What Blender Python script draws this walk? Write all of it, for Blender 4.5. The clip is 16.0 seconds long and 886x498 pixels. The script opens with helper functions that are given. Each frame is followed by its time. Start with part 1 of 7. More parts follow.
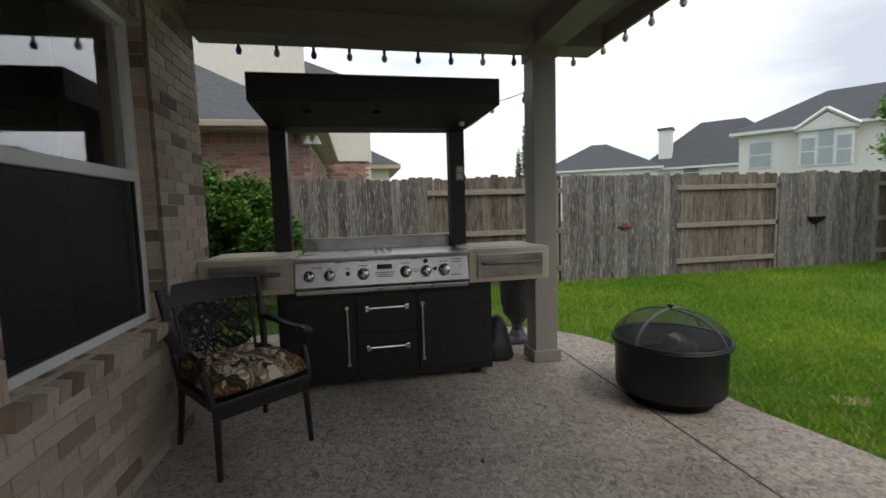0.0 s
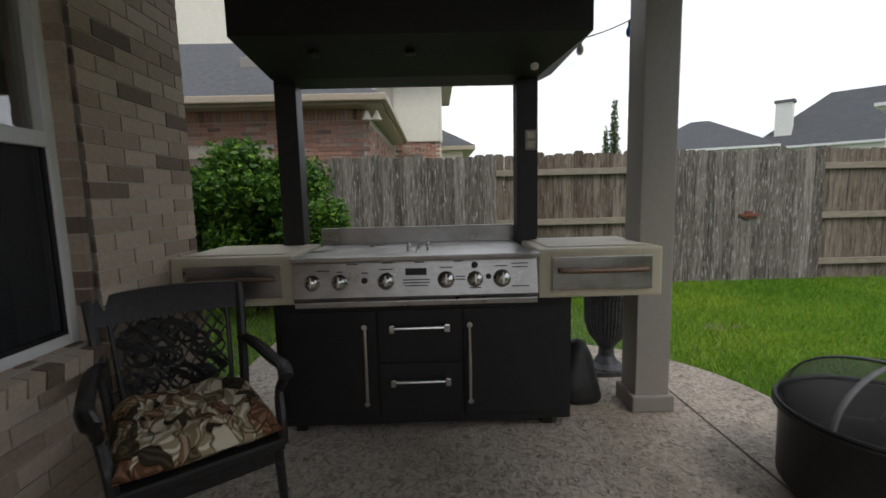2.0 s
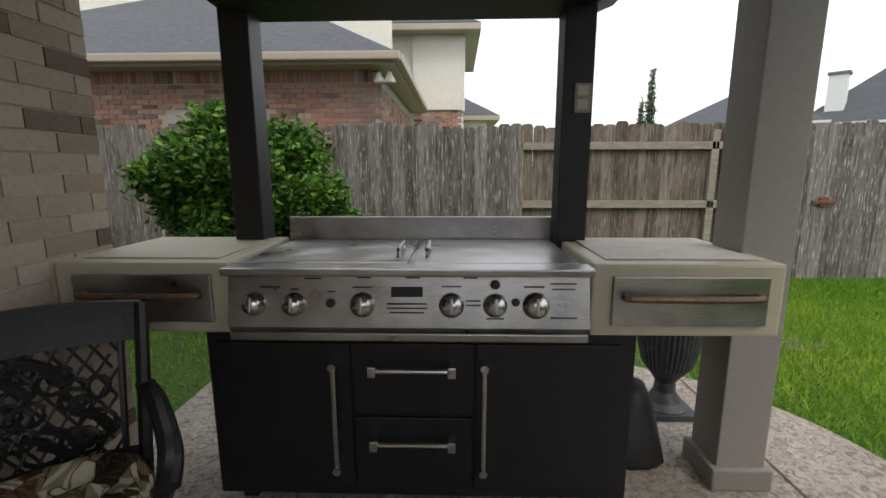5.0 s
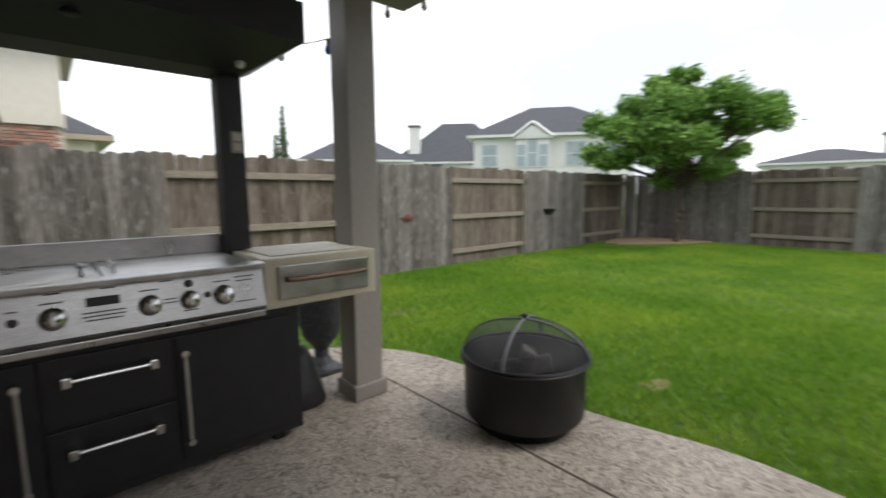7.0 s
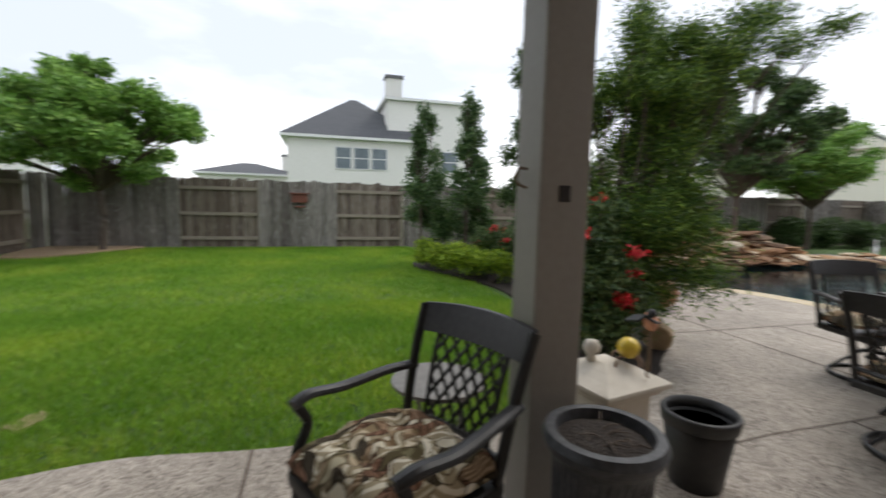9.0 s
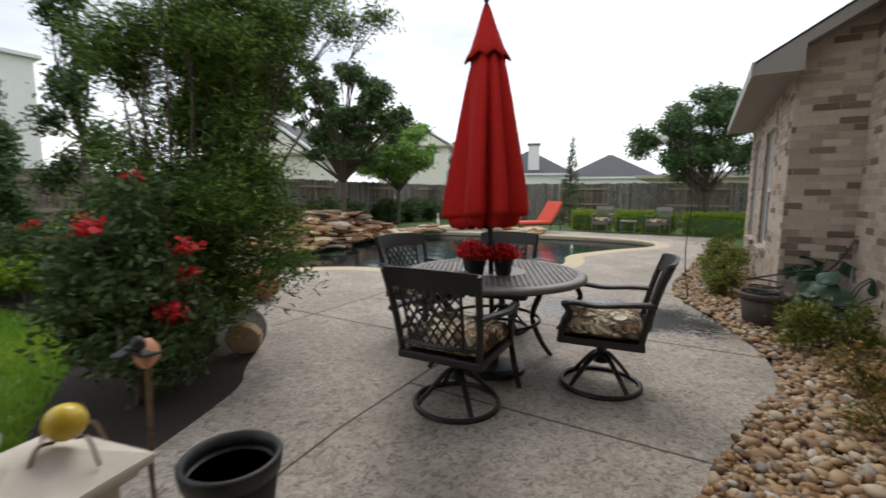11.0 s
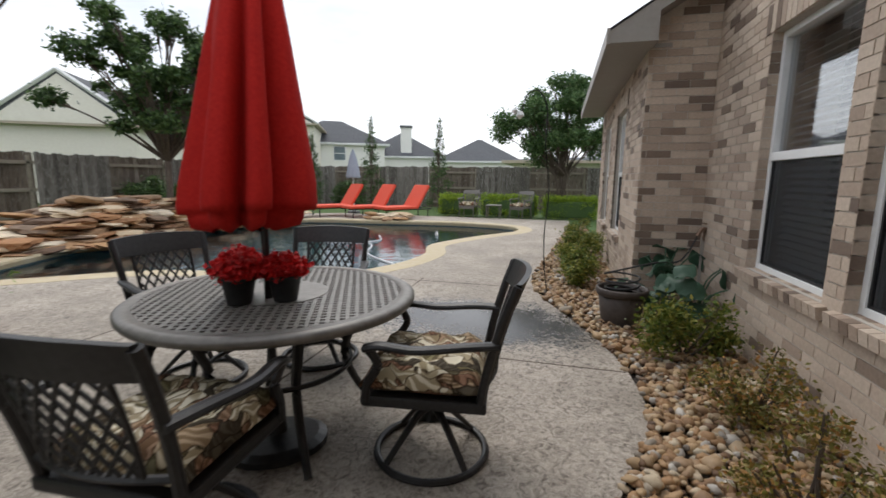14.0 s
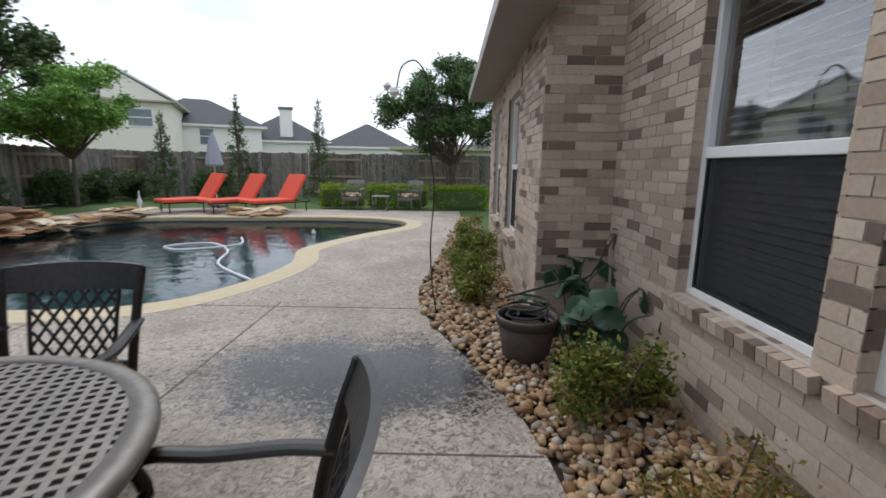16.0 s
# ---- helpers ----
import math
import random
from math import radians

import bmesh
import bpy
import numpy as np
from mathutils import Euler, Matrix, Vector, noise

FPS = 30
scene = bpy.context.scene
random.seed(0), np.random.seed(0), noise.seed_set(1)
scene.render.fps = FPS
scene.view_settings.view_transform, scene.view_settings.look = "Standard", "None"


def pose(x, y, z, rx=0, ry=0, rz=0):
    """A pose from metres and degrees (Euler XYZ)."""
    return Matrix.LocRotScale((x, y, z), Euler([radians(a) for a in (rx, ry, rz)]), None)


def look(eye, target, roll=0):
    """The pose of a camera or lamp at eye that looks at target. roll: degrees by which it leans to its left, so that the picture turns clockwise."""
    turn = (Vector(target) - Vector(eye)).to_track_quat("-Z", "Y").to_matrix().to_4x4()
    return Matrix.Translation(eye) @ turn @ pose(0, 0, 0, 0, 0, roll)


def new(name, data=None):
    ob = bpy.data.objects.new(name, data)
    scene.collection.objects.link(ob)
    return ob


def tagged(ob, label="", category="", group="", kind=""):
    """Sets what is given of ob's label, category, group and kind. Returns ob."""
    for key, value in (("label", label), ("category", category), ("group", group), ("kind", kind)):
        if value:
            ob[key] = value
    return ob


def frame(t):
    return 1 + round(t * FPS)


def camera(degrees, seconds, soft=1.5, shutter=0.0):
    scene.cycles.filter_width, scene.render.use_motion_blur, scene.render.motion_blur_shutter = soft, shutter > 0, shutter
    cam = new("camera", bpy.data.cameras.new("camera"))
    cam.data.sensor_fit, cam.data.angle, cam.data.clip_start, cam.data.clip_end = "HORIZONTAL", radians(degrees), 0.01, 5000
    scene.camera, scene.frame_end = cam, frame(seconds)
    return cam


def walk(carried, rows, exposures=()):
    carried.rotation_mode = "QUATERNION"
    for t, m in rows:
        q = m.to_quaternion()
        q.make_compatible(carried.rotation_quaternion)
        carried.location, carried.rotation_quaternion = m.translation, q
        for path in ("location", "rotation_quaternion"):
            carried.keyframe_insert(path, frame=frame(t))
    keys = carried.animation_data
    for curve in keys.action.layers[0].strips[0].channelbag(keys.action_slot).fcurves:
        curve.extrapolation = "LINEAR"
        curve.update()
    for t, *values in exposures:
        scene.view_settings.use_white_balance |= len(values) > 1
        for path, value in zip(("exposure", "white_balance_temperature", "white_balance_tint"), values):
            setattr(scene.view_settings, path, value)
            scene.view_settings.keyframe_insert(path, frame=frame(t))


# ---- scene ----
cam = camera(90.0, 16.0, soft=1.6, shutter=0.5)
PATH = [
    (0, (-0.693, -0.514, 1.323), (-0.312, 1.442, 1.148), -1.7),
    (0.5, (-0.659, -0.24, 1.281), (-0.334, 1.726, 1.115), -1.6),
    (1, (-0.601, 0.016, 1.293), (-0.349, 1.991, 1.102), -1.5),
    (1.5, (-0.486, 0.242, 1.304), (-0.35, 2.226, 1.093), -1.6),
    (2, (-0.396, 0.475, 1.307), (-0.362, 2.461, 1.07), -1.4),
    (2.5, (-0.438, 0.775, 1.311), (-0.408, 2.755, 1.035), -0.9),
    (3, (-0.412, 0.996, 1.317), (-0.438, 2.971, 1.005), -0.6),
    (3.2, (-0.365, 1.087, 1.315), (-0.447, 3.058, 0.99), -0.6),
    (5.3, (-0.33, 1.259, 1.345), (-0.375, 3.227, 0.987), 0.1),
    (5.5, (-0.429, 1.219, 1.318), (-0.278, 3.188, 0.999), 0.8),
    (6, (-0.524, 1.039, 1.333), (0.002, 2.947, 1.04), 0.9),
    (6.5, (-0.572, 0.786, 1.342), (0.341, 2.544, 1.067), 0.5),
    (7, (-0.645, 0.546, 1.33), (0.681, 2.024, 1.087), -0.5),
    (7.5, (-0.797, 0.538, 1.41), (0.933, 1.506, 1.148), 1.3),
    (8, (-0.682, 0.392, 1.356), (1.253, 0.84, 1.117), 1.4),
    (8.5, (-0.63, 0.209, 1.364), (1.356, 0.153, 1.132), 1.5),
    (9, (-0.64, 0.05, 1.357), (1.277, -0.483, 1.149), 1.4),
    (9.5, (-0.601, -0.105, 1.348), (1.141, -1.065, 1.143), 0.9),
    (10, (-0.49, -0.272, 1.358), (0.977, -1.612, 1.126), 1.4),
    (10.2, (-0.453, -0.387, 1.347), (0.902, -1.84, 1.121), 1.0),
    (12.3, (-0.346, -1.368, 1.307), (0.346, -3.222, 1.019), 1.3),
    (12.5, (-0.318, -1.436, 1.301), (0.347, -3.299, 1.006), 1.2),
    (13, (-0.349, -1.603, 1.303), (0.287, -3.474, 0.991), 1.2),
    (13.5, (-0.407, -1.816, 1.313), (0.188, -3.698, 0.992), 0.8),
    (14, (-0.405, -2.041, 1.320), (0.090, -3.955, 1.006), 0.7),
    (14.5, (-0.392, -2.280, 1.375), (-0.042, -4.224, 1.050), 0.4),
    (15, (-0.445, -2.620, 1.375), (-0.196, -4.580, 1.049), 0.4),
    (15.5, (-0.442, -2.926, 1.399), (-0.307, -4.891, 1.053), 0.5),
    (16, (-0.430, -3.214, 1.411), (-0.405, -5.18, 1.042), 0.8),
]
walk(cam, [(t, look(e, g, r)) for t, e, g, r in PATH], [(0.0, 0.38, 6500, 10), (1.5, 0.42, 6500, 10), (2.5, 0.42, 6550, 10), (3.2, 0.66, 6600, 11), (5.5, 0.82, 6550, 10), (8.0, 0.90, 6500, 10), (10.0, 0.55, 6500, 10), (12.5, 0.66, 6500, 10), (14.5, 0.66, 6400, 10), (16.0, 0.56, 6150, 10)])

# ---- light ----
world = bpy.data.worlds.new("overcast_sky")
scene.world = world
world.use_nodes = True
wn, wl = world.node_tree.nodes, world.node_tree.links
wn.clear()
w_out = wn.new("ShaderNodeOutputWorld")
w_bg = wn.new("ShaderNodeBackground")
w_sky = wn.new("ShaderNodeTexSky")
w_sky.sky_type = "NISHITA"
w_sky.sun_disc = False
w_sky.sun_elevation, w_sky.sun_rotation = radians(52), radians(150)
w_sky.air_density, w_sky.dust_density = 1.0, 2.0
w_co = wn.new("ShaderNodeTexCoord")
w_map = wn.new("ShaderNodeMapping")
w_map.inputs["Scale"].default_value = (1.0, 1.0, 3.2)
w_noise = wn.new("ShaderNodeTexNoise")
w_noise.inputs["Scale"].default_value = 1.6
w_noise.inputs["Detail"].default_value = 7.0
w_noise.inputs["Roughness"].default_value = 0.52
w_ramp = wn.new("ShaderNodeValToRGB")
w_ramp.color_ramp.elements[0].position, w_ramp.color_ramp.elements[0].color = 0.38, (5.7, 6.1, 6.8, 1)
w_ramp.color_ramp.elements[1].position, w_ramp.color_ramp.elements[1].color = 0.68, (10.9, 11.1, 11.4, 1)
w_mix = wn.new("ShaderNodeMixRGB")
w_mix.inputs["Fac"].default_value = 0.88
wl.new(w_co.outputs["Generated"], w_map.inputs["Vector"])
wl.new(w_map.outputs["Vector"], w_noise.inputs["Vector"])
wl.new(w_noise.outputs["Fac"], w_ramp.inputs["Fac"])
wl.new(w_sky.outputs["Color"], w_mix.inputs["Color1"])
wl.new(w_ramp.outputs["Color"], w_mix.inputs["Color2"])
wl.new(w_mix.outputs["Color"], w_bg.inputs["Color"])
w_bg.inputs["Strength"].default_value = 0.1
wl.new(w_bg.outputs["Background"], w_out.inputs["Surface"])

sun_data = bpy.data.lights.new("sun", "SUN")
sun_data.energy, sun_data.angle, sun_data.color = 0.9, radians(25), (1.0, 0.96, 0.9)
sun = new("sun", sun_data)
sun.matrix_world = look((6, -10, 16), (0, 0, 0))

# ---- materials ----
def material(name, rough=0.6, metal=0.0, spec=0.5):
    m = bpy.data.materials.new(name)
    m.use_nodes = True
    b = m.node_tree.nodes["Principled BSDF"]
    b.inputs["Roughness"].default_value = rough
    b.inputs["Metallic"].default_value = metal
    b.inputs["Specular IOR Level"].default_value = spec
    return m, m.node_tree.nodes, m.node_tree.links, b


def coords(n, l, scale=(1, 1, 1), kind="Object"):
    c, p = n.new("ShaderNodeTexCoord"), n.new("ShaderNodeMapping")
    p.inputs["Scale"].default_value = scale
    l.new(c.outputs[kind], p.inputs["Vector"])
    return p.outputs["Vector"]


def noise_of(n, l, vec, scale, detail=4.0, rough=0.55):
    t = n.new("ShaderNodeTexNoise")
    t.inputs["Scale"].default_value, t.inputs["Detail"].default_value, t.inputs["Roughness"].default_value = scale, detail, rough
    l.new(vec, t.inputs["Vector"])
    return t.outputs["Fac"]


def ramp_of(n, l, fac, stops):
    r = n.new("ShaderNodeValToRGB")
    while len(r.color_ramp.elements) < len(stops):
        r.color_ramp.elements.new(0.5)
    for e, (p, c) in zip(r.color_ramp.elements, stops):
        e.position, e.color = p, (*c, 1)
    l.new(fac, r.inputs["Fac"])
    return r.outputs["Color"]


def mix_of(n, l, fac, a, b, blend="MIX"):
    m = n.new("ShaderNodeMixRGB")
    m.blend_type = blend
    for v, s in ((fac, m.inputs["Fac"]), (a, m.inputs["Color1"]), (b, m.inputs["Color2"])):
        if isinstance(v, (float, int)):
            s.default_value = v
        elif isinstance(v, tuple):
            s.default_value = (*v, 1)
        else:
            l.new(v, s)
    return m.outputs["Color"]


def bump_of(n, l, b, height, strength=0.3, distance=0.01):
    k = n.new("ShaderNodeBump")
    k.inputs["Strength"].default_value, k.inputs["Distance"].default_value = strength, distance
    l.new(height, k.inputs["Height"])
    l.new(k.outputs["Normal"], b.inputs["Normal"])


def random_of(n, island=False):
    return n.new("ShaderNodeNewGeometry").outputs["Random Per Island"] if island else n.new("ShaderNodeObjectInfo").outputs["Random"]


def grainy(name, dark, light, scale=20.0, rough=0.6, metal=0.0, bump=0.15, distance=0.003, stretch=(1, 1, 1), wear=0.35, spec=0.5):
    """A surface with fine grain and broad patches between two tones."""
    m, n, l, b = material(name, rough, metal, spec)
    v = coords(n, l, stretch)
    fine, broad = noise_of(n, l, v, scale, 6), noise_of(n, l, v, scale * 0.11, 3)
    c1 = ramp_of(n, l, fine, [(0.3, dark), (0.7, light)])
    mid = tuple((p + q) / 2 for p, q in zip(dark, light))
    c2 = ramp_of(n, l, broad, [(0.35, dark), (0.65, mid)])
    l.new(mix_of(n, l, wear, c1, c2), b.inputs["Base Color"])
    r = n.new("ShaderNodeMapRange")
    r.inputs["To Min"].default_value, r.inputs["To Max"].default_value = max(rough - 0.12, 0.02), min(rough + 0.12, 1)
    l.new(broad, r.inputs["Value"])
    l.new(r.outputs["Result"], b.inputs["Roughness"])
    if bump:
        bump_of(n, l, b, fine, bump, distance)
    return m


def pieced(name, tones, island=False, broad=None, scale=30.0, rough=0.8, bump=0.35, distance=0.004, stretch=(1, 1, 1), grain=0.45, translucent=0.0):
    """Pieces that each take a tone of their own, with grain over it."""
    m, n, l, b = material(name, rough, 0.0, 0.35)
    v = coords(n, l, stretch)
    base = ramp_of(n, l, random_of(n, island), tones)
    if broad:
        base = mix_of(n, l, 1.0, base, ramp_of(n, l, noise_of(n, l, v, 0.55, 4), broad), "MULTIPLY")
    fine = noise_of(n, l, v, scale, 6, 0.6)
    shade = ramp_of(n, l, fine, [(0.25, (0.62, 0.62, 0.62)), (0.75, (1.25, 1.25, 1.25))])
    l.new(mix_of(n, l, grain, base, mix_of(n, l, 1.0, base, shade, "MULTIPLY")), b.inputs["Base Color"])
    if translucent:
        t, mx, o = n.new("ShaderNodeBsdfTranslucent"), n.new("ShaderNodeMixShader"), n["Material Output"]
        l.new(base, t.inputs["Color"])
        mx.inputs["Fac"].default_value = translucent
        l.new(b.outputs["BSDF"], mx.inputs[1])
        l.new(t.outputs["BSDF"], mx.inputs[2])
        l.new(mx.outputs["Shader"], o.inputs["Surface"])
    elif bump:
        bump_of(n, l, b, fine, bump, distance)
    return m


def concrete_material():
    m, n, l, b = material("textured_concrete", 0.75, 0.0, 0.4)
    v = coords(n, l)
    a, c, d = noise_of(n, l, v, 22, 5, 0.6), noise_of(n, l, v, 1.3, 4), noise_of(n, l, v, 120, 3)
    a.node.inputs["Distortion"].default_value = 1.6
    tone = ramp_of(n, l, a, [(0.34, (0.21, 0.178, 0.146)), (0.46, (0.40, 0.35, 0.295)), (0.60, (0.54, 0.475, 0.405))])
    stain = ramp_of(n, l, c, [(0.3, (0.62, 0.6, 0.57)), (0.62, (1.0, 1.0, 1.0))])
    speck = ramp_of(n, l, d, [(0.3, (0.8, 0.8, 0.8)), (0.6, (1.05, 1.05, 1.05))])
    l.new(mix_of(n, l, 1.0, mix_of(n, l, 1.0, tone, stain, "MULTIPLY"), speck, "MULTIPLY"), b.inputs["Base Color"])
    l.new(ramp_of(n, l, c, [(0.3, (0.5, 0.5, 0.5)), (0.6, (0.85, 0.85, 0.85))]), b.inputs["Roughness"])
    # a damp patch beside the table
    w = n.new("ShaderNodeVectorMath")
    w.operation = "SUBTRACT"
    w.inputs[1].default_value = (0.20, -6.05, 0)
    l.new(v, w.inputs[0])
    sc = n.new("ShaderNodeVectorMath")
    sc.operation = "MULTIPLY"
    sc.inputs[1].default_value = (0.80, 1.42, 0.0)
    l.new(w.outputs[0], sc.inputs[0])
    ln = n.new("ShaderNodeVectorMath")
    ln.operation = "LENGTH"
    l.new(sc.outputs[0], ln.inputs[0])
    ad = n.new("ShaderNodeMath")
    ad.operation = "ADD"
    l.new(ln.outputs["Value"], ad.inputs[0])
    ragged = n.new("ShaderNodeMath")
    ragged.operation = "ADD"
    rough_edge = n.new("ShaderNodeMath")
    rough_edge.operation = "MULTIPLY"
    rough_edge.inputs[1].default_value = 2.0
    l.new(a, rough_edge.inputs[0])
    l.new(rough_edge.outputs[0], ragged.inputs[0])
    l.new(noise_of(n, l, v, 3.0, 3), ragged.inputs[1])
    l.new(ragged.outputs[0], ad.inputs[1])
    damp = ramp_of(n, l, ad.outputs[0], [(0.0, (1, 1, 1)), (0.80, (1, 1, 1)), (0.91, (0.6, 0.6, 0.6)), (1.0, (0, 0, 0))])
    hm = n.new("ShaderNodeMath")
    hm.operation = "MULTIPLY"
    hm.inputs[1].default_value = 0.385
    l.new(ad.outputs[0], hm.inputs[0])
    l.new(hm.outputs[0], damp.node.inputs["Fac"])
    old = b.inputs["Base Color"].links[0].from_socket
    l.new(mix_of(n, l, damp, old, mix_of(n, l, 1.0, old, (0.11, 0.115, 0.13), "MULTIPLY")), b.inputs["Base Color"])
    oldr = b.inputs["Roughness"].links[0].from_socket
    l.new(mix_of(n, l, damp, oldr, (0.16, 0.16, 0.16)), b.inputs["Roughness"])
    bump_of(n, l, b, mix_of(n, l, damp, a, (0.5, 0.5, 0.5)), 1.0, 0.02)
    return m


def steel_material():
    m, n, l, b = material("brushed_steel", 0.32, 1.0)
    v = coords(n, l, (2, 60, 60))
    f = noise_of(n, l, v, 8, 5)
    g = noise_of(n, l, coords(n, l), 5, 4)
    l.new(mix_of(n, l, 0.5, ramp_of(n, l, f, [(0.3, (0.32, 0.312, 0.305)), (0.7, (0.56, 0.55, 0.53))]), ramp_of(n, l, g, [(0.35, (0.26, 0.25, 0.235)), (0.6, (0.57, 0.56, 0.545))])), b.inputs["Base Color"])
    l.new(ramp_of(n, l, g, [(0.3, (0.25, 0.25, 0.25)), (0.7, (0.42, 0.42, 0.42))]), b.inputs["Roughness"])
    bump_of(n, l, b, f, 0.05, 0.001)
    return m


def leafy_fabric(name):
    """Cushion print: curved fronds in cream, tan, brown and olive with fine ribs."""
    m, n, l, b = material(name, 0.85, 0.0, 0.2)
    v = coords(n, l)
    d = n.new("ShaderNodeTexNoise")
    d.inputs["Scale"].default_value, d.inputs["Detail"].default_value = 9.0, 1.0
    l.new(v, d.inputs["Vector"])
    warp = mix_of(n, l, 0.14, v, d.outputs["Color"], "ADD")
    st = n.new("ShaderNodeMapping")
    st.inputs["Scale"].default_value, st.inputs["Rotation"].default_value = (1.25, 0.42, 0.6), (0, 0, 0.7)
    l.new(warp, st.inputs["Vector"])
    cell, rim = n.new("ShaderNodeTexVoronoi"), n.new("ShaderNodeTexVoronoi")
    rim.feature = "DISTANCE_TO_EDGE"
    for t in (cell, rim):
        t.inputs["Scale"].default_value = 19.0
        l.new(st.outputs["Vector"], t.inputs["Vector"])
    away, dot, rib = n.new("ShaderNodeVectorMath"), n.new("ShaderNodeVectorMath"), n.new("ShaderNodeMath")
    away.operation, dot.operation, rib.operation = "SUBTRACT", "DOT_PRODUCT", "SINE"
    away.inputs[1].default_value = (0.5, 0.5, 0.5)
    l.new(cell.outputs["Color"], away.inputs[0])
    l.new(away.outputs[0], dot.inputs[0])
    l.new(warp, dot.inputs[1])
    many = n.new("ShaderNodeMath")
    many.operation = "MULTIPLY"
    many.inputs[1].default_value = 460.0
    l.new(dot.outputs["Value"], many.inputs[0])
    l.new(many.outputs[0], rib.inputs[0])
    bw = n.new("ShaderNodeRGBToBW")
    l.new(cell.outputs["Color"], bw.inputs["Color"])
    base = ramp_of(n, l, bw.outputs["Val"], [(0.22, (0.07, 0.055, 0.035)), (0.32, (0.24, 0.21, 0.11)), (0.40, (0.60, 0.53, 0.39)), (0.58, (0.68, 0.62, 0.49)), (0.66, (0.46, 0.36, 0.23)), (0.76, (0.24, 0.13, 0.08))])
    ribs = ramp_of(n, l, rib.outputs[0], [(0.0, (0.50, 0.45, 0.37)), (0.5, (1, 1, 1))])
    c = mix_of(n, l, 1.0, base, ribs, "MULTIPLY")
    edge = ramp_of(n, l, rim.outputs["Distance"], [(0.01, (0.22, 0.18, 0.14)), (0.06, (1, 1, 1))])
    l.new(mix_of(n, l, 1.0, c, edge, "MULTIPLY"), b.inputs["Base Color"])
    bump_of(n, l, b, noise_of(n, l, v, 250, 2), 0.15, 0.001)
    return m


def water_material():
    m, n, l, b = material("pool_water", 0.03, 0.0, 0.5)
    b.inputs["Base Color"].default_value = (0.40, 0.62, 0.68, 1)
    b.inputs["Transmission Weight"].default_value = 1.0
    b.inputs["IOR"].default_value = 1.33
    bump_of(n, l, b, noise_of(n, l, coords(n, l, (1, 1, 1)), 4.0, 2), 0.16, 0.06)
    return m


def glass_material(name, tint=(0.9, 0.92, 0.93), ior=1.5):
    m, n, l, b = material(name, 0.02, 0.0, 0.5)
    b.inputs["Base Color"].default_value = (*tint, 1)
    b.inputs["Transmission Weight"].default_value = 1.0
    b.inputs["IOR"].default_value = ior
    return m


def screen_material(name, tint, opening):
    """Woven mesh that lets part of the light through."""
    m, n, l, b = material(name, 0.6)
    b.inputs["Base Color"].default_value = (*tint, 1)
    t, mx = n.new("ShaderNodeBsdfTransparent"), n.new("ShaderNodeMixShader")
    mx.inputs["Fac"].default_value = opening
    l.new(b.outputs["BSDF"], mx.inputs[1])
    l.new(t.outputs["BSDF"], mx.inputs[2])
    l.new(mx.outputs["Shader"], n["Material Output"].inputs["Surface"])
    return m


def picket_material(name, tones, bleach):
    """Weathered boards: dark streaks along the grain, bleached flecks."""
    m, n, l, b = material(name, 0.9, 0.0, 0.2)
    v = coords(n, l, (14, 14, 1.2), "Object")
    off = n.new("ShaderNodeVectorMath")
    off.operation = "ADD"
    sc = n.new("ShaderNodeMath")
    sc.operation = "MULTIPLY"
    sc.inputs[1].default_value = 90.0
    rnd = random_of(n)
    l.new(rnd, sc.inputs[0])
    l.new(v, off.inputs[0])
    l.new(sc.outputs[0], off.inputs[1])
    base = ramp_of(n, l, rnd, tones)
    streak = noise_of(n, l, off.outputs[0], 2.2, 6, 0.65)
    fleck = noise_of(n, l, off.outputs[0], 5.5, 3, 0.6)
    c = mix_of(n, l, 1.0, base, ramp_of(n, l, streak, [(0.30, (0.26, 0.24, 0.22)), (0.5, (0.92, 0.92, 0.92)), (0.75, (1.35, 1.35, 1.37))]), "MULTIPLY")
    l.new(mix_of(n, l, ramp_of(n, l, fleck, [(0.57, (0, 0, 0)), (0.66, (bleach, bleach, bleach))]), c, (0.50, 0.49, 0.47)), b.inputs["Base Color"])
    bump_of(n, l, b, streak, 0.5, 0.006)
    return m


STONE_TONES = [(0, (0.10, 0.055, 0.032)), (0.22, (0.31, 0.175, 0.08)), (0.42, (0.43, 0.30, 0.165)), (0.58, (0.22, 0.125, 0.065)), (0.74, (0.38, 0.26, 0.15)), (0.86, (0.52, 0.44, 0.32)), (0.94, (0.16, 0.13, 0.105)), (1, (0.58, 0.54, 0.48))]
BRICK_TONES = [(0.0, (0.35, 0.265, 0.205)), (0.3, (0.465, 0.37, 0.29)), (0.68, (0.55, 0.45, 0.36)), (0.84, (0.44, 0.34, 0.265)), (0.90, (0.22, 0.16, 0.12)), (1.0, (0.15, 0.11, 0.087))]
RED_TONES = [(0.0, (0.33, 0.17, 0.125)), (0.4, (0.44, 0.25, 0.185)), (0.7, (0.41, 0.28, 0.225)), (0.85, (0.15, 0.09, 0.075)), (1.0, (0.52, 0.41, 0.35))]
WOOD_TONES = [(0.0, (0.125, 0.110, 0.096)), (0.5, (0.19, 0.17, 0.151)), (1.0, (0.275, 0.251, 0.225))]
BACK_TONES = [(0.0, (0.125, 0.096, 0.074)), (0.5, (0.185, 0.148, 0.117)), (1.0, (0.245, 0.205, 0.168))]
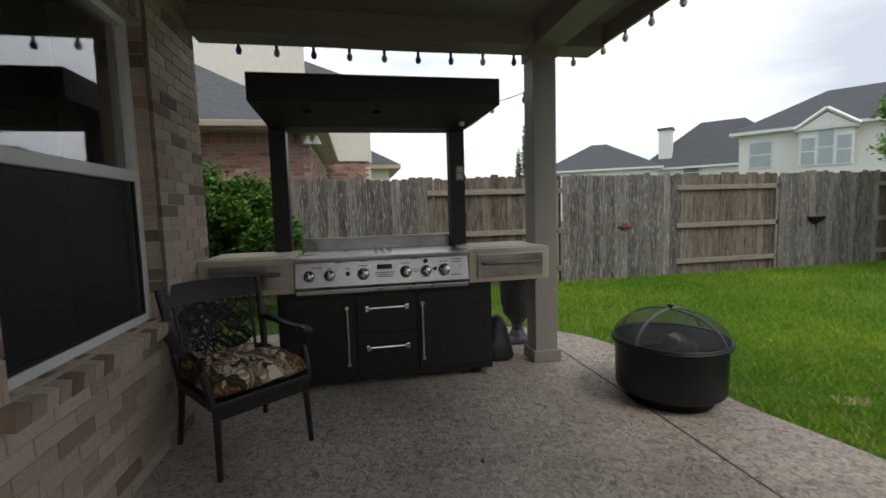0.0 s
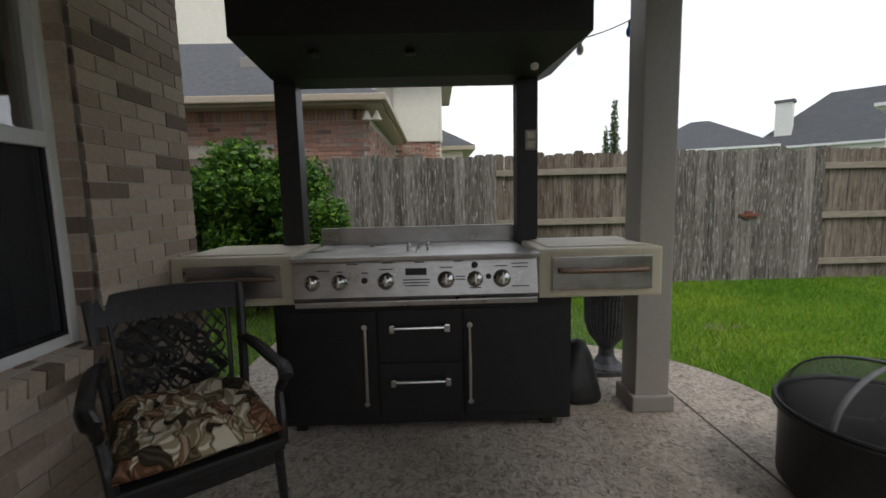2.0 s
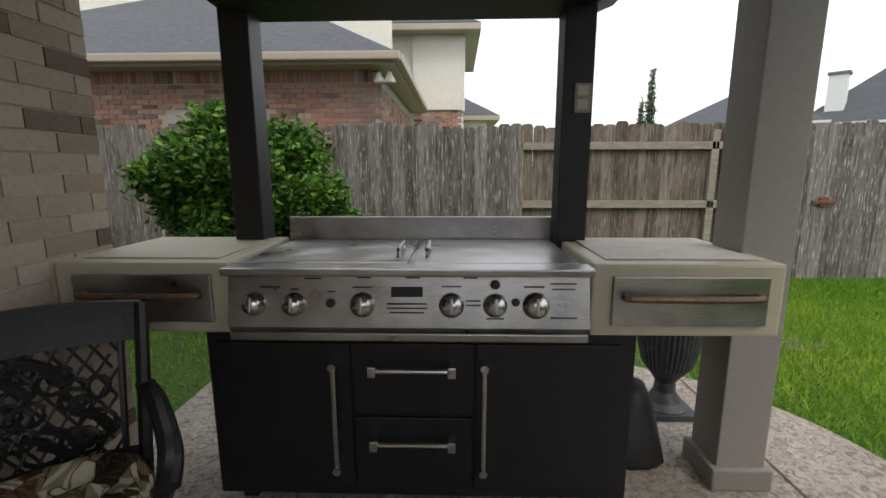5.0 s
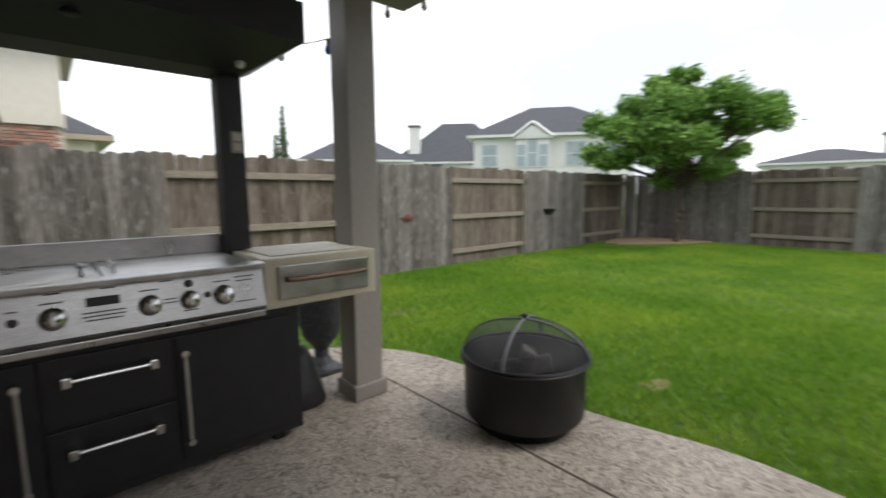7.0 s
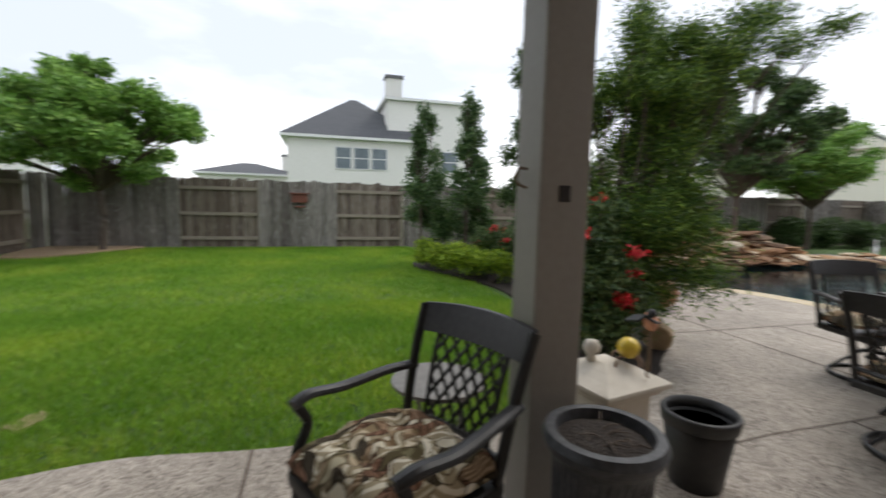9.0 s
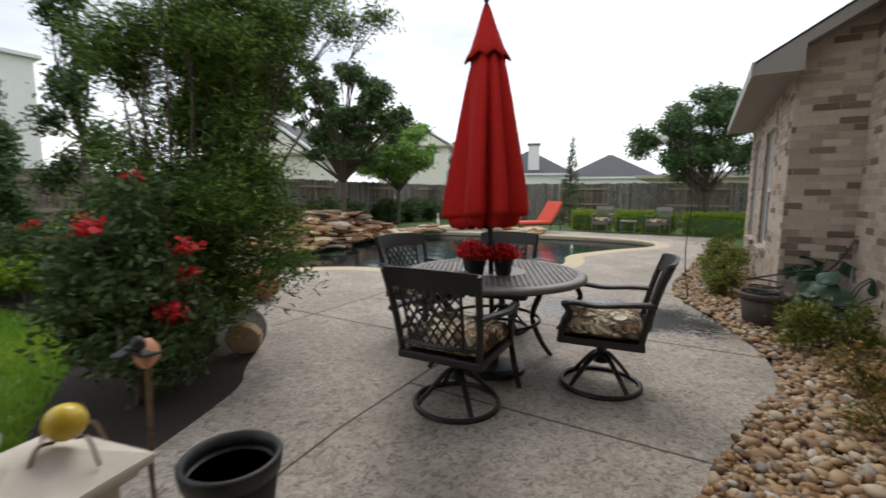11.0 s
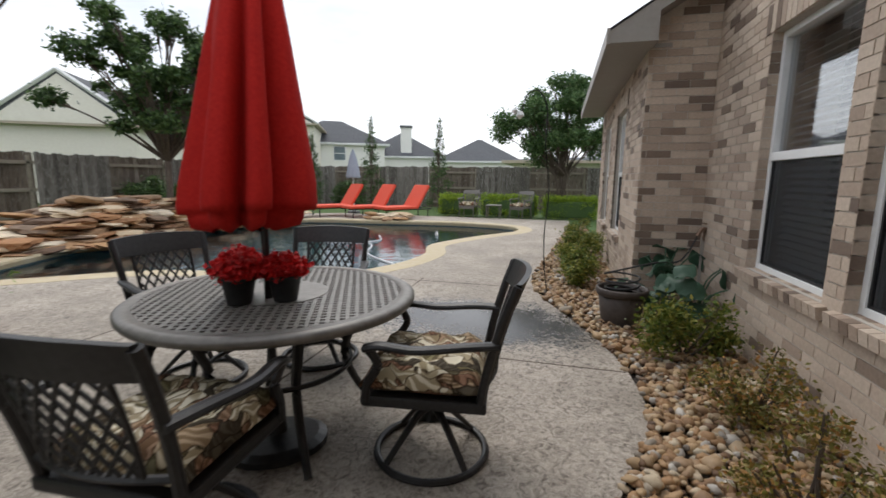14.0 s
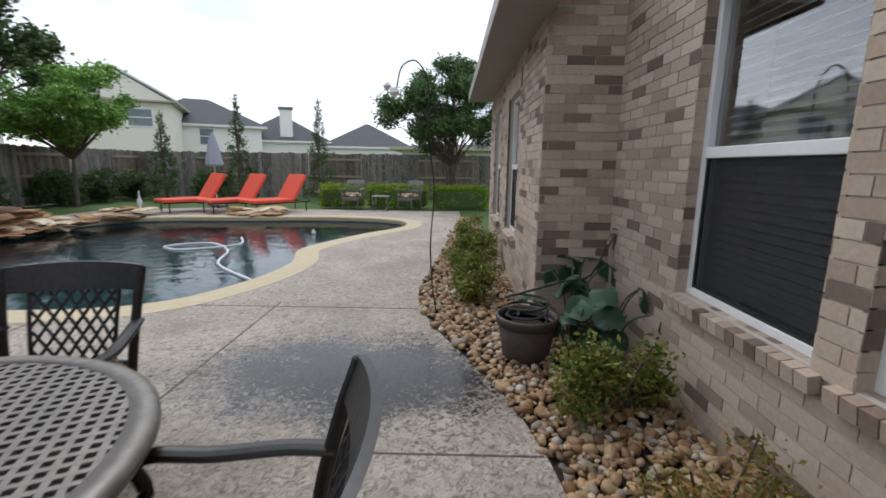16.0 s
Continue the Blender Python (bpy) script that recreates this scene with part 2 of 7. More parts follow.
M = {
    "concrete": concrete_material(),
    "brick": pieced("tan_brick", BRICK_TONES, scale=45),
    "brick_rest": pieced("tan_brick_rest", BRICK_TONES, island=True, scale=45),
    "mortar": grainy("mortar", (0.40, 0.36, 0.31), (0.55, 0.50, 0.44), 60, 0.9),
    "red_brick": pieced("red_brick", RED_TONES, island=True, scale=40),
    "siding": grainy("cream_siding", (0.74, 0.695, 0.60), (0.82, 0.78, 0.69), 8, 0.6, bump=0.05),
    "white_siding": grainy("white_siding", (0.76, 0.745, 0.70), (0.84, 0.83, 0.79), 6, 0.6, bump=0.05),
    "shingle": grainy("grey_shingles", (0.048, 0.051, 0.058), (0.125, 0.129, 0.14), 9, 0.9, bump=0.4, distance=0.02, stretch=(1, 1, 5)),
    "taupe": grainy("taupe_paint", (0.27, 0.245, 0.22), (0.31, 0.285, 0.255), 30, 0.55, bump=0.06, wear=0.3),
    "soffit": grainy("soffit_paint", (0.24, 0.22, 0.195), (0.28, 0.255, 0.23), 20, 0.6, bump=0.04),
    "trim_tan": grainy("tan_trim", (0.40, 0.34, 0.26), (0.47, 0.40, 0.31), 14, 0.5, bump=0.05),
    "white": grainy("white_vinyl", (0.72, 0.72, 0.71), (0.80, 0.80, 0.79), 30, 0.4, bump=0.03),
    "glass": glass_material("window_glass", ior=2.1),
    "glass_screened": glass_material("screened_window_glass", ior=1.4),
    # near-black colour stands for the shade of unlit rooms
    "painted_room_dark": grainy("painted_dark_interior", (0.015, 0.015, 0.018), (0.03, 0.03, 0.034), 5, 0.9, bump=0),
    "screen": screen_material("insect_screen", (0.02, 0.022, 0.026), 0.55),
    "blind": grainy("window_blind", (0.44, 0.44, 0.45), (0.55, 0.55, 0.56), 20, 0.6, bump=0.02),
    "picket": picket_material("weathered_picket", WOOD_TONES, 0.85),
    "picket_back": picket_material("brown_picket_back", BACK_TONES, 0.35),
    "rail": grainy("fence_rail", (0.20, 0.17, 0.13), (0.40, 0.35, 0.28), 9, 0.85, bump=0.4, stretch=(1, 6, 6)),
    "steel": steel_material(),
    "chrome": grainy("bright_steel", (0.55, 0.54, 0.52), (0.70, 0.69, 0.67), 30, 0.22, 1.0, bump=0.02),
    "black_metal": grainy("black_enamel", (0.008, 0.008, 0.009), (0.016, 0.016, 0.017), 12, 0.5, bump=0.03),
    "cream": grainy("cream_powder_coat", (0.50, 0.455, 0.335), (0.58, 0.53, 0.40), 20, 0.45, bump=0.04),
    "bronze": grainy("dark_bronze_aluminium", (0.013, 0.012, 0.012), (0.032, 0.030, 0.029), 45, 0.42, 0.25, bump=0.12),
    "tabletop": grainy("weathered_cast_metal", (0.13, 0.12, 0.105), (0.23, 0.21, 0.19), 25, 0.45, 0.3, bump=0.1),
    "cushion": leafy_fabric("frond_print_fabric"),
    "red": grainy("red_canvas", (0.38, 0.012, 0.010), (0.52, 0.024, 0.017), 60, 0.9, bump=0.2, distance=0.002, spec=0.15),
    "orange_red": grainy("orange_red_fabric", (0.62, 0.07, 0.035), (0.75, 0.10, 0.05), 40, 0.8, bump=0.1),
    "red_petal": pieced("red_petals", [(0, (0.34, 0.006, 0.008)), (0.6, (0.60, 0.012, 0.014)), (1, (0.74, 0.03, 0.03))], island=True, rough=0.6, translucent=0.25),
    "bloom": pieced("rose_petals", [(0, (0.6, 0.02, 0.03)), (0.6, (0.78, 0.05, 0.06)), (1, (0.85, 0.14, 0.12))], island=True, rough=0.6, translucent=0.25),
    "brown_plastic": grainy("brown_plastic", (0.045, 0.034, 0.028), (0.085, 0.066, 0.055), 25, 0.6, bump=0.08),
    "black_plastic": grainy("black_plastic", (0.012, 0.012, 0.012), (0.028, 0.027, 0.026), 30, 0.5, bump=0.05),
    "soil": grainy("dark_soil", (0.012, 0.008, 0.006), (0.05, 0.035, 0.025), 70, 0.95, bump=0.9, distance=0.02),
    "mulch": grainy("straw_mulch", (0.28, 0.19, 0.11), (0.52, 0.38, 0.25), 50, 0.95, bump=0.9, distance=0.02),
    "stone": pieced("river_stones", STONE_TONES, scale=18, rough=0.6),
    "stone_rest": pieced("river_stones_rest", STONE_TONES, island=True, scale=18, rough=0.6),
    "ledge": pieced("sandstone_ledge", [(0, (0.12, 0.075, 0.05)), (0.22, (0.40, 0.20, 0.09)), (0.4, (0.19, 0.13, 0.09)), (0.58, (0.50, 0.29, 0.14)), (0.72, (0.30, 0.18, 0.10)), (0.86, (0.60, 0.46, 0.30)), (1, (0.68, 0.58, 0.44))], scale=9, rough=0.85, grain=0.8),
    "coping": grainy("yellow_coping", (0.45, 0.36, 0.21), (0.53, 0.46, 0.34), 7, 0.75, bump=0.3),
    "basin": grainy("dark_pool_plaster", (0.02, 0.06, 0.075), (0.04, 0.10, 0.12), 8, 0.6, bump=0),
    "water": water_material(),
    "terracotta": grainy("terracotta", (0.40, 0.16, 0.08), (0.52, 0.24, 0.13), 14, 0.75, bump=0.15),
    "pewter": grainy("dark_pewter", (0.035, 0.036, 0.040), (0.105, 0.108, 0.115), 35, 0.5, 0.3, bump=0.35, distance=0.006),
    "grey_stone": grainy("grey_cast_stone", (0.10, 0.10, 0.105), (0.20, 0.20, 0.21), 25, 0.75, bump=0.3),
    "pale_stone": grainy("pale_cast_stone", (0.52, 0.47, 0.39), (0.66, 0.61, 0.53), 16, 0.8, bump=0.25),
    "bark": grainy("bark", (0.07, 0.05, 0.04), (0.17, 0.135, 0.105), 22, 0.95, bump=0.8, distance=0.02, stretch=(1, 1, 0.3)),
    "canvas_blue": grainy("blue_grey_canvas", (0.28, 0.31, 0.38), (0.40, 0.43, 0.50), 30, 0.85, bump=0.1),
    "grass": pieced("grass_blades", [(0, (0.125, 0.265, 0.017)), (0.5, (0.215, 0.395, 0.025)), (0.9, (0.30, 0.47, 0.043)), (1, (0.42, 0.44, 0.10))], island=True, broad=[(0.36, (0.72, 0.85, 0.7)), (0.52, (1, 1, 1)), (0.68, (1.45, 1.2, 1.3))], rough=0.55, translucent=0.3),
    "ash": grainy("grey_wood_ash", (0.14, 0.13, 0.12), (0.30, 0.28, 0.26), 25, 0.9, bump=0.4),
    "mesh": screen_material("spark_mesh", (0.02, 0.02, 0.02), 0.6),
    "yellow": grainy("yellow_glaze", (0.60, 0.42, 0.03), (0.72, 0.52, 0.07), 20, 0.25, bump=0.03),
    "bulb_blue": grainy("blue_glass_bulb", (0.02, 0.12, 0.42), (0.04, 0.2, 0.55), 10, 0.1, bump=0),
    "bulb_clear": grainy("clear_glass_bulb", (0.65, 0.66, 0.66), (0.78, 0.79, 0.8), 10, 0.1, bump=0),
    "hose": grainy("pale_hose", (0.55, 0.58, 0.6), (0.7, 0.72, 0.74), 30, 0.5, bump=0),
    "copper": grainy("weathered_copper", (0.15, 0.10, 0.07), (0.30, 0.20, 0.14), 40, 0.45, 0.7, bump=0.1),
    "wood": grainy("pale_wood", (0.36, 0.24, 0.13), (0.52, 0.38, 0.23), 14, 0.7, bump=0.15, stretch=(1, 1, 6)),
    "rust": grainy("rusty_iron", (0.14, 0.05, 0.035), (0.24, 0.09, 0.06), 30, 0.8, bump=0.2),
    "duct": grainy("painted_steel", (0.30, 0.27, 0.24), (0.36, 0.33, 0.29), 20, 0.5, bump=0.05),
}


def foliage(name, dark, mid, light):
    return pieced(name, [(0, dark), (0.55, mid), (1, light)], island=True, rough=0.5, translucent=0.25)


LEAF = {
    "bush": foliage("glossy_bush_leaves", (0.026, 0.072, 0.012), (0.062, 0.165, 0.022), (0.25, 0.46, 0.055)),
    "tree": foliage("spring_leaves", (0.085, 0.19, 0.030), (0.18, 0.35, 0.062), (0.34, 0.52, 0.12)),
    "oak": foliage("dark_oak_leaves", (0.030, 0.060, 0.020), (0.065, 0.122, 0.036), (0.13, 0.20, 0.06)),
    "myrtle": foliage("myrtle_leaves", (0.036, 0.084, 0.025), (0.078, 0.155, 0.048), (0.17, 0.25, 0.09)),
    "feather": foliage("feathery_leaves", (0.032, 0.078, 0.014), (0.09, 0.175, 0.026), (0.27, 0.39, 0.055)),
    "hedge": foliage("yellow_green_hedge", (0.10, 0.19, 0.012), (0.24, 0.37, 0.022), (0.46, 0.56, 0.05)),
    "shrub": foliage("mixed_shrub", (0.058, 0.102, 0.017), (0.160, 0.203, 0.032), (0.377, 0.334, 0.072)),
    "rosebush": foliage("rose_leaves", (0.029, 0.065, 0.020), (0.072, 0.123, 0.035), (0.145, 0.189, 0.058)),
    "twiggy": foliage("reddish_twig_leaves", (0.085, 0.075, 0.018), (0.20, 0.19, 0.035), (0.42, 0.19, 0.06)),
    "cabbage": foliage("broad_blue_green_leaves", (0.029, 0.072, 0.043), (0.065, 0.131, 0.080), (0.116, 0.189, 0.116)),
}

# ---- building helpers ----
def part(name, bm, mat, parent=None, label="", smooth=False, at=None):
    """Links a bmesh as one mesh object under a thing or a part."""
    me = bpy.data.meshes.new(name)
    bmesh.ops.recalc_face_normals(bm, faces=bm.faces)
    bm.to_mesh(me)
    bm.free()
    me.materials.append(mat)
    if smooth:
        me.polygons.foreach_set("use_smooth", [True] * len(me.polygons))
    ob = new(name, me)
    ob.parent = parent
    if at is not None:
        ob.matrix_basis = at
    if label:
        ob["label"] = label
    return ob


def thing(name, label, category, at=None, group="", kind=""):
    ob = tagged(new(name), label, category, group, kind)
    if at is not None:
        ob.matrix_basis = at
    return ob


def fast(name, verts, faces, mat, parent=None, smooth=False):
    me = bpy.data.meshes.new(name)
    me.from_pydata(verts, [], faces)
    me.materials.append(mat)
    if smooth:
        me.polygons.foreach_set("use_smooth", [True] * len(me.polygons))
    ob = new(name, me)
    ob.parent = parent
    return ob


def box(bm, x0, y0, z0, x1, y1, z1, bevel=0.0, m=None):
    """Adds a box between two corners, with its edges rounded by bevel."""
    r = bmesh.ops.create_cube(bm, size=1)
    vs = r["verts"]
    for v in vs:
        v.co = Vector(((x0 + x1) / 2 + v.co.x * (x1 - x0), (y0 + y1) / 2 + v.co.y * (y1 - y0), (z0 + z1) / 2 + v.co.z * (z1 - z0)))
    if m is not None:
        bmesh.ops.transform(bm, matrix=m, verts=vs)
    if bevel:
        es = list({e for v in vs for e in v.link_edges})
        bmesh.ops.bevel(bm, geom=es, offset=bevel, segments=2, affect="EDGES", profile=0.6)
    return bm


def boxed(*a, **k):
    return box(bmesh.new(), *a, **k)


def tube(bm, pts, r, n=8, closed=False, flat=1.0):
    """A round bar along points; r may be one radius or one for each point. flat squashes it."""
    pts = [Vector(p) for p in pts]
    rs = r if isinstance(r, (list, tuple)) else [r] * len(pts)
    rings, up = [], Vector((0, 0, 1))
    for i, p in enumerate(pts):
        a = pts[i - 1] if (i or closed) else p
        b = pts[(i + 1) % len(pts)] if (i < len(pts) - 1 or closed) else p
        t = (b - a).normalized()
        s = t.cross(up)
        s = s.normalized() if s.length > 0.05 else t.cross(Vector((0, 1, 0))).normalized()
        u = s.cross(t)
        rings.append([bm.verts.new(p + rs[i] * (s * math.cos(2 * math.pi * k / n) + u * flat * math.sin(2 * math.pi * k / n))) for k in range(n)])
    last = len(rings) if closed else len(rings) - 1
    for i in range(last):
        a, b = rings[i], rings[(i + 1) % len(rings)]
        for k in range(n):
            bm.faces.new((a[k], a[(k + 1) % n], b[(k + 1) % n], b[k]))
    if not closed:
        bm.faces.new(rings[0][::-1])
        bm.faces.new(rings[-1])
    return bm


def lathe(bm, profile, n=24, at=(0, 0, 0)):
    """Turns (radius, height) pairs about z."""
    rings = []
    for r, z in profile:
        rings.append([bm.verts.new((at[0] + r * math.cos(2 * math.pi * k / n), at[1] + r * math.sin(2 * math.pi * k / n), at[2] + z)) for k in range(n)])
    for a, b in zip(rings, rings[1:]):
        for k in range(n):
            bm.faces.new((a[k], a[(k + 1) % n], b[(k + 1) % n], b[k]))
    if profile[0][0] > 1e-4:
        bm.faces.new(rings[0][::-1])
    if profile[-1][0] > 1e-4:
        bm.faces.new(rings[-1])
    return bm


def prism(bm, outline, z0, z1):
    """An upright prism over a closed outline of (x, y)."""
    lo, hi = [bm.verts.new((x, y, z0)) for x, y in outline], [bm.verts.new((x, y, z1)) for x, y in outline]
    bm.faces.new(hi)
    bm.faces.new(lo[::-1])
    for k in range(len(lo)):
        j = (k + 1) % len(lo)
        bm.faces.new((lo[k], lo[j], hi[j], hi[k]))
    return bm


def curve(points, steps=8, closed=False):
    """A smooth line through points (Catmull-Rom)."""
    p = [Vector(q) for q in points]
    out, n = [], len(p)
    for i in range(n if closed else n - 1):
        a = p[(i - 1) % n] if (closed or i) else p[0]
        b, c = p[i], p[(i + 1) % n]
        d = p[(i + 2) % n] if (closed or i + 2 < n) else p[-1]
        for s in range(steps):
            t = s / steps
            out.append(0.5 * ((2 * b) + (c - a) * t + (2 * a - 5 * b + 4 * c - d) * t * t + (3 * b - a - 3 * c + d) * t ** 3))
    if not closed:
        out.append(p[-1])
    return out


def inside(x, y, loop):
    hit = False
    for i in range(len(loop)):
        (x1, y1), (x2, y2) = loop[i][:2], loop[i - 1][:2]
        if (y1 > y) != (y2 > y) and x < (x2 - x1) * (y - y1) / (y2 - y1) + x1:
            hit = not hit
    return hit


def sheet(loops, z):
    """A flat face over the first loop with the others cut out of it."""
    bm = bmesh.new()
    edges = []
    for loop in loops:
        vs = [bm.verts.new((p[0], p[1], z)) for p in loop]
        edges += [bm.edges.new((vs[i - 1], vs[i])) for i in range(len(vs))]
    bmesh.ops.triangle_fill(bm, use_beauty=True, edges=edges)
    bm.normal_update()
    for f in bm.faces:
        if f.normal.z < 0:
            f.normal_flip()
    return bm


def leaves(name, centres, size, mat, parent, seed, aspect=0.45, droop=0.3, wide=0.0):
    """Many small bent leaves, one at each centre, as one mesh."""
    rng = np.random.default_rng(seed)
    c = np.asarray(centres, float)
    n = len(c)
    a = rng.normal(size=(n, 3))
    a[:, 2] = a[:, 2] * 0.6 - droop
    a /= np.linalg.norm(a, axis=1)[:, None]
    b = np.cross(a, rng.normal(size=(n, 3)))
    b /= np.linalg.norm(b, axis=1)[:, None] + 1e-9
    s = size * rng.uniform(0.6, 1.3, n)[:, None]
    nrm = np.cross(a, b)
    p0, p3 = c - a * s * 0.5, c + a * s * 0.5
    p1, p2 = c + b * s * aspect * 0.5 + nrm * s * 0.1, c - b * s * aspect * 0.5 + nrm * s * 0.1
    v = np.stack([p0, p1, p3, p2], 1).reshape(-1, 3)
    f = np.arange(n * 4).reshape(n, 4)
    tri = np.concatenate([f[:, [0, 1, 2]], f[:, [0, 2, 3]]], 1).reshape(-1, 3)
    me = bpy.data.meshes.new(name)
    me.vertices.add(len(v))
    me.vertices.foreach_set("co", v.ravel())
    me.loops.add(len(tri) * 3)
    me.loops.foreach_set("vertex_index", tri.ravel().astype(np.int32))
    me.polygons.add(len(tri))
    me.polygons.foreach_set("loop_start", np.arange(0, len(tri) * 3, 3, dtype=np.int32))
    me.update(calc_edges=True)
    me.validate()
    me.materials.append(mat)
    ob = new(name, me)
    ob.parent = parent
    return ob


def clumps(rng, blobs, per, shell=0.55):
    """Leaf places in soft blobs (x, y, z, rx, ry, rz), denser towards their skins."""
    out = []
    for x, y, z, rx, ry, rz in blobs:
        k = max(int(per * (rx * ry * rz) ** 0.67), 6)
        d = rng.normal(size=(k, 3))
        d /= np.linalg.norm(d, axis=1)[:, None]
        r = shell + (1 - shell) * rng.uniform(0, 1, k) ** 0.7
        r *= rng.uniform(0.6, 1.0, k) + 0.55 * rng.uniform(0, 1, k) ** 3
        out.append(np.array([x, y, z]) + d * r[:, None] * np.array([rx, ry, rz]))
    return np.concatenate(out)


# ---- ground, slab and pool ----
POOL = [tuple(p) for p in curve([(6.9, -5.75, 0), (4.96, -6.95, 0), (2.81, -7.36, 0), (2.1, -8.2, 0), (1.85, -9.4, 0), (2.05, -10.6, 0), (1.4, -12.2, 0), (0.62, -13.6, 0), (0.95, -14.75, 0), (2.6, -15.2, 0), (5.0, -14.9, 0), (7.6, -14.3, 0), (8.6, -11.5, 0), (8.3, -8.6, 0)], 6, True)]
SLAB_EDGE = [tuple(p) for p in curve([(-1.9, 4.6, 0), (0.0, 4.45, 0), (1.0, 4.1, 0), (1.5, 3.62, 0), (1.70, 3.0, 0), (1.74, 1.9, 0), (1.88, 1.1, 0), (1.82, 0.4, 0), (1.80, -0.3, 0), (1.75, -1.2, 0), (2.2, -2.5, 0), (2.55, -2.9, 0), (3.14, -3.55, 0), (3.85, -4.0, 0), (4.7, -4.2, 0), (6.5, -4.4, 0)], 6)]
BED_EDGE = [tuple(p) for p in curve([(-0.45, -2.7, 0), (-0.58, -3.35, 0), (-0.75, -3.95, 0), (-0.97, -4.65, 0), (-0.82, -5.7, 0), (-0.27, -7.1, 0), (-0.10, -8.1, 0), (-0.22, -9.4, 0), (-0.75, -15.5, 0)], 6)]
GROUND_Z = -0.05

lawn = part("ground", sheet([[(-900, -900), (900, -900), (900, 900), (-900, 900)], POOL], GROUND_Z), grainy("turf_soil", (0.030, 0.062, 0.010), (0.085, 0.16, 0.022), 30, 0.95, bump=0.6, distance=0.02), None)
tagged(lawn, "flat green lawn turf reaching past the fences", "ground", kind="structure")

slab_loop = SLAB_EDGE + [(8.2, -4.6, 0), (9.6, -6.0, 0), (9.8, -15.8, 0), (7.5, -17.2, 0), (-0.75, -17.2, 0)] + BED_EDGE[::-1] + [(-1.0, -2.45, 0), (-1.95, -2.4, 0)]
bm = sheet([slab_loop, POOL], 0.0)
ring = [e for e in bm.edges if e.is_boundary]
ext = bmesh.ops.extrude_edge_only(bm, edges=ring)
for v in ext["geom"]:
    if isinstance(v, bmesh.types.BMVert):
        v.co.z = -0.12
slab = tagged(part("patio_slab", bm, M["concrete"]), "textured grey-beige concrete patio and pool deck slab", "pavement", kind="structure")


def joint(pts, w=0.009):
    """A tooled control joint: a dark groove strip laid in the slab."""
    bm = bmesh.new()
    tube(bm, [(x, y, 0.0) for x, y in pts], w, 6, flat=0.35)
    tagged(part("slab_joint", bm, M["bark"]), "narrow tooled joint across the concrete slab", "joint", group="slab joints", kind="structure")


for line in ([(1.12, 3.95), (1.12, 0.41), (1.14, -1.0), (1.30, -2.6), (1.31, -3.6), (1.3, -7.6)], [(-1.8, 0.41), (1.82, 0.41)], [(-0.6, -3.28), (1.3, -3.3)], [(3.24, -3.7), (3.24, -6.9)], [(1.3, -4.25), (6.8, -4.25)], [(-0.92, -5.19), (3.2, -5.19)], [(-0.14, -7.46), (2.6, -7.46)], [(-1.8, -1.2), (1.75, -1.2)]):
    joint(line)

bm = bmesh.new()
loop = [Vector((p[0], p[1], 0)) for p in POOL]
out_pts = []
for i, p in enumerate(loop):
    t = (loop[(i + 1) % len(loop)] - loop[i - 1]).normalized()
    nrm = Vector((t.y, -t.x, 0))
    if inside(p.x + nrm.x * 0.05, p.y + nrm.y * 0.05, POOL):
        nrm = -nrm
    out_pts.append(p + nrm * 0.36)
profile_rows = [[p + Vector((0, 0, -0.10)) for p in loop], [p + (q - p) * -0.04 + Vector((0, 0, -0.03)) for p, q in zip(loop, out_pts)], [p + Vector((0, 0, 0.004)) for p in loop], [q + Vector((0, 0, 0.003)) for q in out_pts], [q + Vector((0, 0, -0.02)) for q in out_pts]]
rows = [[bm.verts.new(p) for p in r] for r in profile_rows]
for a, b in zip(rows, rows[1:]):
    for k in range(len(a)):
        j = (k + 1) % len(a)
        bm.faces.new((a[k], a[j], b[j], b[k]))
tagged(part("pool_coping", bm, M["coping"]), "yellowish rounded concrete coping round the pool", "pool coping", kind="structure")
bm = bmesh.new()
rows = [[bm.verts.new((p.x, p.y, z)) for p in loop] for z in (-0.05, -1.5)]
for k in range(len(loop)):
    j = (k + 1) % len(loop)
    bm.faces.new((rows[0][k], rows[0][j], rows[1][j], rows[1][k]))
bm.faces.new(rows[1])
tagged(part("pool_basin", bm, M["basin"]), "dark blue plaster pool basin", "pool", kind="structure")
water = tagged(part("water", sheet([POOL], -0.13), M["water"]), "still dark blue pool water with soft ripples", "water", kind="structure")
if water.data.polygons[0].normal.z < 0:
    water.data.flip_normals()

# ---- house walls ----
WALL_X = -1.81
BUMP_Y, BUMP_X = -6.98, -1.19
WINDOWS = [  # y0, y1, z0, z1 along the long wall
    (1.10, 2.28, 0.75, 2.40),
    (-5.83, -4.80, 0.68, 2.36),
    (-4.62, -3.59, 0.68, 2.36),
]


def wall_slab(name, y0, y1, z1, holes, x, label, t=0.24):
    """A wall along y with its openings cut through it."""
    th = thing(name, label, "wall", kind="structure")
    ys = sorted({y0, y1, *[h[0] for h in holes], *[h[1] for h in holes]})
    bm = bmesh.new()
    for a, b in zip(ys, ys[1:]):
        over = [h for h in holes if h[0] <= (a + b) / 2 <= h[1]]
        if not over:
            box(bm, x - t, a, GROUND_Z, x, b, z1)
        for h in over:
            box(bm, x - t, a, GROUND_Z, x, b, h[2])
            box(bm, x - t, a, h[3], x, b, z1)
    part("mortar_bed", bm, M["mortar"], th)
    return th


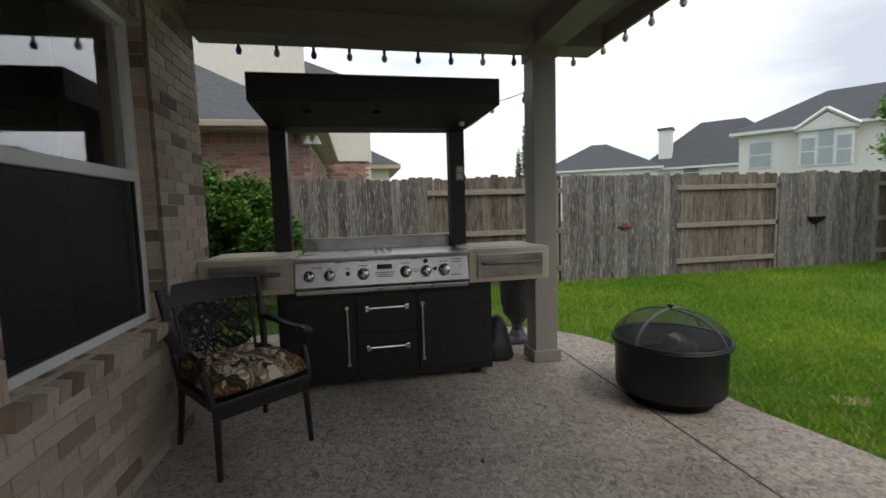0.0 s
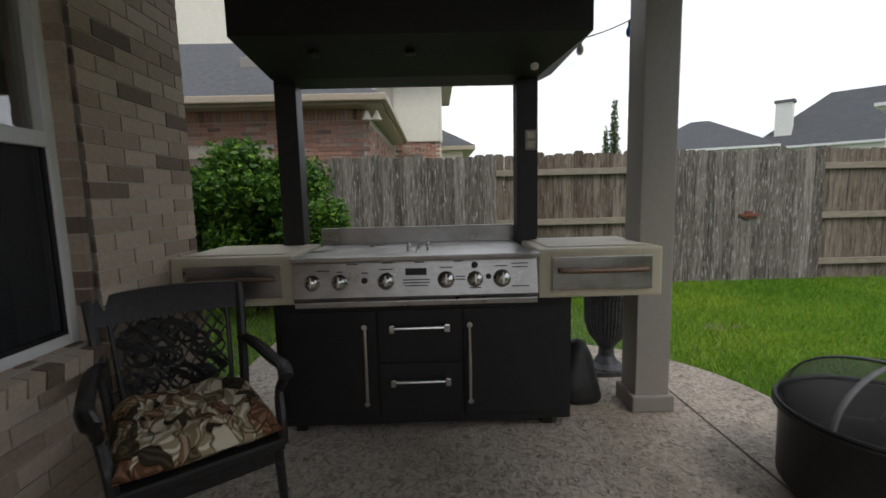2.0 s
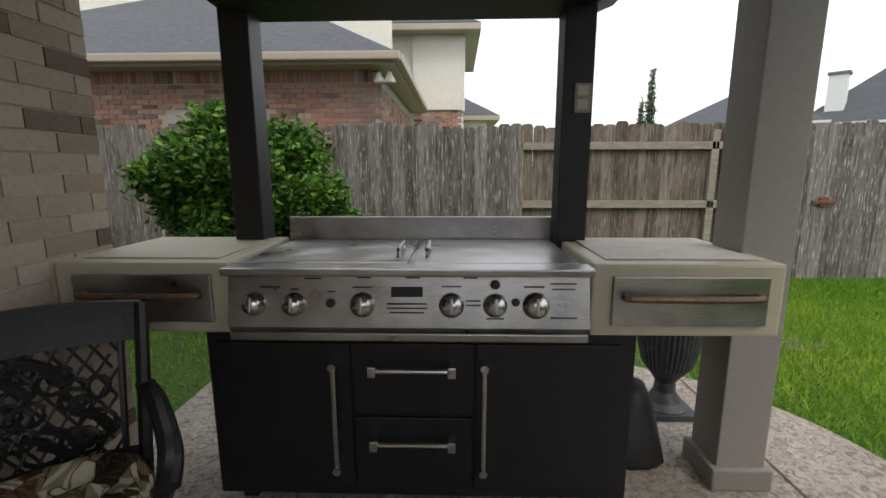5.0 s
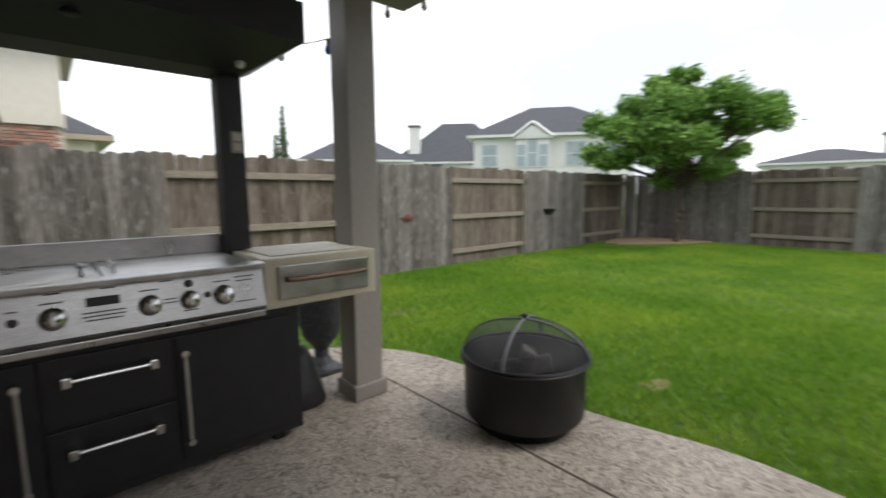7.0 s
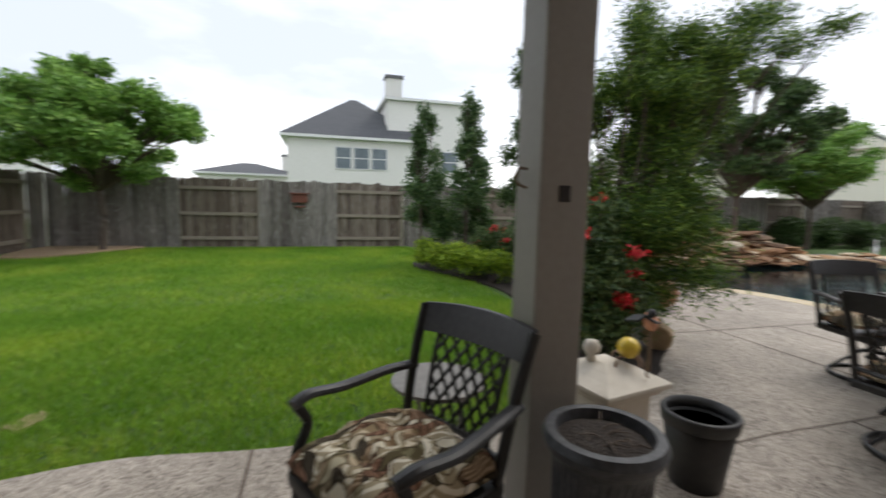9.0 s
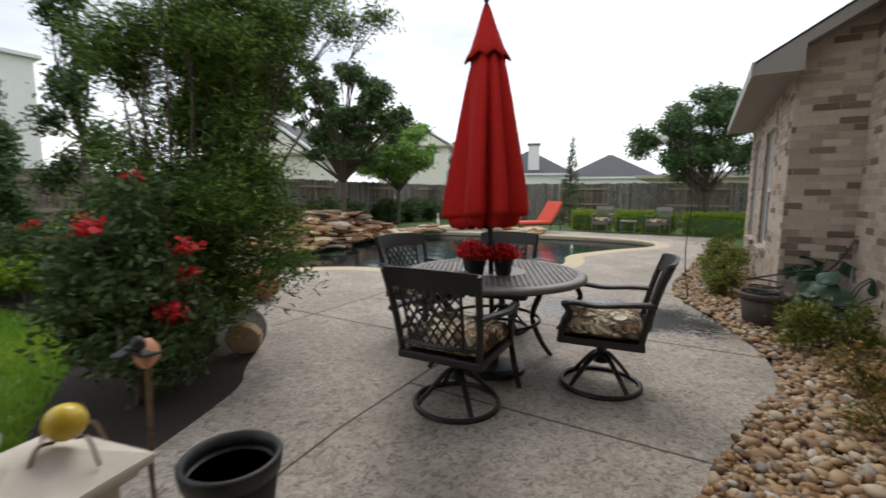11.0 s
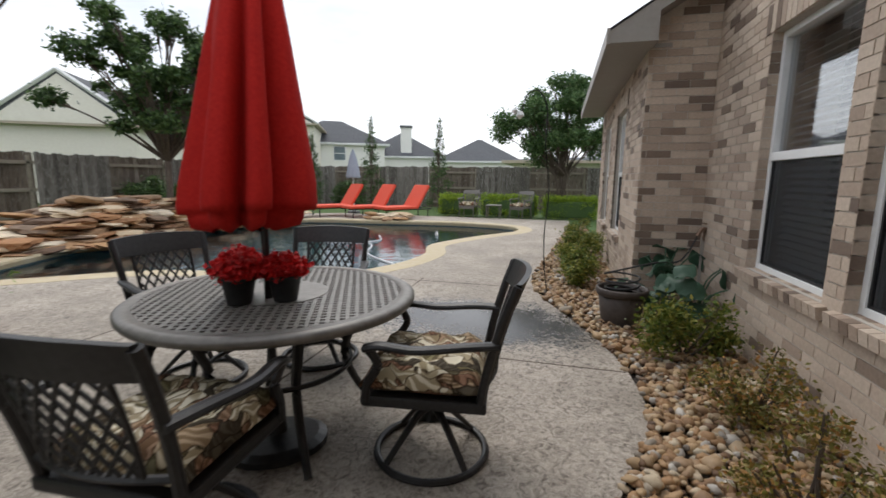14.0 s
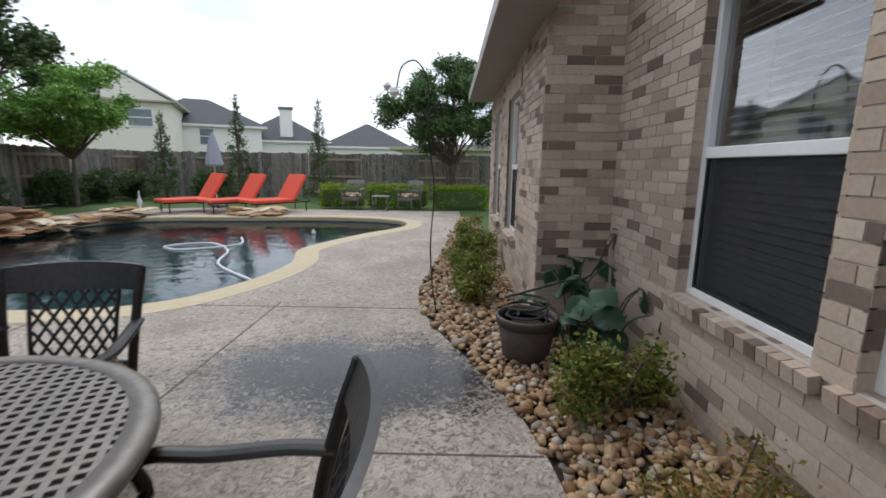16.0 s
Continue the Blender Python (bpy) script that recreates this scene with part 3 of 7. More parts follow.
house_wall = wall_slab("wall_house_long", BUMP_Y, 2.30, 3.95, WINDOWS, WALL_X, "tan brick house wall with tall white windows")
wall_end = thing("wall_house_end", "tan brick wall end beside the patio grill", "wall", kind="structure")
part("mortar_bed", boxed(WALL_X - 0.24, 2.30, GROUND_Z, -1.785, 3.06, 3.95), M["mortar"], wall_end)
wall_bump = thing("wall_house_projection", "tan brick projecting house wall with tall windows", "wall", kind="structure")
BUMP_HOLES = [(-9.2, -8.3, 0.6, 2.25), (-10.9, -10.0, 0.6, 2.25)]
bm = bmesh.new()
box(bm, -6.0, BUMP_Y - 0.24, GROUND_Z, BUMP_X, BUMP_Y, 2.75)
gable = [bm.verts.new((gx, gy, gz)) for gy in (BUMP_Y, BUMP_Y - 0.24) for gx, gz in ((BUMP_X, 2.75), (BUMP_X, 2.95), (-5.1, 5.40), (-5.1, 2.75))]
bm.faces.new(gable[:4])
bm.faces.new(gable[4:][::-1])
for k in range(4):
    bm.faces.new((gable[(k - 1) % 4], gable[k], gable[k + 4], gable[(k - 1) % 4 + 4]))
ys = sorted({BUMP_Y - 0.24, -11.6, *[v for h in BUMP_HOLES for v in h[:2]]})
for a, b in zip(ys, ys[1:]):
    h = [q for q in BUMP_HOLES if q[0] <= (a + b) / 2 <= q[1]]
    if h:
        box(bm, BUMP_X - 0.24, a, GROUND_Z, BUMP_X, b, h[0][2])
        box(bm, BUMP_X - 0.24, a, h[0][3], BUMP_X, b, 2.75)
    else:
        box(bm, BUMP_X - 0.24, a, GROUND_Z, BUMP_X, b, 2.75)
part("mortar_bed", bm, M["mortar"], wall_bump)
# plain walls that close the house
back = thing("wall_house_back", "plain hidden back walls closing the house", "wall", kind="structure")
bm = bmesh.new()
box(bm, -9.0, -11.6, GROUND_Z, -8.8, 3.06, 2.95)
box(bm, -8.8, 2.86, GROUND_Z, WALL_X - 0.24, 3.06, 2.95)
box(bm, -8.8, -11.6, GROUND_Z, BUMP_X - 0.24, -11.4, 2.75)
part("mortar_bed", bm, M["mortar"], back)
# floor and ceiling coloured near-black for the shade indoors
room = part("room_floor", boxed(-8.8, -11.4, 0.0, WALL_X - 0.24, 2.86, 0.05), M["painted_room_dark"], back)
part("room_ceiling", boxed(-8.8, -11.4, 2.72, WALL_X - 0.24, 2.86, 2.75), M["painted_room_dark"], back)

# ---- patio roof and columns ----
roof = thing("patio_roof", "taupe painted patio ceiling and beams", "ceiling", kind="structure")
part("ceiling_panel", boxed(-1.85, -1.3, 2.80, 1.42, 3.2, 2.86), M["soffit"], roof)
part("beam", boxed(-1.78, 2.95, 2.62, 1.38, 3.20, 2.80, 0.006), M["taupe"], roof)
part("beam", boxed(0.77, -1.3, 2.62, 1.02, 2.95, 2.80, 0.006), M["taupe"], roof)
part("fascia", boxed(1.39, -1.3, 2.66, 1.42, 3.2, 2.84, 0.004), M["taupe"], roof)
bm = bmesh.new()
vs = [bm.verts.new(p) for p in [(-2.4, 3.5, 2.87), (1.55, 3.5, 2.87), (1.55, -1.5, 2.87), (-2.4, -1.5, 2.87), (-2.4, 3.5, 4.6), (-2.4, -1.5, 4.6)]]
for f in ((0, 1, 2, 3), (0, 1, 4), (1, 2, 5, 4), (2, 3, 5), (0, 3, 5, 4)):
    bm.faces.new([vs[i] for i in f])
part("roof_slope", bm, M["shingle"], roof)


def column(x, y, label):
    c = thing("patio_column", label, "column", pose(x, y, 0), "patio columns", "structure")
    part("shaft", boxed(-0.1, -0.1, 0.0, 0.1, 0.1, 2.62, 0.006), M["taupe"], c)
    bm = bmesh.new()
    box(bm, -0.125, -0.125, 0.0, 0.125, 0.125, 0.10, 0.01)
    part("base_trim", bm, M["soffit"], c)
    part("capital_trim", boxed(-0.115, -0.115, 2.54, 0.115, 0.115, 2.62, 0.006), M["taupe"], c)
    return c


column(0.87, 3.07, "square taupe painted column beside the grill")
column(0.915, -0.81, "square taupe painted column beside the planter urn")

# upper roof of the house
hr = thing("house_roof", "grey shingle roof with taupe eaves", "roof", kind="structure")
bm = bmesh.new()
vs = [bm.verts.new(p) for p in [(BUMP_X + 0.42, BUMP_Y + 0.32, 2.71), (BUMP_X + 0.42, -11.95, 2.71), (-5.2, -11.95, 5.5), (-5.2, BUMP_Y + 0.32, 5.5), (-9.4, BUMP_Y + 0.32, 2.8), (-9.4, -11.95, 2.8)]]
for f in ((0, 1, 2, 3), (3, 2, 5, 4), (1, 5, 2)):
    bm.faces.new([vs[i] for i in f])
part("roof_slope", bm, M["shingle"], hr)
part("soffit", boxed(BUMP_X - 0.2, -11.95, 2.600, BUMP_X + 0.398, BUMP_Y + 0.016, 2.64), M["taupe"], hr)
part("fascia", boxed(BUMP_X + 0.40, -11.95, 2.575, BUMP_X + 0.43, BUMP_Y + 0.32, 2.72, 0.004), M["taupe"], hr)
bm = bmesh.new()
prism_pts = [(BUMP_X + 0.40, 2.59), (BUMP_X + 0.40, 2.70), (-5.2, 5.48), (-5.2, 5.20), (BUMP_X - 0.02, 2.85), (BUMP_X - 0.02, 2.59)]
a = [bm.verts.new((x, BUMP_Y + 0.30, z)) for x, z in prism_pts]
b = [bm.verts.new((x, BUMP_Y + 0.02, z)) for x, z in prism_pts]
bm.faces.new(a)
bm.faces.new(b[::-1])
for k in range(len(a)):
    bm.faces.new((a[k], a[k - 1], b[k - 1], b[k]))
part("rake_board", bm, M["taupe"], hr)
bm = bmesh.new()
vs = [bm.verts.new(p) for p in [(-1.5, 3.4, 4.02), (-1.5, -6.68, 4.02), (-5.2, -6.68, 6.2), (-5.2, 3.4, 6.2), (-9.4, 3.4, 3.9), (-9.4, -6.68, 3.9)]]
for f in ((0, 1, 2, 3), (3, 2, 5, 4), (0, 3, 4)):
    bm.faces.new([vs[i] for i in f])
part("roof_slope", bm, M["shingle"], hr)
part("soffit", boxed(WALL_X - 0.05, BUMP_Y + 0.1, 3.95, -1.5, 3.3, 4.0), M["taupe"], hr)

# ---- windows of the house ----
def window(name, x, y0, y1, z0, z1, label, blinds=True):
    w = thing(name, label, "window", pose(x, (y0 + y1) / 2, z0), "house windows", "structure")
    h, hw, f, mid = z1 - z0, (y1 - y0) / 2, 0.045, (z1 - z0) * 0.49
    bm = bmesh.new()
    for a in ((-hw, 0, -hw + f, h), (hw - f, 0, hw, h), (-hw + f, 0, hw - f, f), (-hw + f, h - f, hw - f, h)):
        box(bm, -0.13, a[0], a[1], -0.06, a[2], a[3], 0.006)
    part("window_frame", bm, M["white"], w)
    part("meeting_rail", boxed(-0.125, -hw + f, mid - 0.03, -0.055, hw - f, mid + 0.03, 0.006), M["white"], w)
    part("pane", boxed(-0.108, -hw + f, mid + 0.03, -0.104, hw - f, h - f), M["glass"], w)
    part("pane", boxed(-0.108, -hw + f, f, -0.104, hw - f, mid - 0.03), M["glass_screened"], w)
    bm = bmesh.new()
    for a in ((-hw + f, f, -hw + f + 0.015, mid - 0.03), (hw - f - 0.015, f, hw - f, mid - 0.03), (-hw + f + 0.015, f, hw - f - 0.015, f + 0.015)):
        box(bm, -0.085, a[0], a[1], -0.07, a[2], a[3])
    part("screen_frame", bm, M["black_metal"], w)
    part("insect_screen", boxed(-0.079, -hw + f + 0.015, f + 0.015, -0.077, hw - f - 0.015, mid - 0.03), M["screen"], w)
    if blinds:
        z = f + 0.02
        while z < h - 0.05:
            part("blind_slat", boxed(-0.215, -hw + 0.03, -0.002, -0.165, hw - 0.03, 0.002, m=pose(-0.19, 0, z) @ pose(0, 0, 0, 0, 30, 0) @ pose(0.19, 0, 0)), M["blind"], w)
            z += 0.048
    # near-black sheet added behind the panes, painting the room's darkness
    part("painted_room_dark", boxed(-0.62, -hw - 0.3, -0.4, -0.60, hw + 0.3, h + 0.2), M["painted_room_dark"], w)
    return w


for i, (y0, y1, z0, z1) in enumerate(WINDOWS):
    window(f"window_{i + 1}", WALL_X, y0, y1, z0, z1, "tall white double-hung window with dark screen and blinds" if i else "tall white double-hung window with a dark lower screen", blinds=i > 0)
for i, (y0, y1, z0, z1) in enumerate(BUMP_HOLES):
    window(f"window_{i + 4}", BUMP_X, y0, y1, z0, z1, "tall white double-hung window in the projecting wall", blinds=False)


# ---- fences ----
PICKET_ME = []
for k in range(10):
    h, w, c = 1.88 + 0.012 * (k % 5), 0.0725, 0.028
    me = bpy.data.meshes.new("picket")
    vs = []
    for y in (-0.009, 0.009):
        vs += [(-w, y, 0), (w, y, 0), (w, y, h - c), (w - c, y, h), (-w + c, y, h), (-w, y, h - c)]
    fs = [(0, 1, 2, 3, 4, 5), (11, 10, 9, 8, 7, 6)] + [(i, i + 6, (i + 1) % 6 + 6, (i + 1) % 6) for i in range(6)]
    me.from_pydata(vs, [], fs)
    me.materials.append(M["picket"] if k < 5 else M["picket_back"])
    PICKET_ME.append(me)


def fence(name, a, b, first_plain, module, label, start=0.0, slats=3):
    """A board fence from a to b; stretches with the boards in front and stretches with rails in front take turns."""
    f = thing(name, label, "fence", kind="structure")
    a, b = Vector((*a, 0)), Vector((*b, 0))
    L = (b - a).length
    d = (b - a) / L
    ang = math.degrees(math.atan2(d.y, d.x))
    f.matrix_basis = pose(a.x, a.y, GROUND_Z, 0, 0, ang)
    rng = random.Random(7)
    x, i = 0.0, 0
    while x < L:
        seg = int((x + start) / module)
        plain = (seg % 2 == 0) == first_plain
        ob = new("picket", PICKET_ME[rng.randrange(5) + (0 if plain else 5)])
        ob.parent = f
        ob.matrix_basis = pose(x + 0.07, (-0.048 if plain else 0.03) + (0.003 if i % 2 else -0.003) + rng.uniform(-0.0015, 0.0015), rng.uniform(0.0, 0.03), rng.uniform(-0.2, 0.2), rng.uniform(-0.25, 0.25), 0)
        x += 0.1435
        i += 1
    s0 = -start
    seg = 0
    while s0 < L:
        plain = (seg % 2 == 0) == first_plain
        lo, hi = max(s0, 0), min(s0 + module, L)
        if hi > lo + 0.05:
            for z in (0.27, 0.95, 1.66):
                part("rail", boxed(lo, -0.03, z - 0.045, hi, 0.012, z + 0.045, 0.004), M["rail"], f)
            part("post", boxed(hi - 0.05, -0.03, 0, hi + 0.04, 0.06, 1.84, 0.006), M["rail"], f)
        s0 += module
        seg += 1
    return f


FN, FE, FS = 6.85, 12.95, -22.5
fence("fence_north", (-9.0, FN), (12.9, FN), True, 2.35, "weathered grey board fence with exposed rails", start=2.3)
fence("fence_east", (FE, FN - 0.1), (FE, FS), True, 2.06, "weathered grey board fence behind the lawn", start=-1.0 + 0.1)
fence("fence_south", (FE, FS), (-9.0, FS), True, 2.4, "weathered grey board fence behind the pool")
fence("fence_west", (-9.2, FS), (-9.2, FN), True, 2.4, "weathered grey board fence beside the house")

# ---- grill station ----
def grill_station():
    g = thing("grill_island", "black outdoor grill island with steel cooktop and canopy", "grill")
    g.matrix_basis = pose(-0.48, 3.1, 0)
    # cabinet
    bm = bmesh.new()
    box(bm, -0.80, -0.27, 0.05, 0.82, 0.30, 0.76, 0.008)
    for x in (-0.70, 0.70):
        for y in (-0.2, 0.22):
            box(bm, x - 0.03, y - 0.03, 0.0, x + 0.03, y + 0.03, 0.06)
    part("cabinet", bm, M["black_metal"], g, "black enamelled cabinet")
    for x0, x1, z0, z1, n in ((-0.76, -0.25, 0.12, 0.70, "door"), (0.225, 0.76, 0.10, 0.70, "door"), (-0.24, 0.215, 0.42, 0.70, "drawer"), (-0.24, 0.215, 0.10, 0.40, "drawer")):
        d = part(n, boxed(x0, -0.285, z0, x1, -0.268, z1, 0.005), M["black_metal"], g)
        bm = bmesh.new()
        if n == "door":
            hx = x1 - 0.055 if x0 < 0 else x0 + 0.03
            tube(bm, [(hx, -0.325, 0.195), (hx, -0.325, 0.63)], 0.010, 10)
            for z in (0.20, 0.625):
                tube(bm, [(hx, -0.268, z), (hx, -0.34, z)], 0.016, 10)
        else:
            z = z1 - 0.09
            tube(bm, [(-0.16, -0.325, z), (0.135, -0.325, z)], 0.010, 10)
            for x in (-0.16, 0.135):
                box(bm, x - 0.016, -0.342, z - 0.022, x + 0.016, -0.268, z + 0.022, 0.006)
        part("handle", bm, M["chrome"], d, "bar handle of dull steel")
    # control panel, raked back
    bm = bmesh.new()
    sec = [(-0.36, 0.775), (-0.385, 0.80), (-0.345, 0.985), (-0.30, 1.005), (-0.30, 0.76)]
    a = [bm.verts.new((-0.65, y, z)) for y, z in sec]
    b = [bm.verts.new((0.61, y, z)) for y, z in sec]
    bm.faces.new(a)
    bm.faces.new(b[::-1])
    for k in range(len(a)):
        bm.faces.new((a[k - 1], a[k], b[k], b[k - 1]))
    panel = part("control_panel", bm, M["steel"], g, "brushed steel control panel")
    part("panel_lip", boxed(-0.655, -0.40, 0.985, 0.615, -0.30, 1.012, 0.006), M["steel"], g)
    part("panel_skirt", boxed(-0.65, -0.375, 0.745, 0.61, -0.30, 0.775, 0.005), M["steel"], g)
    rake = math.degrees(math.atan2(0.04, 0.185))

    def on_panel(x, s):
        """A place on the raked front, s from its foot (0) to its head (1)."""
        return pose(x, -0.385 + 0.04 * s, 0.80 + 0.185 * s, 90 - rake, 0, 0)

    for x, r in ((-0.555, 0.036), (-0.415, 0.036), (-0.175, 0.038), (0.135, 0.038), (0.285, 0.036), (0.425, 0.040)):
        k = part("knob", lathe(bmesh.new(), [(r * 1.15, 0), (r * 1.15, 0.006), (r, 0.010), (r * 0.92, 0.034), (r * 0.8, 0.040), (0, 0.041)], 20), M["chrome"], g, "round steel knob", True, on_panel(x, 0.42) )
        bm = boxed(-0.005, -r * 0.7, 0.038, 0.005, r * 0.7, 0.047, 0.003)
        part("grip", bm, M["steel"], k)
    for x, s, r in ((-0.285, 0.45, 0.016), (0.285, 0.80, 0.017), (0.355, 0.48, 0.014)):
        part("button", lathe(bmesh.new(), [(r, 0), (r, 0.012), (r * 0.7, 0.016), (0, 0.016)], 14), M["black_plastic"], g, "", False, on_panel(x, s))
    part("badge", boxed(-0.055, -0.018, 0, 0.055, 0.018, 0.004, 0.001), M["black_metal"], g, "blank dark badge", False, on_panel(-0.02, 0.66))
    for x, s, w in ((-0.50, 0.74, 0.07), (-0.415, 0.70, 0.03), (-0.285, 0.66, 0.03), (-0.175, 0.74, 0.07), (-0.35, 0.90, 0.06), (-0.17, 0.92, 0.05), (0.0, 0.92, 0.05), (0.135, 0.76, 0.07), (0.2, 0.92, 0.05), (0.42, 0.76, 0.07), (0.52, 0.82, 0.09), (0.52, 0.72, 0.08), (0.52, 0.20, 0.09), (-0.02, 0.44, 0.14), (-0.02, 0.36, 0.14), (-0.02, 0.28, 0.12), (0.21, 0.5, 0.05), (0.21, 0.42, 0.05), (0.285, 0.18, 0.06)):
        part("printed_line", boxed(-w / 2, -0.0028, 0, w / 2, 0.0028, 0.0012), M["black_plastic"], g, "", False, on_panel(x, s))
    # cooktop
    part("cooktop", boxed(-0.64, -0.30, 0.965, 0.60, 0.28, 0.998, 0.006), M["steel"], g, "covered steel griddle top")
    for x0, x1 in ((-0.63, -0.025), (-0.005, 0.59)):
        lid = part("griddle_lid", boxed(x0, -0.285, 0.999, x1, 0.255, 1.010, 0.005), M["steel"], g)
        hx = x1 - 0.045 if x0 < -0.1 else x0 + 0.045
        bm = bmesh.new()
        tube(bm, [(hx, -0.19, 1.012), (hx, -0.19, 1.040), (hx, 0.0, 1.040), (hx, 0.0, 1.012)], 0.008, 8)
        part("handle", bm, M["chrome"], lid, "small bright bar handle")
    part("backsplash", boxed(-0.66, 0.275, 0.96, 0.62, 0.30, 1.115, 0.004), M["steel"], g)
    # side tables
    for x0, x1, n in ((-1.295, -0.66, 0), (0.625, 1.285, 1)):
        bm = bmesh.new()
        box(bm, x0, -0.33, 0.755, x1, 0.27, 1.018, 0.012)
        st = part("side_table", bm, M["cream"], g, "cream powder-coated side table")
        part("inset_top", boxed(x0 + 0.06, -0.27, 1.019, x1 - 0.06, 0.21, 1.024, 0.002), M["pale_stone"] if n else M["cream"], st)
        part("drawer_front", boxed(x0 + 0.07, -0.345, 0.80, x1 - 0.06, -0.331, 0.975, 0.004), M["steel"], st, "steel drawer front")
        bm = bmesh.new()
        tube(bm, curve([(x0 + 0.12, -0.335, 0.905), (x0 + 0.12, -0.375, 0.905), ((x0 + x1) / 2, -0.380, 0.904), (x1 - 0.11, -0.375, 0.905), (x1 - 0.11, -0.335, 0.905)], 5), 0.011, 8, flat=1.2)
        part("handle", bm, M["copper"], st, "bronze-toned bar handle")
    # canopy
    for x0 in (-0.86, 0.60):
        bm = boxed(x0, 0.14, 0.0, x0 + 0.13, 0.27, 2.02, 0.006)
        part("canopy_post", bm, M["black_metal"], g, "square black canopy post")
    bm = bmesh.new()
    lo = [(-0.84, 0.05), (0.72, 0.05), (0.72, 0.30), (-0.84, 0.30)]
    hi = [(-0.90, -0.35), (0.89, -0.35), (0.89, 0.45), (-0.90, 0.45)]
    A = [bm.verts.new((x, y, 2.00)) for x, y in lo]
    B = [bm.verts.new((x, y, 2.10)) for x, y in hi]
    C = [bm.verts.new((x, y, 2.29)) for x, y in hi]
    for P, Q in ((A, B), (B, C)):
        for k in range(4):
            bm.faces.new((P[k - 1], P[k], Q[k], Q[k - 1]))
    bm.faces.new(A[::-1])
    bm.faces.new(C)
    part("canopy", bm, M["black_metal"], g, "black sheet-metal canopy with sloped underside")
    for x in (-0.52, -0.02):
        part("canopy_lamp", lathe(bmesh.new(), [(0.026, 0.012), (0.032, -0.008), (0.022, -0.014), (0, -0.014)], 14, (x, -0.20, 2.058)), M["bronze"], g)
    part("tag", boxed(0.650, 0.128, 1.575, 0.718, 0.138, 1.695, 0.003), M["duct"], g, "small grey label plate with two pale fields")
    for z in (1.59, 1.645):
        part("tag_field", boxed(0.662, 0.125, z, 0.706, 0.1275, z + 0.038), M["pale_stone"], g)
    part("lamp", lathe(bmesh.new(), [(0.0, -0.025), (0.02, -0.018), (0.025, 0), (0.018, 0.018), (0, 0.024)], 12, (0.665, -0.055, 2.018)), M["bulb_clear"], g, "small round white lamp", True)
    return g


grill_station()


def swept(points, r, n=8, flat=1.0, steps=6):
    return tube(bmesh.new(), curve(points, steps), r, n, flat=flat)


# ---- chairs ----
def cushion_mesh(w, d, h, seed):
    bm = bmesh.new()
    nx, ny = 16, 16
    top, bot = [], []
    for j in range(ny + 1):
        ra, rb = [], []
        for i in range(nx + 1):
            u, v = i / nx * 2 - 1, j / ny * 2 - 1
            e = max(0.0, (1 - abs(u) ** 6)) ** 0.5 * max(0.0, (1 - abs(v) ** 6)) ** 0.5
            tuft = sum(math.exp(-((u - a) ** 2 + (v - b) ** 2) / 0.012) for a in (-0.45, 0.0, 0.45) for b in (-0.45, 0.0, 0.45))
            lump = noise.noise((u * 2.3 + seed, v * 2.3, seed * 1.7)) * 0.026 + noise.noise((u * 6 + seed, v * 6, seed)) * 0.012
            z = h * (0.35 + 0.75 * e) + lump - 0.045 * tuft
            k = 1.0 + 0.03 * noise.noise((u * 3, v * 3, seed))
            ra.append(bm.verts.new((u * w / 2 * k, v * d / 2 * k, z)))
            rb.append(bm.verts.new((u * w / 2 * k, v * d / 2 * k, h * 0.30 * (1 - e))))
        top.append(ra)
        bot.append(rb)
    for j in range(ny):
        for i in range(nx):
            bm.faces.new((top[j][i], top[j][i + 1], top[j + 1][i + 1], top[j + 1][i]))
            bm.faces.new((bot[j][i], bot[j + 1][i], bot[j + 1][i + 1], bot[j][i + 1]))
    edge = [(0, i) for i in range(nx)] + [(j, nx) for j in range(ny)] + [(ny, i) for i in range(nx, 0, -1)] + [(j, 0) for j in range(ny, 0, -1)]
    for k in range(len(edge)):
        a, b = edge[k], edge[(k + 1) % len(edge)]
        bm.faces.new((top[a[0]][a[1]], bot[a[0]][a[1]], bot[b[0]][b[1]], top[b[0]][b[1]]))
    return bm


def back_point(u, v):
    """A place on the curved, leaning backrest: u across (-1..1), v from seat to head (0..1)."""
    lean = 0.08 * v + 0.05 * v * v
    return Vector((u * (0.255 + 0.035 * v), -0.25 - lean - 0.045 * (1 - u * u), 0.44 + 0.47 * v))


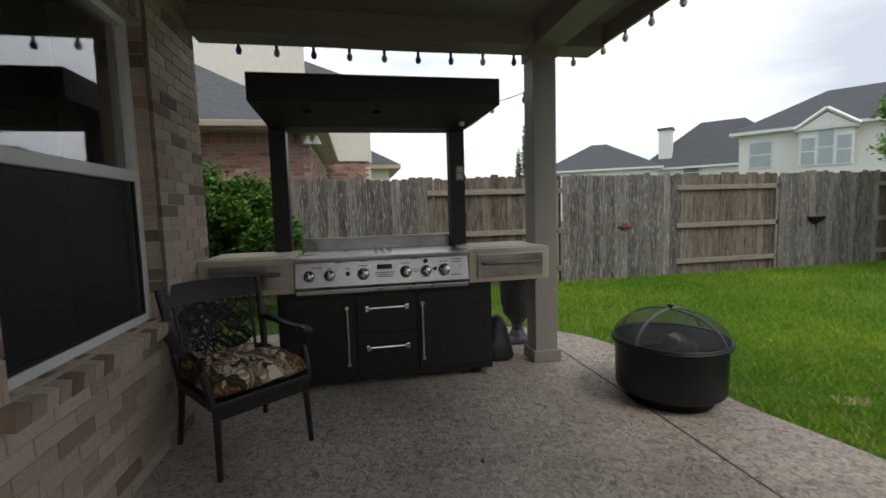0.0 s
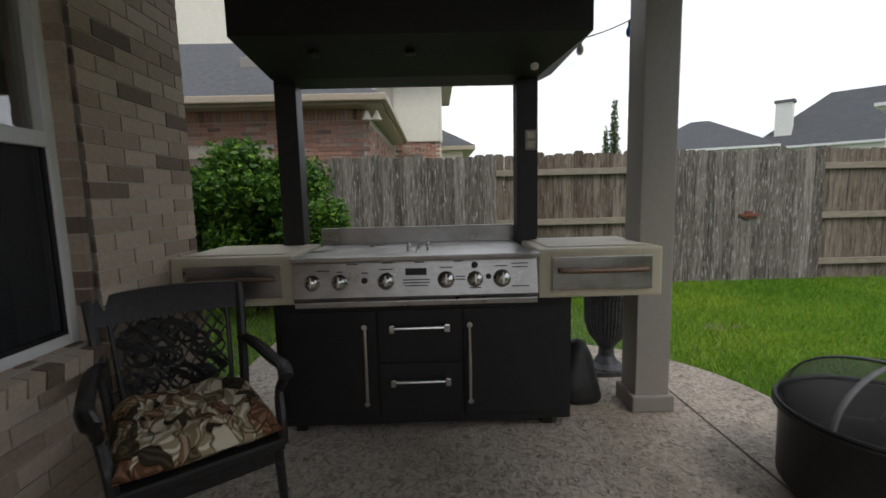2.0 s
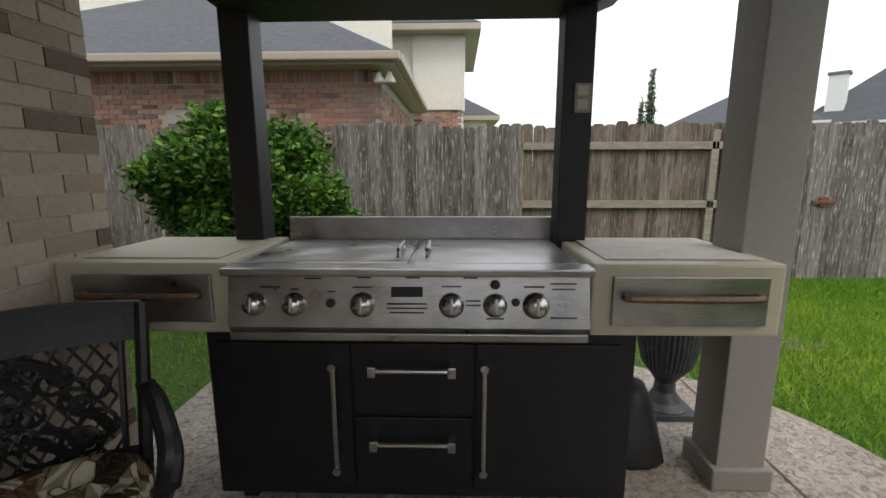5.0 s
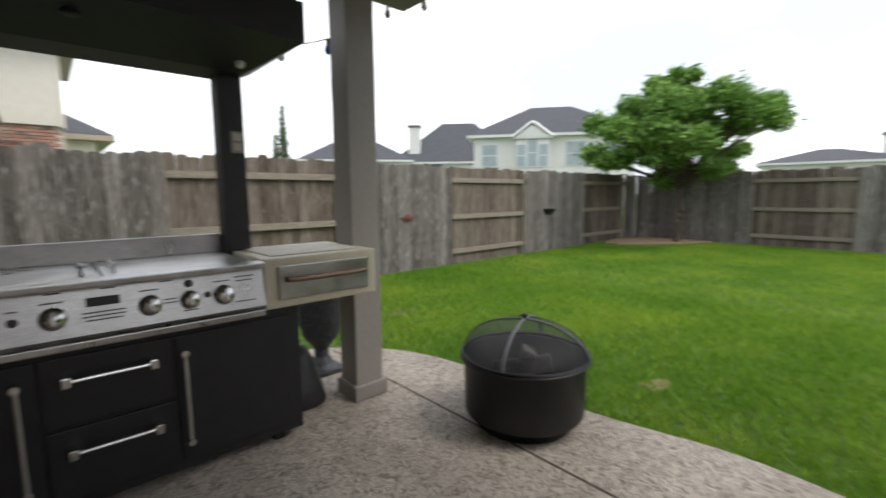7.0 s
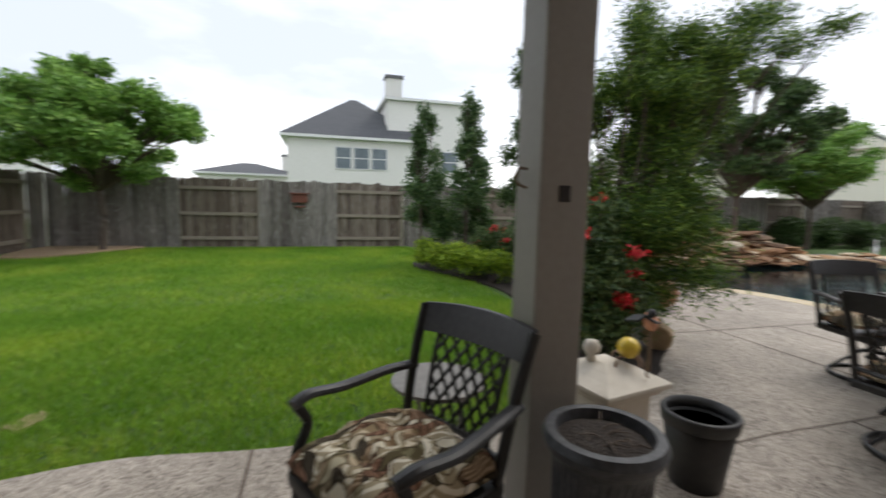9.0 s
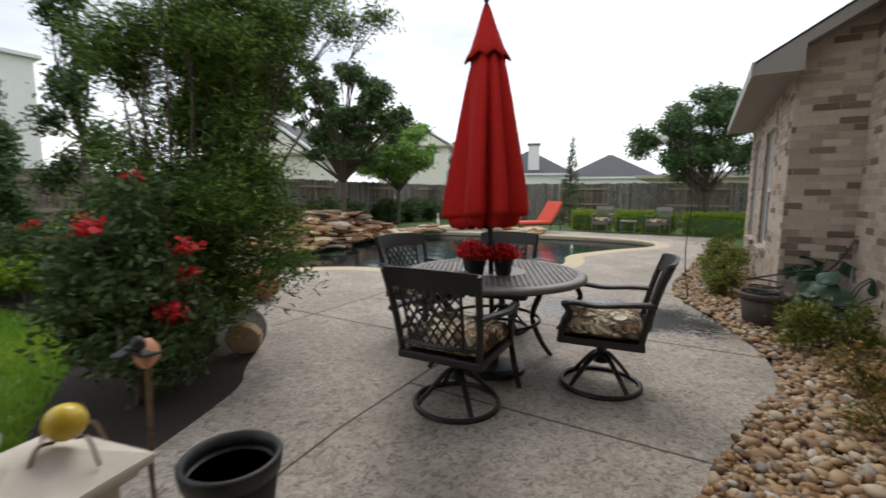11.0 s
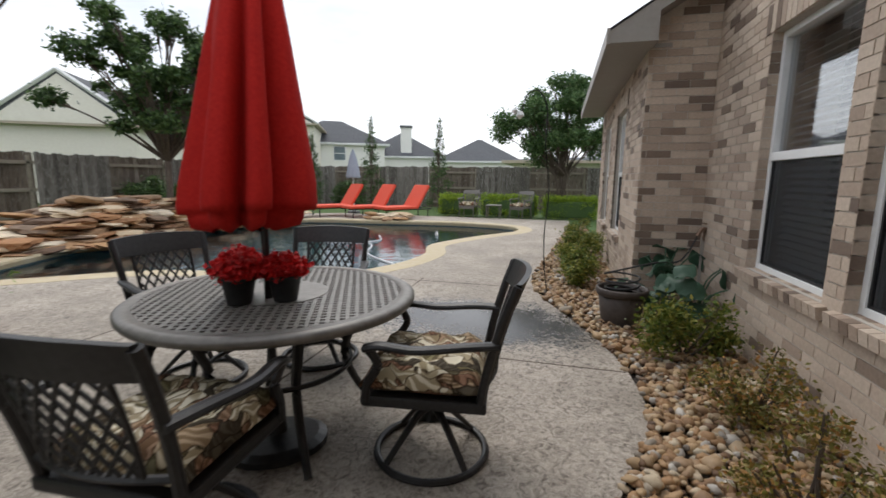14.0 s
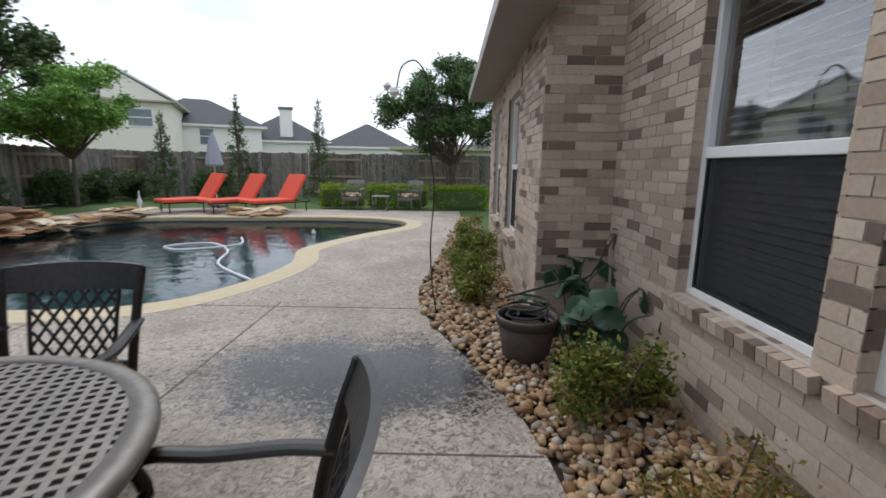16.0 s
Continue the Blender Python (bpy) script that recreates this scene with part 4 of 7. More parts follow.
def armchair(label, swivel, at, pattern="lattice", seed=1.0, finish="bronze"):
    c = thing("patio_armchair", label, "chair", at, "patio chairs")
    m = M[finish]
    seat_z = 0.40
    bm = bmesh.new()
    box(bm, -0.27, -0.27, seat_z - 0.05, 0.27, 0.27, seat_z, 0.012)
    part("seat_frame", bm, m, c)
    for s in (-1, 1):
        part("back_post", swept([back_point(s, -0.12), back_point(s, 0.3), back_point(s, 0.7), back_point(s, 1.0)], [0.021] * 19, 8), m, c)
        arm = [(s * 0.275, -0.315, 0.66), (s * 0.30, -0.18, 0.655), (s * 0.315, 0.02, 0.635), (s * 0.312, 0.165, 0.645), (s * 0.298, 0.235, 0.625)]
        part("armrest", swept(arm, [0.029] * 25, 10, 0.62), m, c)
        part("arm_support", swept([(s * 0.298, 0.22, 0.62), (s * 0.285, 0.185, 0.55), (s * 0.27, 0.235, 0.46), (s * 0.265, 0.25, 0.37)], [0.02] * 19, 8), m, c)
    # head rail: a broad curved plate
    bm = bmesh.new()
    grid = {}
    for i in range(13):
        u = i / 12 * 2 - 1
        crown = 0.03 * (1 - u * u)
        for j, v in enumerate((0.78, 0.86, 0.95, 1.02)):
            for q, side in enumerate((0.012, -0.012)):
                p = back_point(u, v + crown * (j / 3))
                grid[i, j, q] = bm.verts.new(p + Vector((0, side, 0)))
    for i in range(12):
        for j in range(3):
            bm.faces.new((grid[i, j, 0], grid[i + 1, j, 0], grid[i + 1, j + 1, 0], grid[i, j + 1, 0]))
            bm.faces.new((grid[i, j, 1], grid[i, j + 1, 1], grid[i + 1, j + 1, 1], grid[i + 1, j, 1]))
        for j in (0, 3):
            bm.faces.new((grid[i, j, 0], grid[i + 1, j, 0], grid[i + 1, j, 1], grid[i, j, 1]))
    for i in (0, 12):
        for j in range(3):
            bm.faces.new((grid[i, j, 0], grid[i, j + 1, 0], grid[i, j + 1, 1], grid[i, j, 1]))
    part("head_rail", bm, m, c)
    part("lower_rail", swept([back_point(u, 0.06) for u in (-1, -0.5, 0, 0.5, 1)], [0.014] * 25, 6), m, c)
    bm = bmesh.new()
    if pattern == "lattice":
        for u in (-0.66, 0.66):
            tube(bm, [back_point(u, v) for v in (0.06, 0.3, 0.55, 0.79)], 0.010, 6)
        n = 6
        for k in range(-n, n + 1):
            for s in (-1, 1):
                pts = []
                for q in range(25):
                    v = 0.07 + 0.72 * q / 24
                    u = (k / n * 1.32 + s * (v - 0.43) * 1.15)
                    if abs(u) <= 0.66:
                        pts.append(back_point(u, v))
                if len(pts) > 2:
                    tube(bm, pts[::3] + [pts[-1]] if (len(pts) - 1) % 3 else pts[::3], 0.0075, 5)
    else:
        rng = random.Random(4)
        for u in (-0.8, 0.8):
            tube(bm, [back_point(u, v) for v in (0.06, 0.3, 0.55, 0.79)], 0.010, 6)
        for k in range(26):
            u, v, r = rng.uniform(-0.62, 0.62), rng.uniform(0.14, 0.72), rng.uniform(0.10, 0.2)
            pts = []
            for q in range(9):
                a = 2 * math.pi * q / 9
                pts.append(back_point(u + r * math.cos(a), min(max(v + r * 0.55 * math.sin(a), 0.06), 0.79)))
            tube(bm, pts, 0.008, 5, closed=True)
        for k in range(-7, 8):
            for s in (-1, 1):
                pts = [back_point(k / 7 * 1.3 + s * (v - 0.43) * 1.2, v) for v in [0.07 + 0.09 * q for q in range(9)] if abs(k / 7 * 1.3 + s * (v - 0.43) * 1.2) <= 0.8]
                if len(pts) > 1:
                    tube(bm, pts, 0.005, 5)
        for k in range(9):
            u, v = rng.uniform(-0.6, 0.6), rng.uniform(0.15, 0.7)
            tube(bm, [back_point(u - 0.15, v - 0.1), back_point(u, v), back_point(u + 0.2, v + 0.06)], 0.014, 5)
    tagged(part("back_lattice" if pattern == "lattice" else "back_scrollwork", bm, m, c), kind="stuff")
    part("cushion", cushion_mesh(0.53, 0.53, 0.12, seed), M["cushion"], c, "tufted frond-print seat cushion", True, pose(0, 0.01, seat_z + 0.002))
    if swivel:
        part("swivel_post", lathe(bmesh.new(), [(0.09, 0.352), (0.09, 0.33), (0.035, 0.31), (0.03, 0.20), (0.05, 0.17), (0, 0.165)], 14), m, c)
        ring = [(0.265 * math.cos(2 * math.pi * k / 36), 0.265 * math.sin(2 * math.pi * k / 36), 0.016) for k in range(36)]
        part("floor_ring", tube(bmesh.new(), ring, 0.017, 8, True), m, c)
        for k in range(4):
            a = math.pi / 4 + k * math.pi / 2
            ca, sa = math.cos(a), math.sin(a)
            part("leg", swept([(0.02 * ca, 0.02 * sa, 0.23), (0.07 * ca, 0.07 * sa, 0.215), (0.15 * ca, 0.15 * sa, 0.14), (0.255 * ca, 0.255 * sa, 0.028)], [0.024 - 0.0004 * q for q in range(19)], 8, 0.7), m, c)
    else:
        for x in (-0.245, 0.245):
            part("leg", swept([(x, 0.245, 0.40), (x * 1.02, 0.25, 0.25), (x * 1.05, 0.265, 0.0)], [0.021 - 0.0005 * q for q in range(13)], 8), m, c)
            part("leg", swept([(x, -0.25, 0.40), (x * 1.02, -0.27, 0.22), (x * 1.06, -0.31, 0.0)], [0.021 - 0.0005 * q for q in range(13)], 8), m, c)
        part("apron", boxed(-0.24, 0.235, 0.30, 0.24, 0.255, 0.37, 0.006), m, c)
    return c


def facing(x, y, fx, fy):
    return pose(x, y, 0, 0, 0, math.degrees(math.atan2(-fx, fy)))


armchair("dark metal armchair with scrollwork back beside the grill", False, facing(-1.37, 2.15, 0.60, -0.80), "scroll", 2.0)
armchair("dark metal armchair with lattice back beside the column", False, facing(0.80, -0.20, -0.47, 0.88), "lattice", 5.0)
armchair("dark swivel dining armchair turned to the table edge", True, facing(0.87, -3.20, 0.05, -1.0), "lattice", 1.0)
armchair("dark swivel dining armchair with pale frond cushion", True, facing(0.14, -3.97, 1.0, 0.12), "lattice", 3.0)
armchair("dark swivel dining armchair on the pool side of the table", True, facing(1.82, -4.32, -0.85, 0.25), "lattice", 7.0)
armchair("dark swivel dining armchair drawn up on the pool side", True, facing(1.26, -4.86, -0.22, 0.975), "lattice", 9.0)


# ---- dining table, pots and umbrella ----
TX, TY = 0.97, -3.98


def dining_table():
    t = thing("round_dining_table", "round weathered cast-metal patio table with pierced top", "table", pose(TX, TY, 0))
    R = 0.70
    part("rim", lathe(bmesh.new(), [(R - 0.075, 0.695), (R - 0.01, 0.69), (R, 0.705), (R, 0.722), (R - 0.02, 0.735), (R - 0.075, 0.735), (R - 0.075, 0.695)], 64), M["tabletop"], t, "", True)
    part("centre_plate", lathe(bmesh.new(), [(0.035, 0.70), (0.25, 0.70), (0.25, 0.735), (0.035, 0.735), (0.035, 0.70)], 40), M["tabletop"], t)
    bm = bmesh.new()
    r0, r1, step = 0.245, R - 0.07, 0.040
    k = -18
    while k <= 18:
        d = k * step
        for s in (0, 1):
            if abs(d) < r1:
                hi = math.sqrt(r1 * r1 - d * d)
                lo = math.sqrt(max(r0 * r0 - d * d, 0))
                for a, b in (((-hi, -lo), (lo, hi)) if lo > 0 else ((-hi, hi),)):
                    z0, z1 = (0.712, 0.732) if s == 0 else (0.709, 0.7315)
                    if s == 0:
                        box(bm, a, d - 0.0085, z0, b, d + 0.0085, z1)
                    else:
                        box(bm, d - 0.0085, a, z0, d + 0.0085, b, z1)
        k += 1
    tagged(part("pierced_top", bm, M["tabletop"], t, "", False, pose(0, 0, 0, 0, 0, 25)), kind="stuff")
    for k in range(4):
        a = math.radians(45 + 90 * k)
        ca, sa = math.cos(a), math.sin(a)
        part("leg", swept([(0.46 * ca, 0.46 * sa, 0.70), (0.40 * ca, 0.40 * sa, 0.52), (0.34 * ca, 0.34 * sa, 0.34), (0.42 * ca, 0.42 * sa, 0.14), (0.52 * ca, 0.52 * sa, 0.0)], [0.028 - 0.0004 * q for q in range(25)], 8), M["bronze"], t)
    ring = [(0.36 * math.cos(2 * math.pi * k / 40), 0.36 * math.sin(2 * math.pi * k / 40), 0.36) for k in range(40)]
    part("brace_ring", tube(bmesh.new(), ring, 0.013, 6, True), M["bronze"], t)
    part("apron_ring", lathe(bmesh.new(), [(0.50, 0.64), (0.515, 0.64), (0.515, 0.70), (0.50, 0.70), (0.50, 0.64)], 40), M["bronze"], t)


dining_table()


def flower_pot(x, y, seed, label):
    p = thing("flower_pot", label, "potted plant", pose(x, y, 0.735), "red flower pots on the table")
    part("pot", lathe(bmesh.new(), [(0.052, 0), (0.056, 0.01), (0.076, 0.115), (0.084, 0.115), (0.084, 0.13), (0.072, 0.13), (0.068, 0.10), (0, 0.10)], 20), M["black_plastic"], p, "black plastic nursery pot", True)
    rng = np.random.default_rng(seed)
    leaves("flower_mass", clumps(rng, [(0.066 * math.cos(a), 0.066 * math.sin(a), 0.16, 0.058, 0.058, 0.045) for a in np.arange(6)] + [(0, 0, 0.195, 0.08, 0.08, 0.045)], 90000, 0.55), 0.024, M["red_petal"], p, seed, 0.85, -0.2)
    leaves("foliage", clumps(rng, [(0, 0, 0.135, 0.085, 0.085, 0.02)], 20000), 0.03, LEAF["rosebush"], p, seed + 1)


for i, (x, y) in enumerate(((0.84, -3.85), (1.01, -3.74), (1.12, -3.89))):
    flower_pot(x, y, 30 + i, "red silk flowers in a small black pot on the table")


def umbrella(x, y):
    u = thing("patio_umbrella", "closed red canvas patio umbrella standing in the table", "umbrella", pose(x, y, 0, 4.0, 4.0, 0))
    part("pole", tube(bmesh.new(), [(0, 0, 0), (0, 0, 2.72)], 0.019, 12), M["bronze"], u)
    part("base", lathe(bmesh.new(), [(0.24, 0), (0.24, 0.03), (0.2, 0.05), (0.05, 0.07), (0.035, 0.25), (0.022, 0.26), (0, 0.26)], 24), M["bronze"], u)
    bm = bmesh.new()
    n, rows = 112, []
    prof = [(1.08, 0.14), (1.10, 0.235), (1.13, 0.25), (1.155, 0.255), (1.158, 0.302), (1.19, 0.308), (1.3, 0.302), (1.6, 0.255), (1.95, 0.20), (2.20, 0.155), (2.34, 0.12), (2.385, 0.10)]
    for j, (z, r) in enumerate(prof):
        r *= 0.98
        row = []
        for k in range(n):
            a = 2 * math.pi * k / n
            f = 0.5 + 0.5 * math.cos(a * 6 + 1.6 * math.sin(a * 2 + 1) + 0.7 * math.sin(a * 3) + 0.4 * z)
            deep = 0.58 * min(1, (2.7 - z) / 1.0)
            rr = r * (1 - deep * (f ** 2.4)) * (1 + 0.05 * math.sin(a * 2 + z) + 0.03 * math.sin(a * 5 + 2 * z))
            sway = (2.385 - z) / 1.3
            row.append(bm.verts.new((rr * math.cos(a) - 0.01 * sway, rr * math.sin(a) + 0.16 * sway, z + 0.03 * (f - 0.4) * (1 if j < 3 else 0.3))))
        rows.append(row)
    for p, q in zip(rows, rows[1:]):
        for k in range(n):
            bm.faces.new((p[k], p[(k + 1) % n], q[(k + 1) % n], q[k]))
    part("canopy", bm, M["red"], u, "folded red canvas canopy", True)
    bm = bmesh.new()
    rows = []
    for z, r in ((2.33, 0.17), (2.34, 0.175), (2.42, 0.13), (2.55, 0.085), (2.68, 0.04), (2.72, 0.02)):
        rows.append([bm.verts.new((r * (1 - 0.16 * (0.5 + 0.5 * math.cos(8 * 2 * math.pi * k / n))) * math.cos(2 * math.pi * k / n), r * (1 - 0.16 * (0.5 + 0.5 * math.cos(8 * 2 * math.pi * k / n))) * math.sin(2 * math.pi * k / n), z + 0.02 * math.cos(8 * 2 * math.pi * k / n))) for k in range(n)])
    for p, q in zip(rows, rows[1:]):
        for k in range(n):
            bm.faces.new((p[k], p[(k + 1) % n], q[(k + 1) % n], q[k]))
    part("vent_cap", bm, M["red"], u, "", True)
    part("finial", lathe(bmesh.new(), [(0.012, 2.71), (0.022, 2.73), (0.012, 2.745), (0.02, 2.77), (0.012, 2.79), (0, 2.80)], 12), M["bronze"], u)
    for k in range(8):
        a = 2 * math.pi * (k + 0.5) / 8
        part("rib", tube(bmesh.new(), [(0.03 * math.cos(a), 0.03 * math.sin(a), 2.6), (0.17 * math.cos(a), 0.17 * math.sin(a), 1.15)], 0.006, 5), M["bronze"], u)


umbrella(TX - 0.08, TY + 0.17)


# ---- fire pit, urns, pots beside the patio ----
def fire_pit(x, y):
    f = thing("fire_pit", "black round steel fire pit with mesh dome lid", "fire pit", pose(x, y, 0, 0, 0, 20))
    part("bowl", lathe(bmesh.new(), [(0.27, 0.0), (0.27, 0.07), (0.335, 0.075), (0.345, 0.09), (0.35, 0.39), (0.375, 0.395), (0.375, 0.41), (0.33, 0.41), (0.325, 0.15), (0.25, 0.12), (0, 0.12)], 48), M["black_metal"], f, "", True)
    dome = [(0.362 * math.cos(a), 0.41 + 0.20 * math.sin(a)) for a in [math.pi / 2 * k / 10 for k in range(11)]]
    part("mesh_lid", lathe(bmesh.new(), dome, 48), M["mesh"], f, "black wire-mesh dome lid", True)
    part("lid_rim", tube(bmesh.new(), [(0.362 * math.cos(2 * math.pi * k / 48), 0.362 * math.sin(2 * math.pi * k / 48), 0.417) for k in range(48)], 0.010, 6, True), M["black_metal"], f)
    for q in range(2):
        bm = bmesh.new()
        pts = []
        for k in range(25):
            a = math.pi * k / 24
            pts.append((0.365 * math.cos(a) * math.cos(q * math.pi / 2), 0.365 * math.cos(a) * math.sin(q * math.pi / 2), 0.412 + 0.203 * math.sin(a)))
        tube(bm, pts, 0.011, 6, flat=0.5)
        part("lid_strap", bm, M["grey_stone"] if q == 0 else M["pewter"], f)
    part("lid_knob", lathe(bmesh.new(), [(0.012, 0.61), (0.012, 0.625), (0.02, 0.63), (0.02, 0.645), (0, 0.65)], 12), M["black_metal"], f)
    logs = tagged(new("log_pile"), "charred grey split logs inside the fire pit", "firewood")
    logs.matrix_basis = pose(x, y, 0.12)
    for k, (a, z, l) in enumerate(((10, 0.05, 0.2), (75, 0.12, 0.22), (130, 0.20, 0.17), (40, 0.25, 0.14))):
        part("log", boxed(-l, -0.045, -0.05, l, 0.045, 0.05, 0.018), M["ash"], logs, "", False, pose(0.03 * k - 0.04, 0.02, z, 8 * k, 10, a))


fire_pit(1.37, 2.09)


def urn(x, y, h, r, mat, name, label, soil=True, fluted=True):
    u = thing(name, label, "planter", pose(x, y, 0))
    n = 40
    prof = [(0.62, 0.0), (0.66, 0.02), (0.66, 0.06), (0.45, 0.10), (0.30, 0.18), (0.28, 0.26), (0.42, 0.32), (0.70, 0.42), (0.84, 0.58), (0.86, 0.80), (0.90, 0.88), (1.02, 0.92), (1.06, 0.96), (1.0, 1.0), (0.84, 1.0), (0.80, 0.94), (0.0, 0.93)]
    bm = bmesh.new()
    rows = []
    for p, z in prof:
        row = []
        for k in range(n * 2):
            a = 2 * math.pi * k / (n * 2)
            fl = 0.04 if fluted and 0.40 < z < 0.86 and p > 0.6 else 0.0
            rr = p * r * (1 - fl * (k % 2))
            row.append(bm.verts.new((rr * math.cos(a), rr * math.sin(a), z * h)))
        rows.append(row)
    for a, b in zip(rows, rows[1:]):
        for k in range(n * 2):
            bm.faces.new((a[k], a[(k + 1) % (n * 2)], b[(k + 1) % (n * 2)], b[k]))
    part("urn_body", bm, mat, u, "", False)
    part("plinth", boxed(-r * 0.7, -r * 0.7, 0, r * 0.7, r * 0.7, 0.035, 0.006), mat, u)
    if soil:
        bm = lathe(bmesh.new(), [(r * 0.81, h * 0.945), (r * 0.5, h * 0.965), (0, h * 0.97)], 24)
        part("soil", bm, M["soil"], u, "dark soil with dry stems")
        stem_rng = random.Random(23)
        for k in range(12):
            a, d = stem_rng.uniform(0, 6.28), stem_rng.uniform(0, r * 0.6)
            x0, y0, b = d * math.cos(a), d * math.sin(a), stem_rng.uniform(0, 6.28)
            part("dry_stem", tube(bmesh.new(), [(x0, y0, h * 0.95), (x0 + 0.04 * math.cos(b), y0 + 0.04 * math.sin(b), h * 0.985), (x0 + 0.09 * math.cos(b), y0 + 0.09 * math.sin(b), h * 0.98)], [0.004, 0.003, 0.0015], 5), M["bark"], u)
    return u


urn(0.84, 3.60, 0.68, 0.19, M["pewter"], "stone_urn", "dark grey fluted garden urn behind the column")
bird = thing("bird_ornament", "small terracotta bird ornament on the urn", "ornament", pose(0.84, 3.58, 0.655))
part("body", lathe(bmesh.new(), [(0.02, 0.0), (0.06, 0.03), (0.08, 0.09), (0.06, 0.15), (0.02, 0.18), (0, 0.185)], 16), M["terracotta"], bird, "", True)
part("head", lathe(bmesh.new(), [(0.0, 0.16), (0.035, 0.18), (0.045, 0.21), (0.03, 0.24), (0, 0.25)], 14, (0.05, 0, 0)), M["terracotta"], bird, "", True)
urn(0.53, -0.83, 0.64, 0.185, M["pewter"], "planter_urn", "dark planter urn filled with dry soil")


def bucket(x, y, h, r0, r1, name, label, fill=None, mat="black_plastic"):
    b = thing(name, label, "plant pot", pose(x, y, 0))
    part("pot_wall", lathe(bmesh.new(), [(r0, 0), (r0 + 0.005, 0.01), (r1 * 0.95, h - 0.055), (r1 - 0.02, h - 0.05), (r0 - 0.01, 0.03), (0, 0.03)], 32), M[mat], b, "", True)
    part("rim", lathe(bmesh.new(), [(r1 * 0.93, h - 0.07), (r1, h - 0.065), (r1 + 0.008, h - 0.01), (r1, h), (r1 - 0.012, h), (r1 - 0.022, h - 0.05), (r1 * 0.93, h - 0.07)], 32), M[mat], b, "rolled rim", True)
    if fill:
        part("soil", lathe(bmesh.new(), [(r1 - 0.025, h - 0.08), (0.05, h - 0.06), (0, h - 0.06)], 20), M[fill], b)
    return b


bucket(1.03, -1.75, 0.375, 0.118, 0.172, "plant_bucket", "empty black plastic pot on the slab")

ped = thing("stone_pedestal", "pale stone garden pedestal with a flared lid top", "pedestal", pose(1.03, -1.19, 0, 0, 0, 12))
part("foot", boxed(-0.19, -0.19, 0, 0.19, 0.19, 0.07, 0.015), M["pale_stone"], ped)
part("foot_step", boxed(-0.165, -0.165, 0.07, 0.165, 0.165, 0.11, 0.012), M["pale_stone"], ped)
part("shaft", boxed(-0.14, -0.14, 0.11, 0.14, 0.14, 0.545, 0.01), M["pale_stone"], ped)
part("neck", boxed(-0.17, -0.17, 0.545, 0.17, 0.17, 0.575, 0.008), M["pale_stone"], ped)
part("lid_edge", boxed(-0.20, -0.20, 0.575, 0.20, 0.20, 0.605, 0.010), M["pale_stone"], ped)
part("lid_slope", lathe(bmesh.new(), [(0.27, 0.605), (0.20, 0.628), (0.13, 0.655), (0.07, 0.672), (0, 0.674)], 4), M["pale_stone"], ped, "", False, pose(0, 0, 0, 0, 0, 45))
part("lid_knob", lathe(bmesh.new(), [(0.022, 0.668), (0.018, 0.69), (0.034, 0.712), (0.038, 0.732), (0.026, 0.758), (0, 0.766)], 16, (0.03, 0.06, 0)), M["pale_stone"], ped, "round pale stone knob", True)
globe = thing("glass_globe", "yellow glass globe on a bent metal stand", "ornament", pose(0.985, -1.27, 0.61))
part("ball", lathe(bmesh.new(), [(0.048 * math.sin(math.pi * k / 14), 0.125 - 0.048 * math.cos(math.pi * k / 14)) for k in range(15)], 20), M["yellow"], globe, "glossy yellow globe", True)
for k in range(4):
    a = 2 * math.pi * k / 4 + 0.3
    part("stand_leg", swept([(0.03 * math.cos(a), 0.03 * math.sin(a), 0.085), (0.07 * math.cos(a), 0.07 * math.sin(a), 0.09), (0.10 * math.cos(a), 0.10 * math.sin(a), 0.02)], 0.0045, 6), M["copper"], globe)
sbird = thing("garden_stake_bird", "terracotta bird with dark metal wings on a bent stake", "ornament", pose(1.22, -1.585, 0) @ Matrix.Scale(1.06, 4))
part("stake", swept([(0, 0, -0.004), (0.01, 0.01, 0.3), (-0.03, 0.02, 0.5), (0.0, 0.0, 0.68)], 0.009, 6), M["copper"], sbird, "bent weathered metal stake")
part("bird_body", lathe(bmesh.new(), [(0.0, -0.075), (0.022, -0.05), (0.038, -0.01), (0.035, 0.025), (0.018, 0.062), (0, 0.072)], 16), M["terracotta"], sbird, "terracotta body", True, pose(0, 0, 0.73, 70, 0, 60))
for sx in (-1, 1):
    part("wing", boxed(-0.012, -0.07, -0.006, 0.05, 0.05, 0.006, 0.004), M["black_metal"], sbird, "dark metal wing", False, pose(0.05 * sx, 0.02, 0.745, 15, 25 * sx, 60 + 30 * sx))
part("head", lathe(bmesh.new(), [(0, -0.022), (0.02, -0.01), (0.022, 0.006), (0.01, 0.024), (0, 0.026)], 12), M["black_metal"], sbird, "", True, pose(-0.06, 0.05, 0.785))
part("beak", lathe(bmesh.new(), [(0.008, 0), (0, 0.05)], 8), M["black_metal"], sbird, "", False, pose(-0.075, 0.06, 0.785, 60, 0, 60))

table2 = thing("garden_side_table", "small grey perforated metal table behind the chair", "table", pose(1.55, -0.55, 0))
part("tabletop", lathe(bmesh.new(), [(0.24, 0.40), (0.25, 0.41), (0.25, 0.425), (0.23, 0.43), (0, 0.43)], 28), M["tabletop"], table2)
for k in range(3):
    a = 2 * math.pi * k / 3
    part("leg", swept([(0.16 * math.cos(a), 0.16 * math.sin(a), 0.41), (0.12 * math.cos(a), 0.12 * math.sin(a), 0.22), (0.2 * math.cos(a), 0.2 * math.sin(a), 0.0)], 0.012, 6), M["tabletop"], table2)

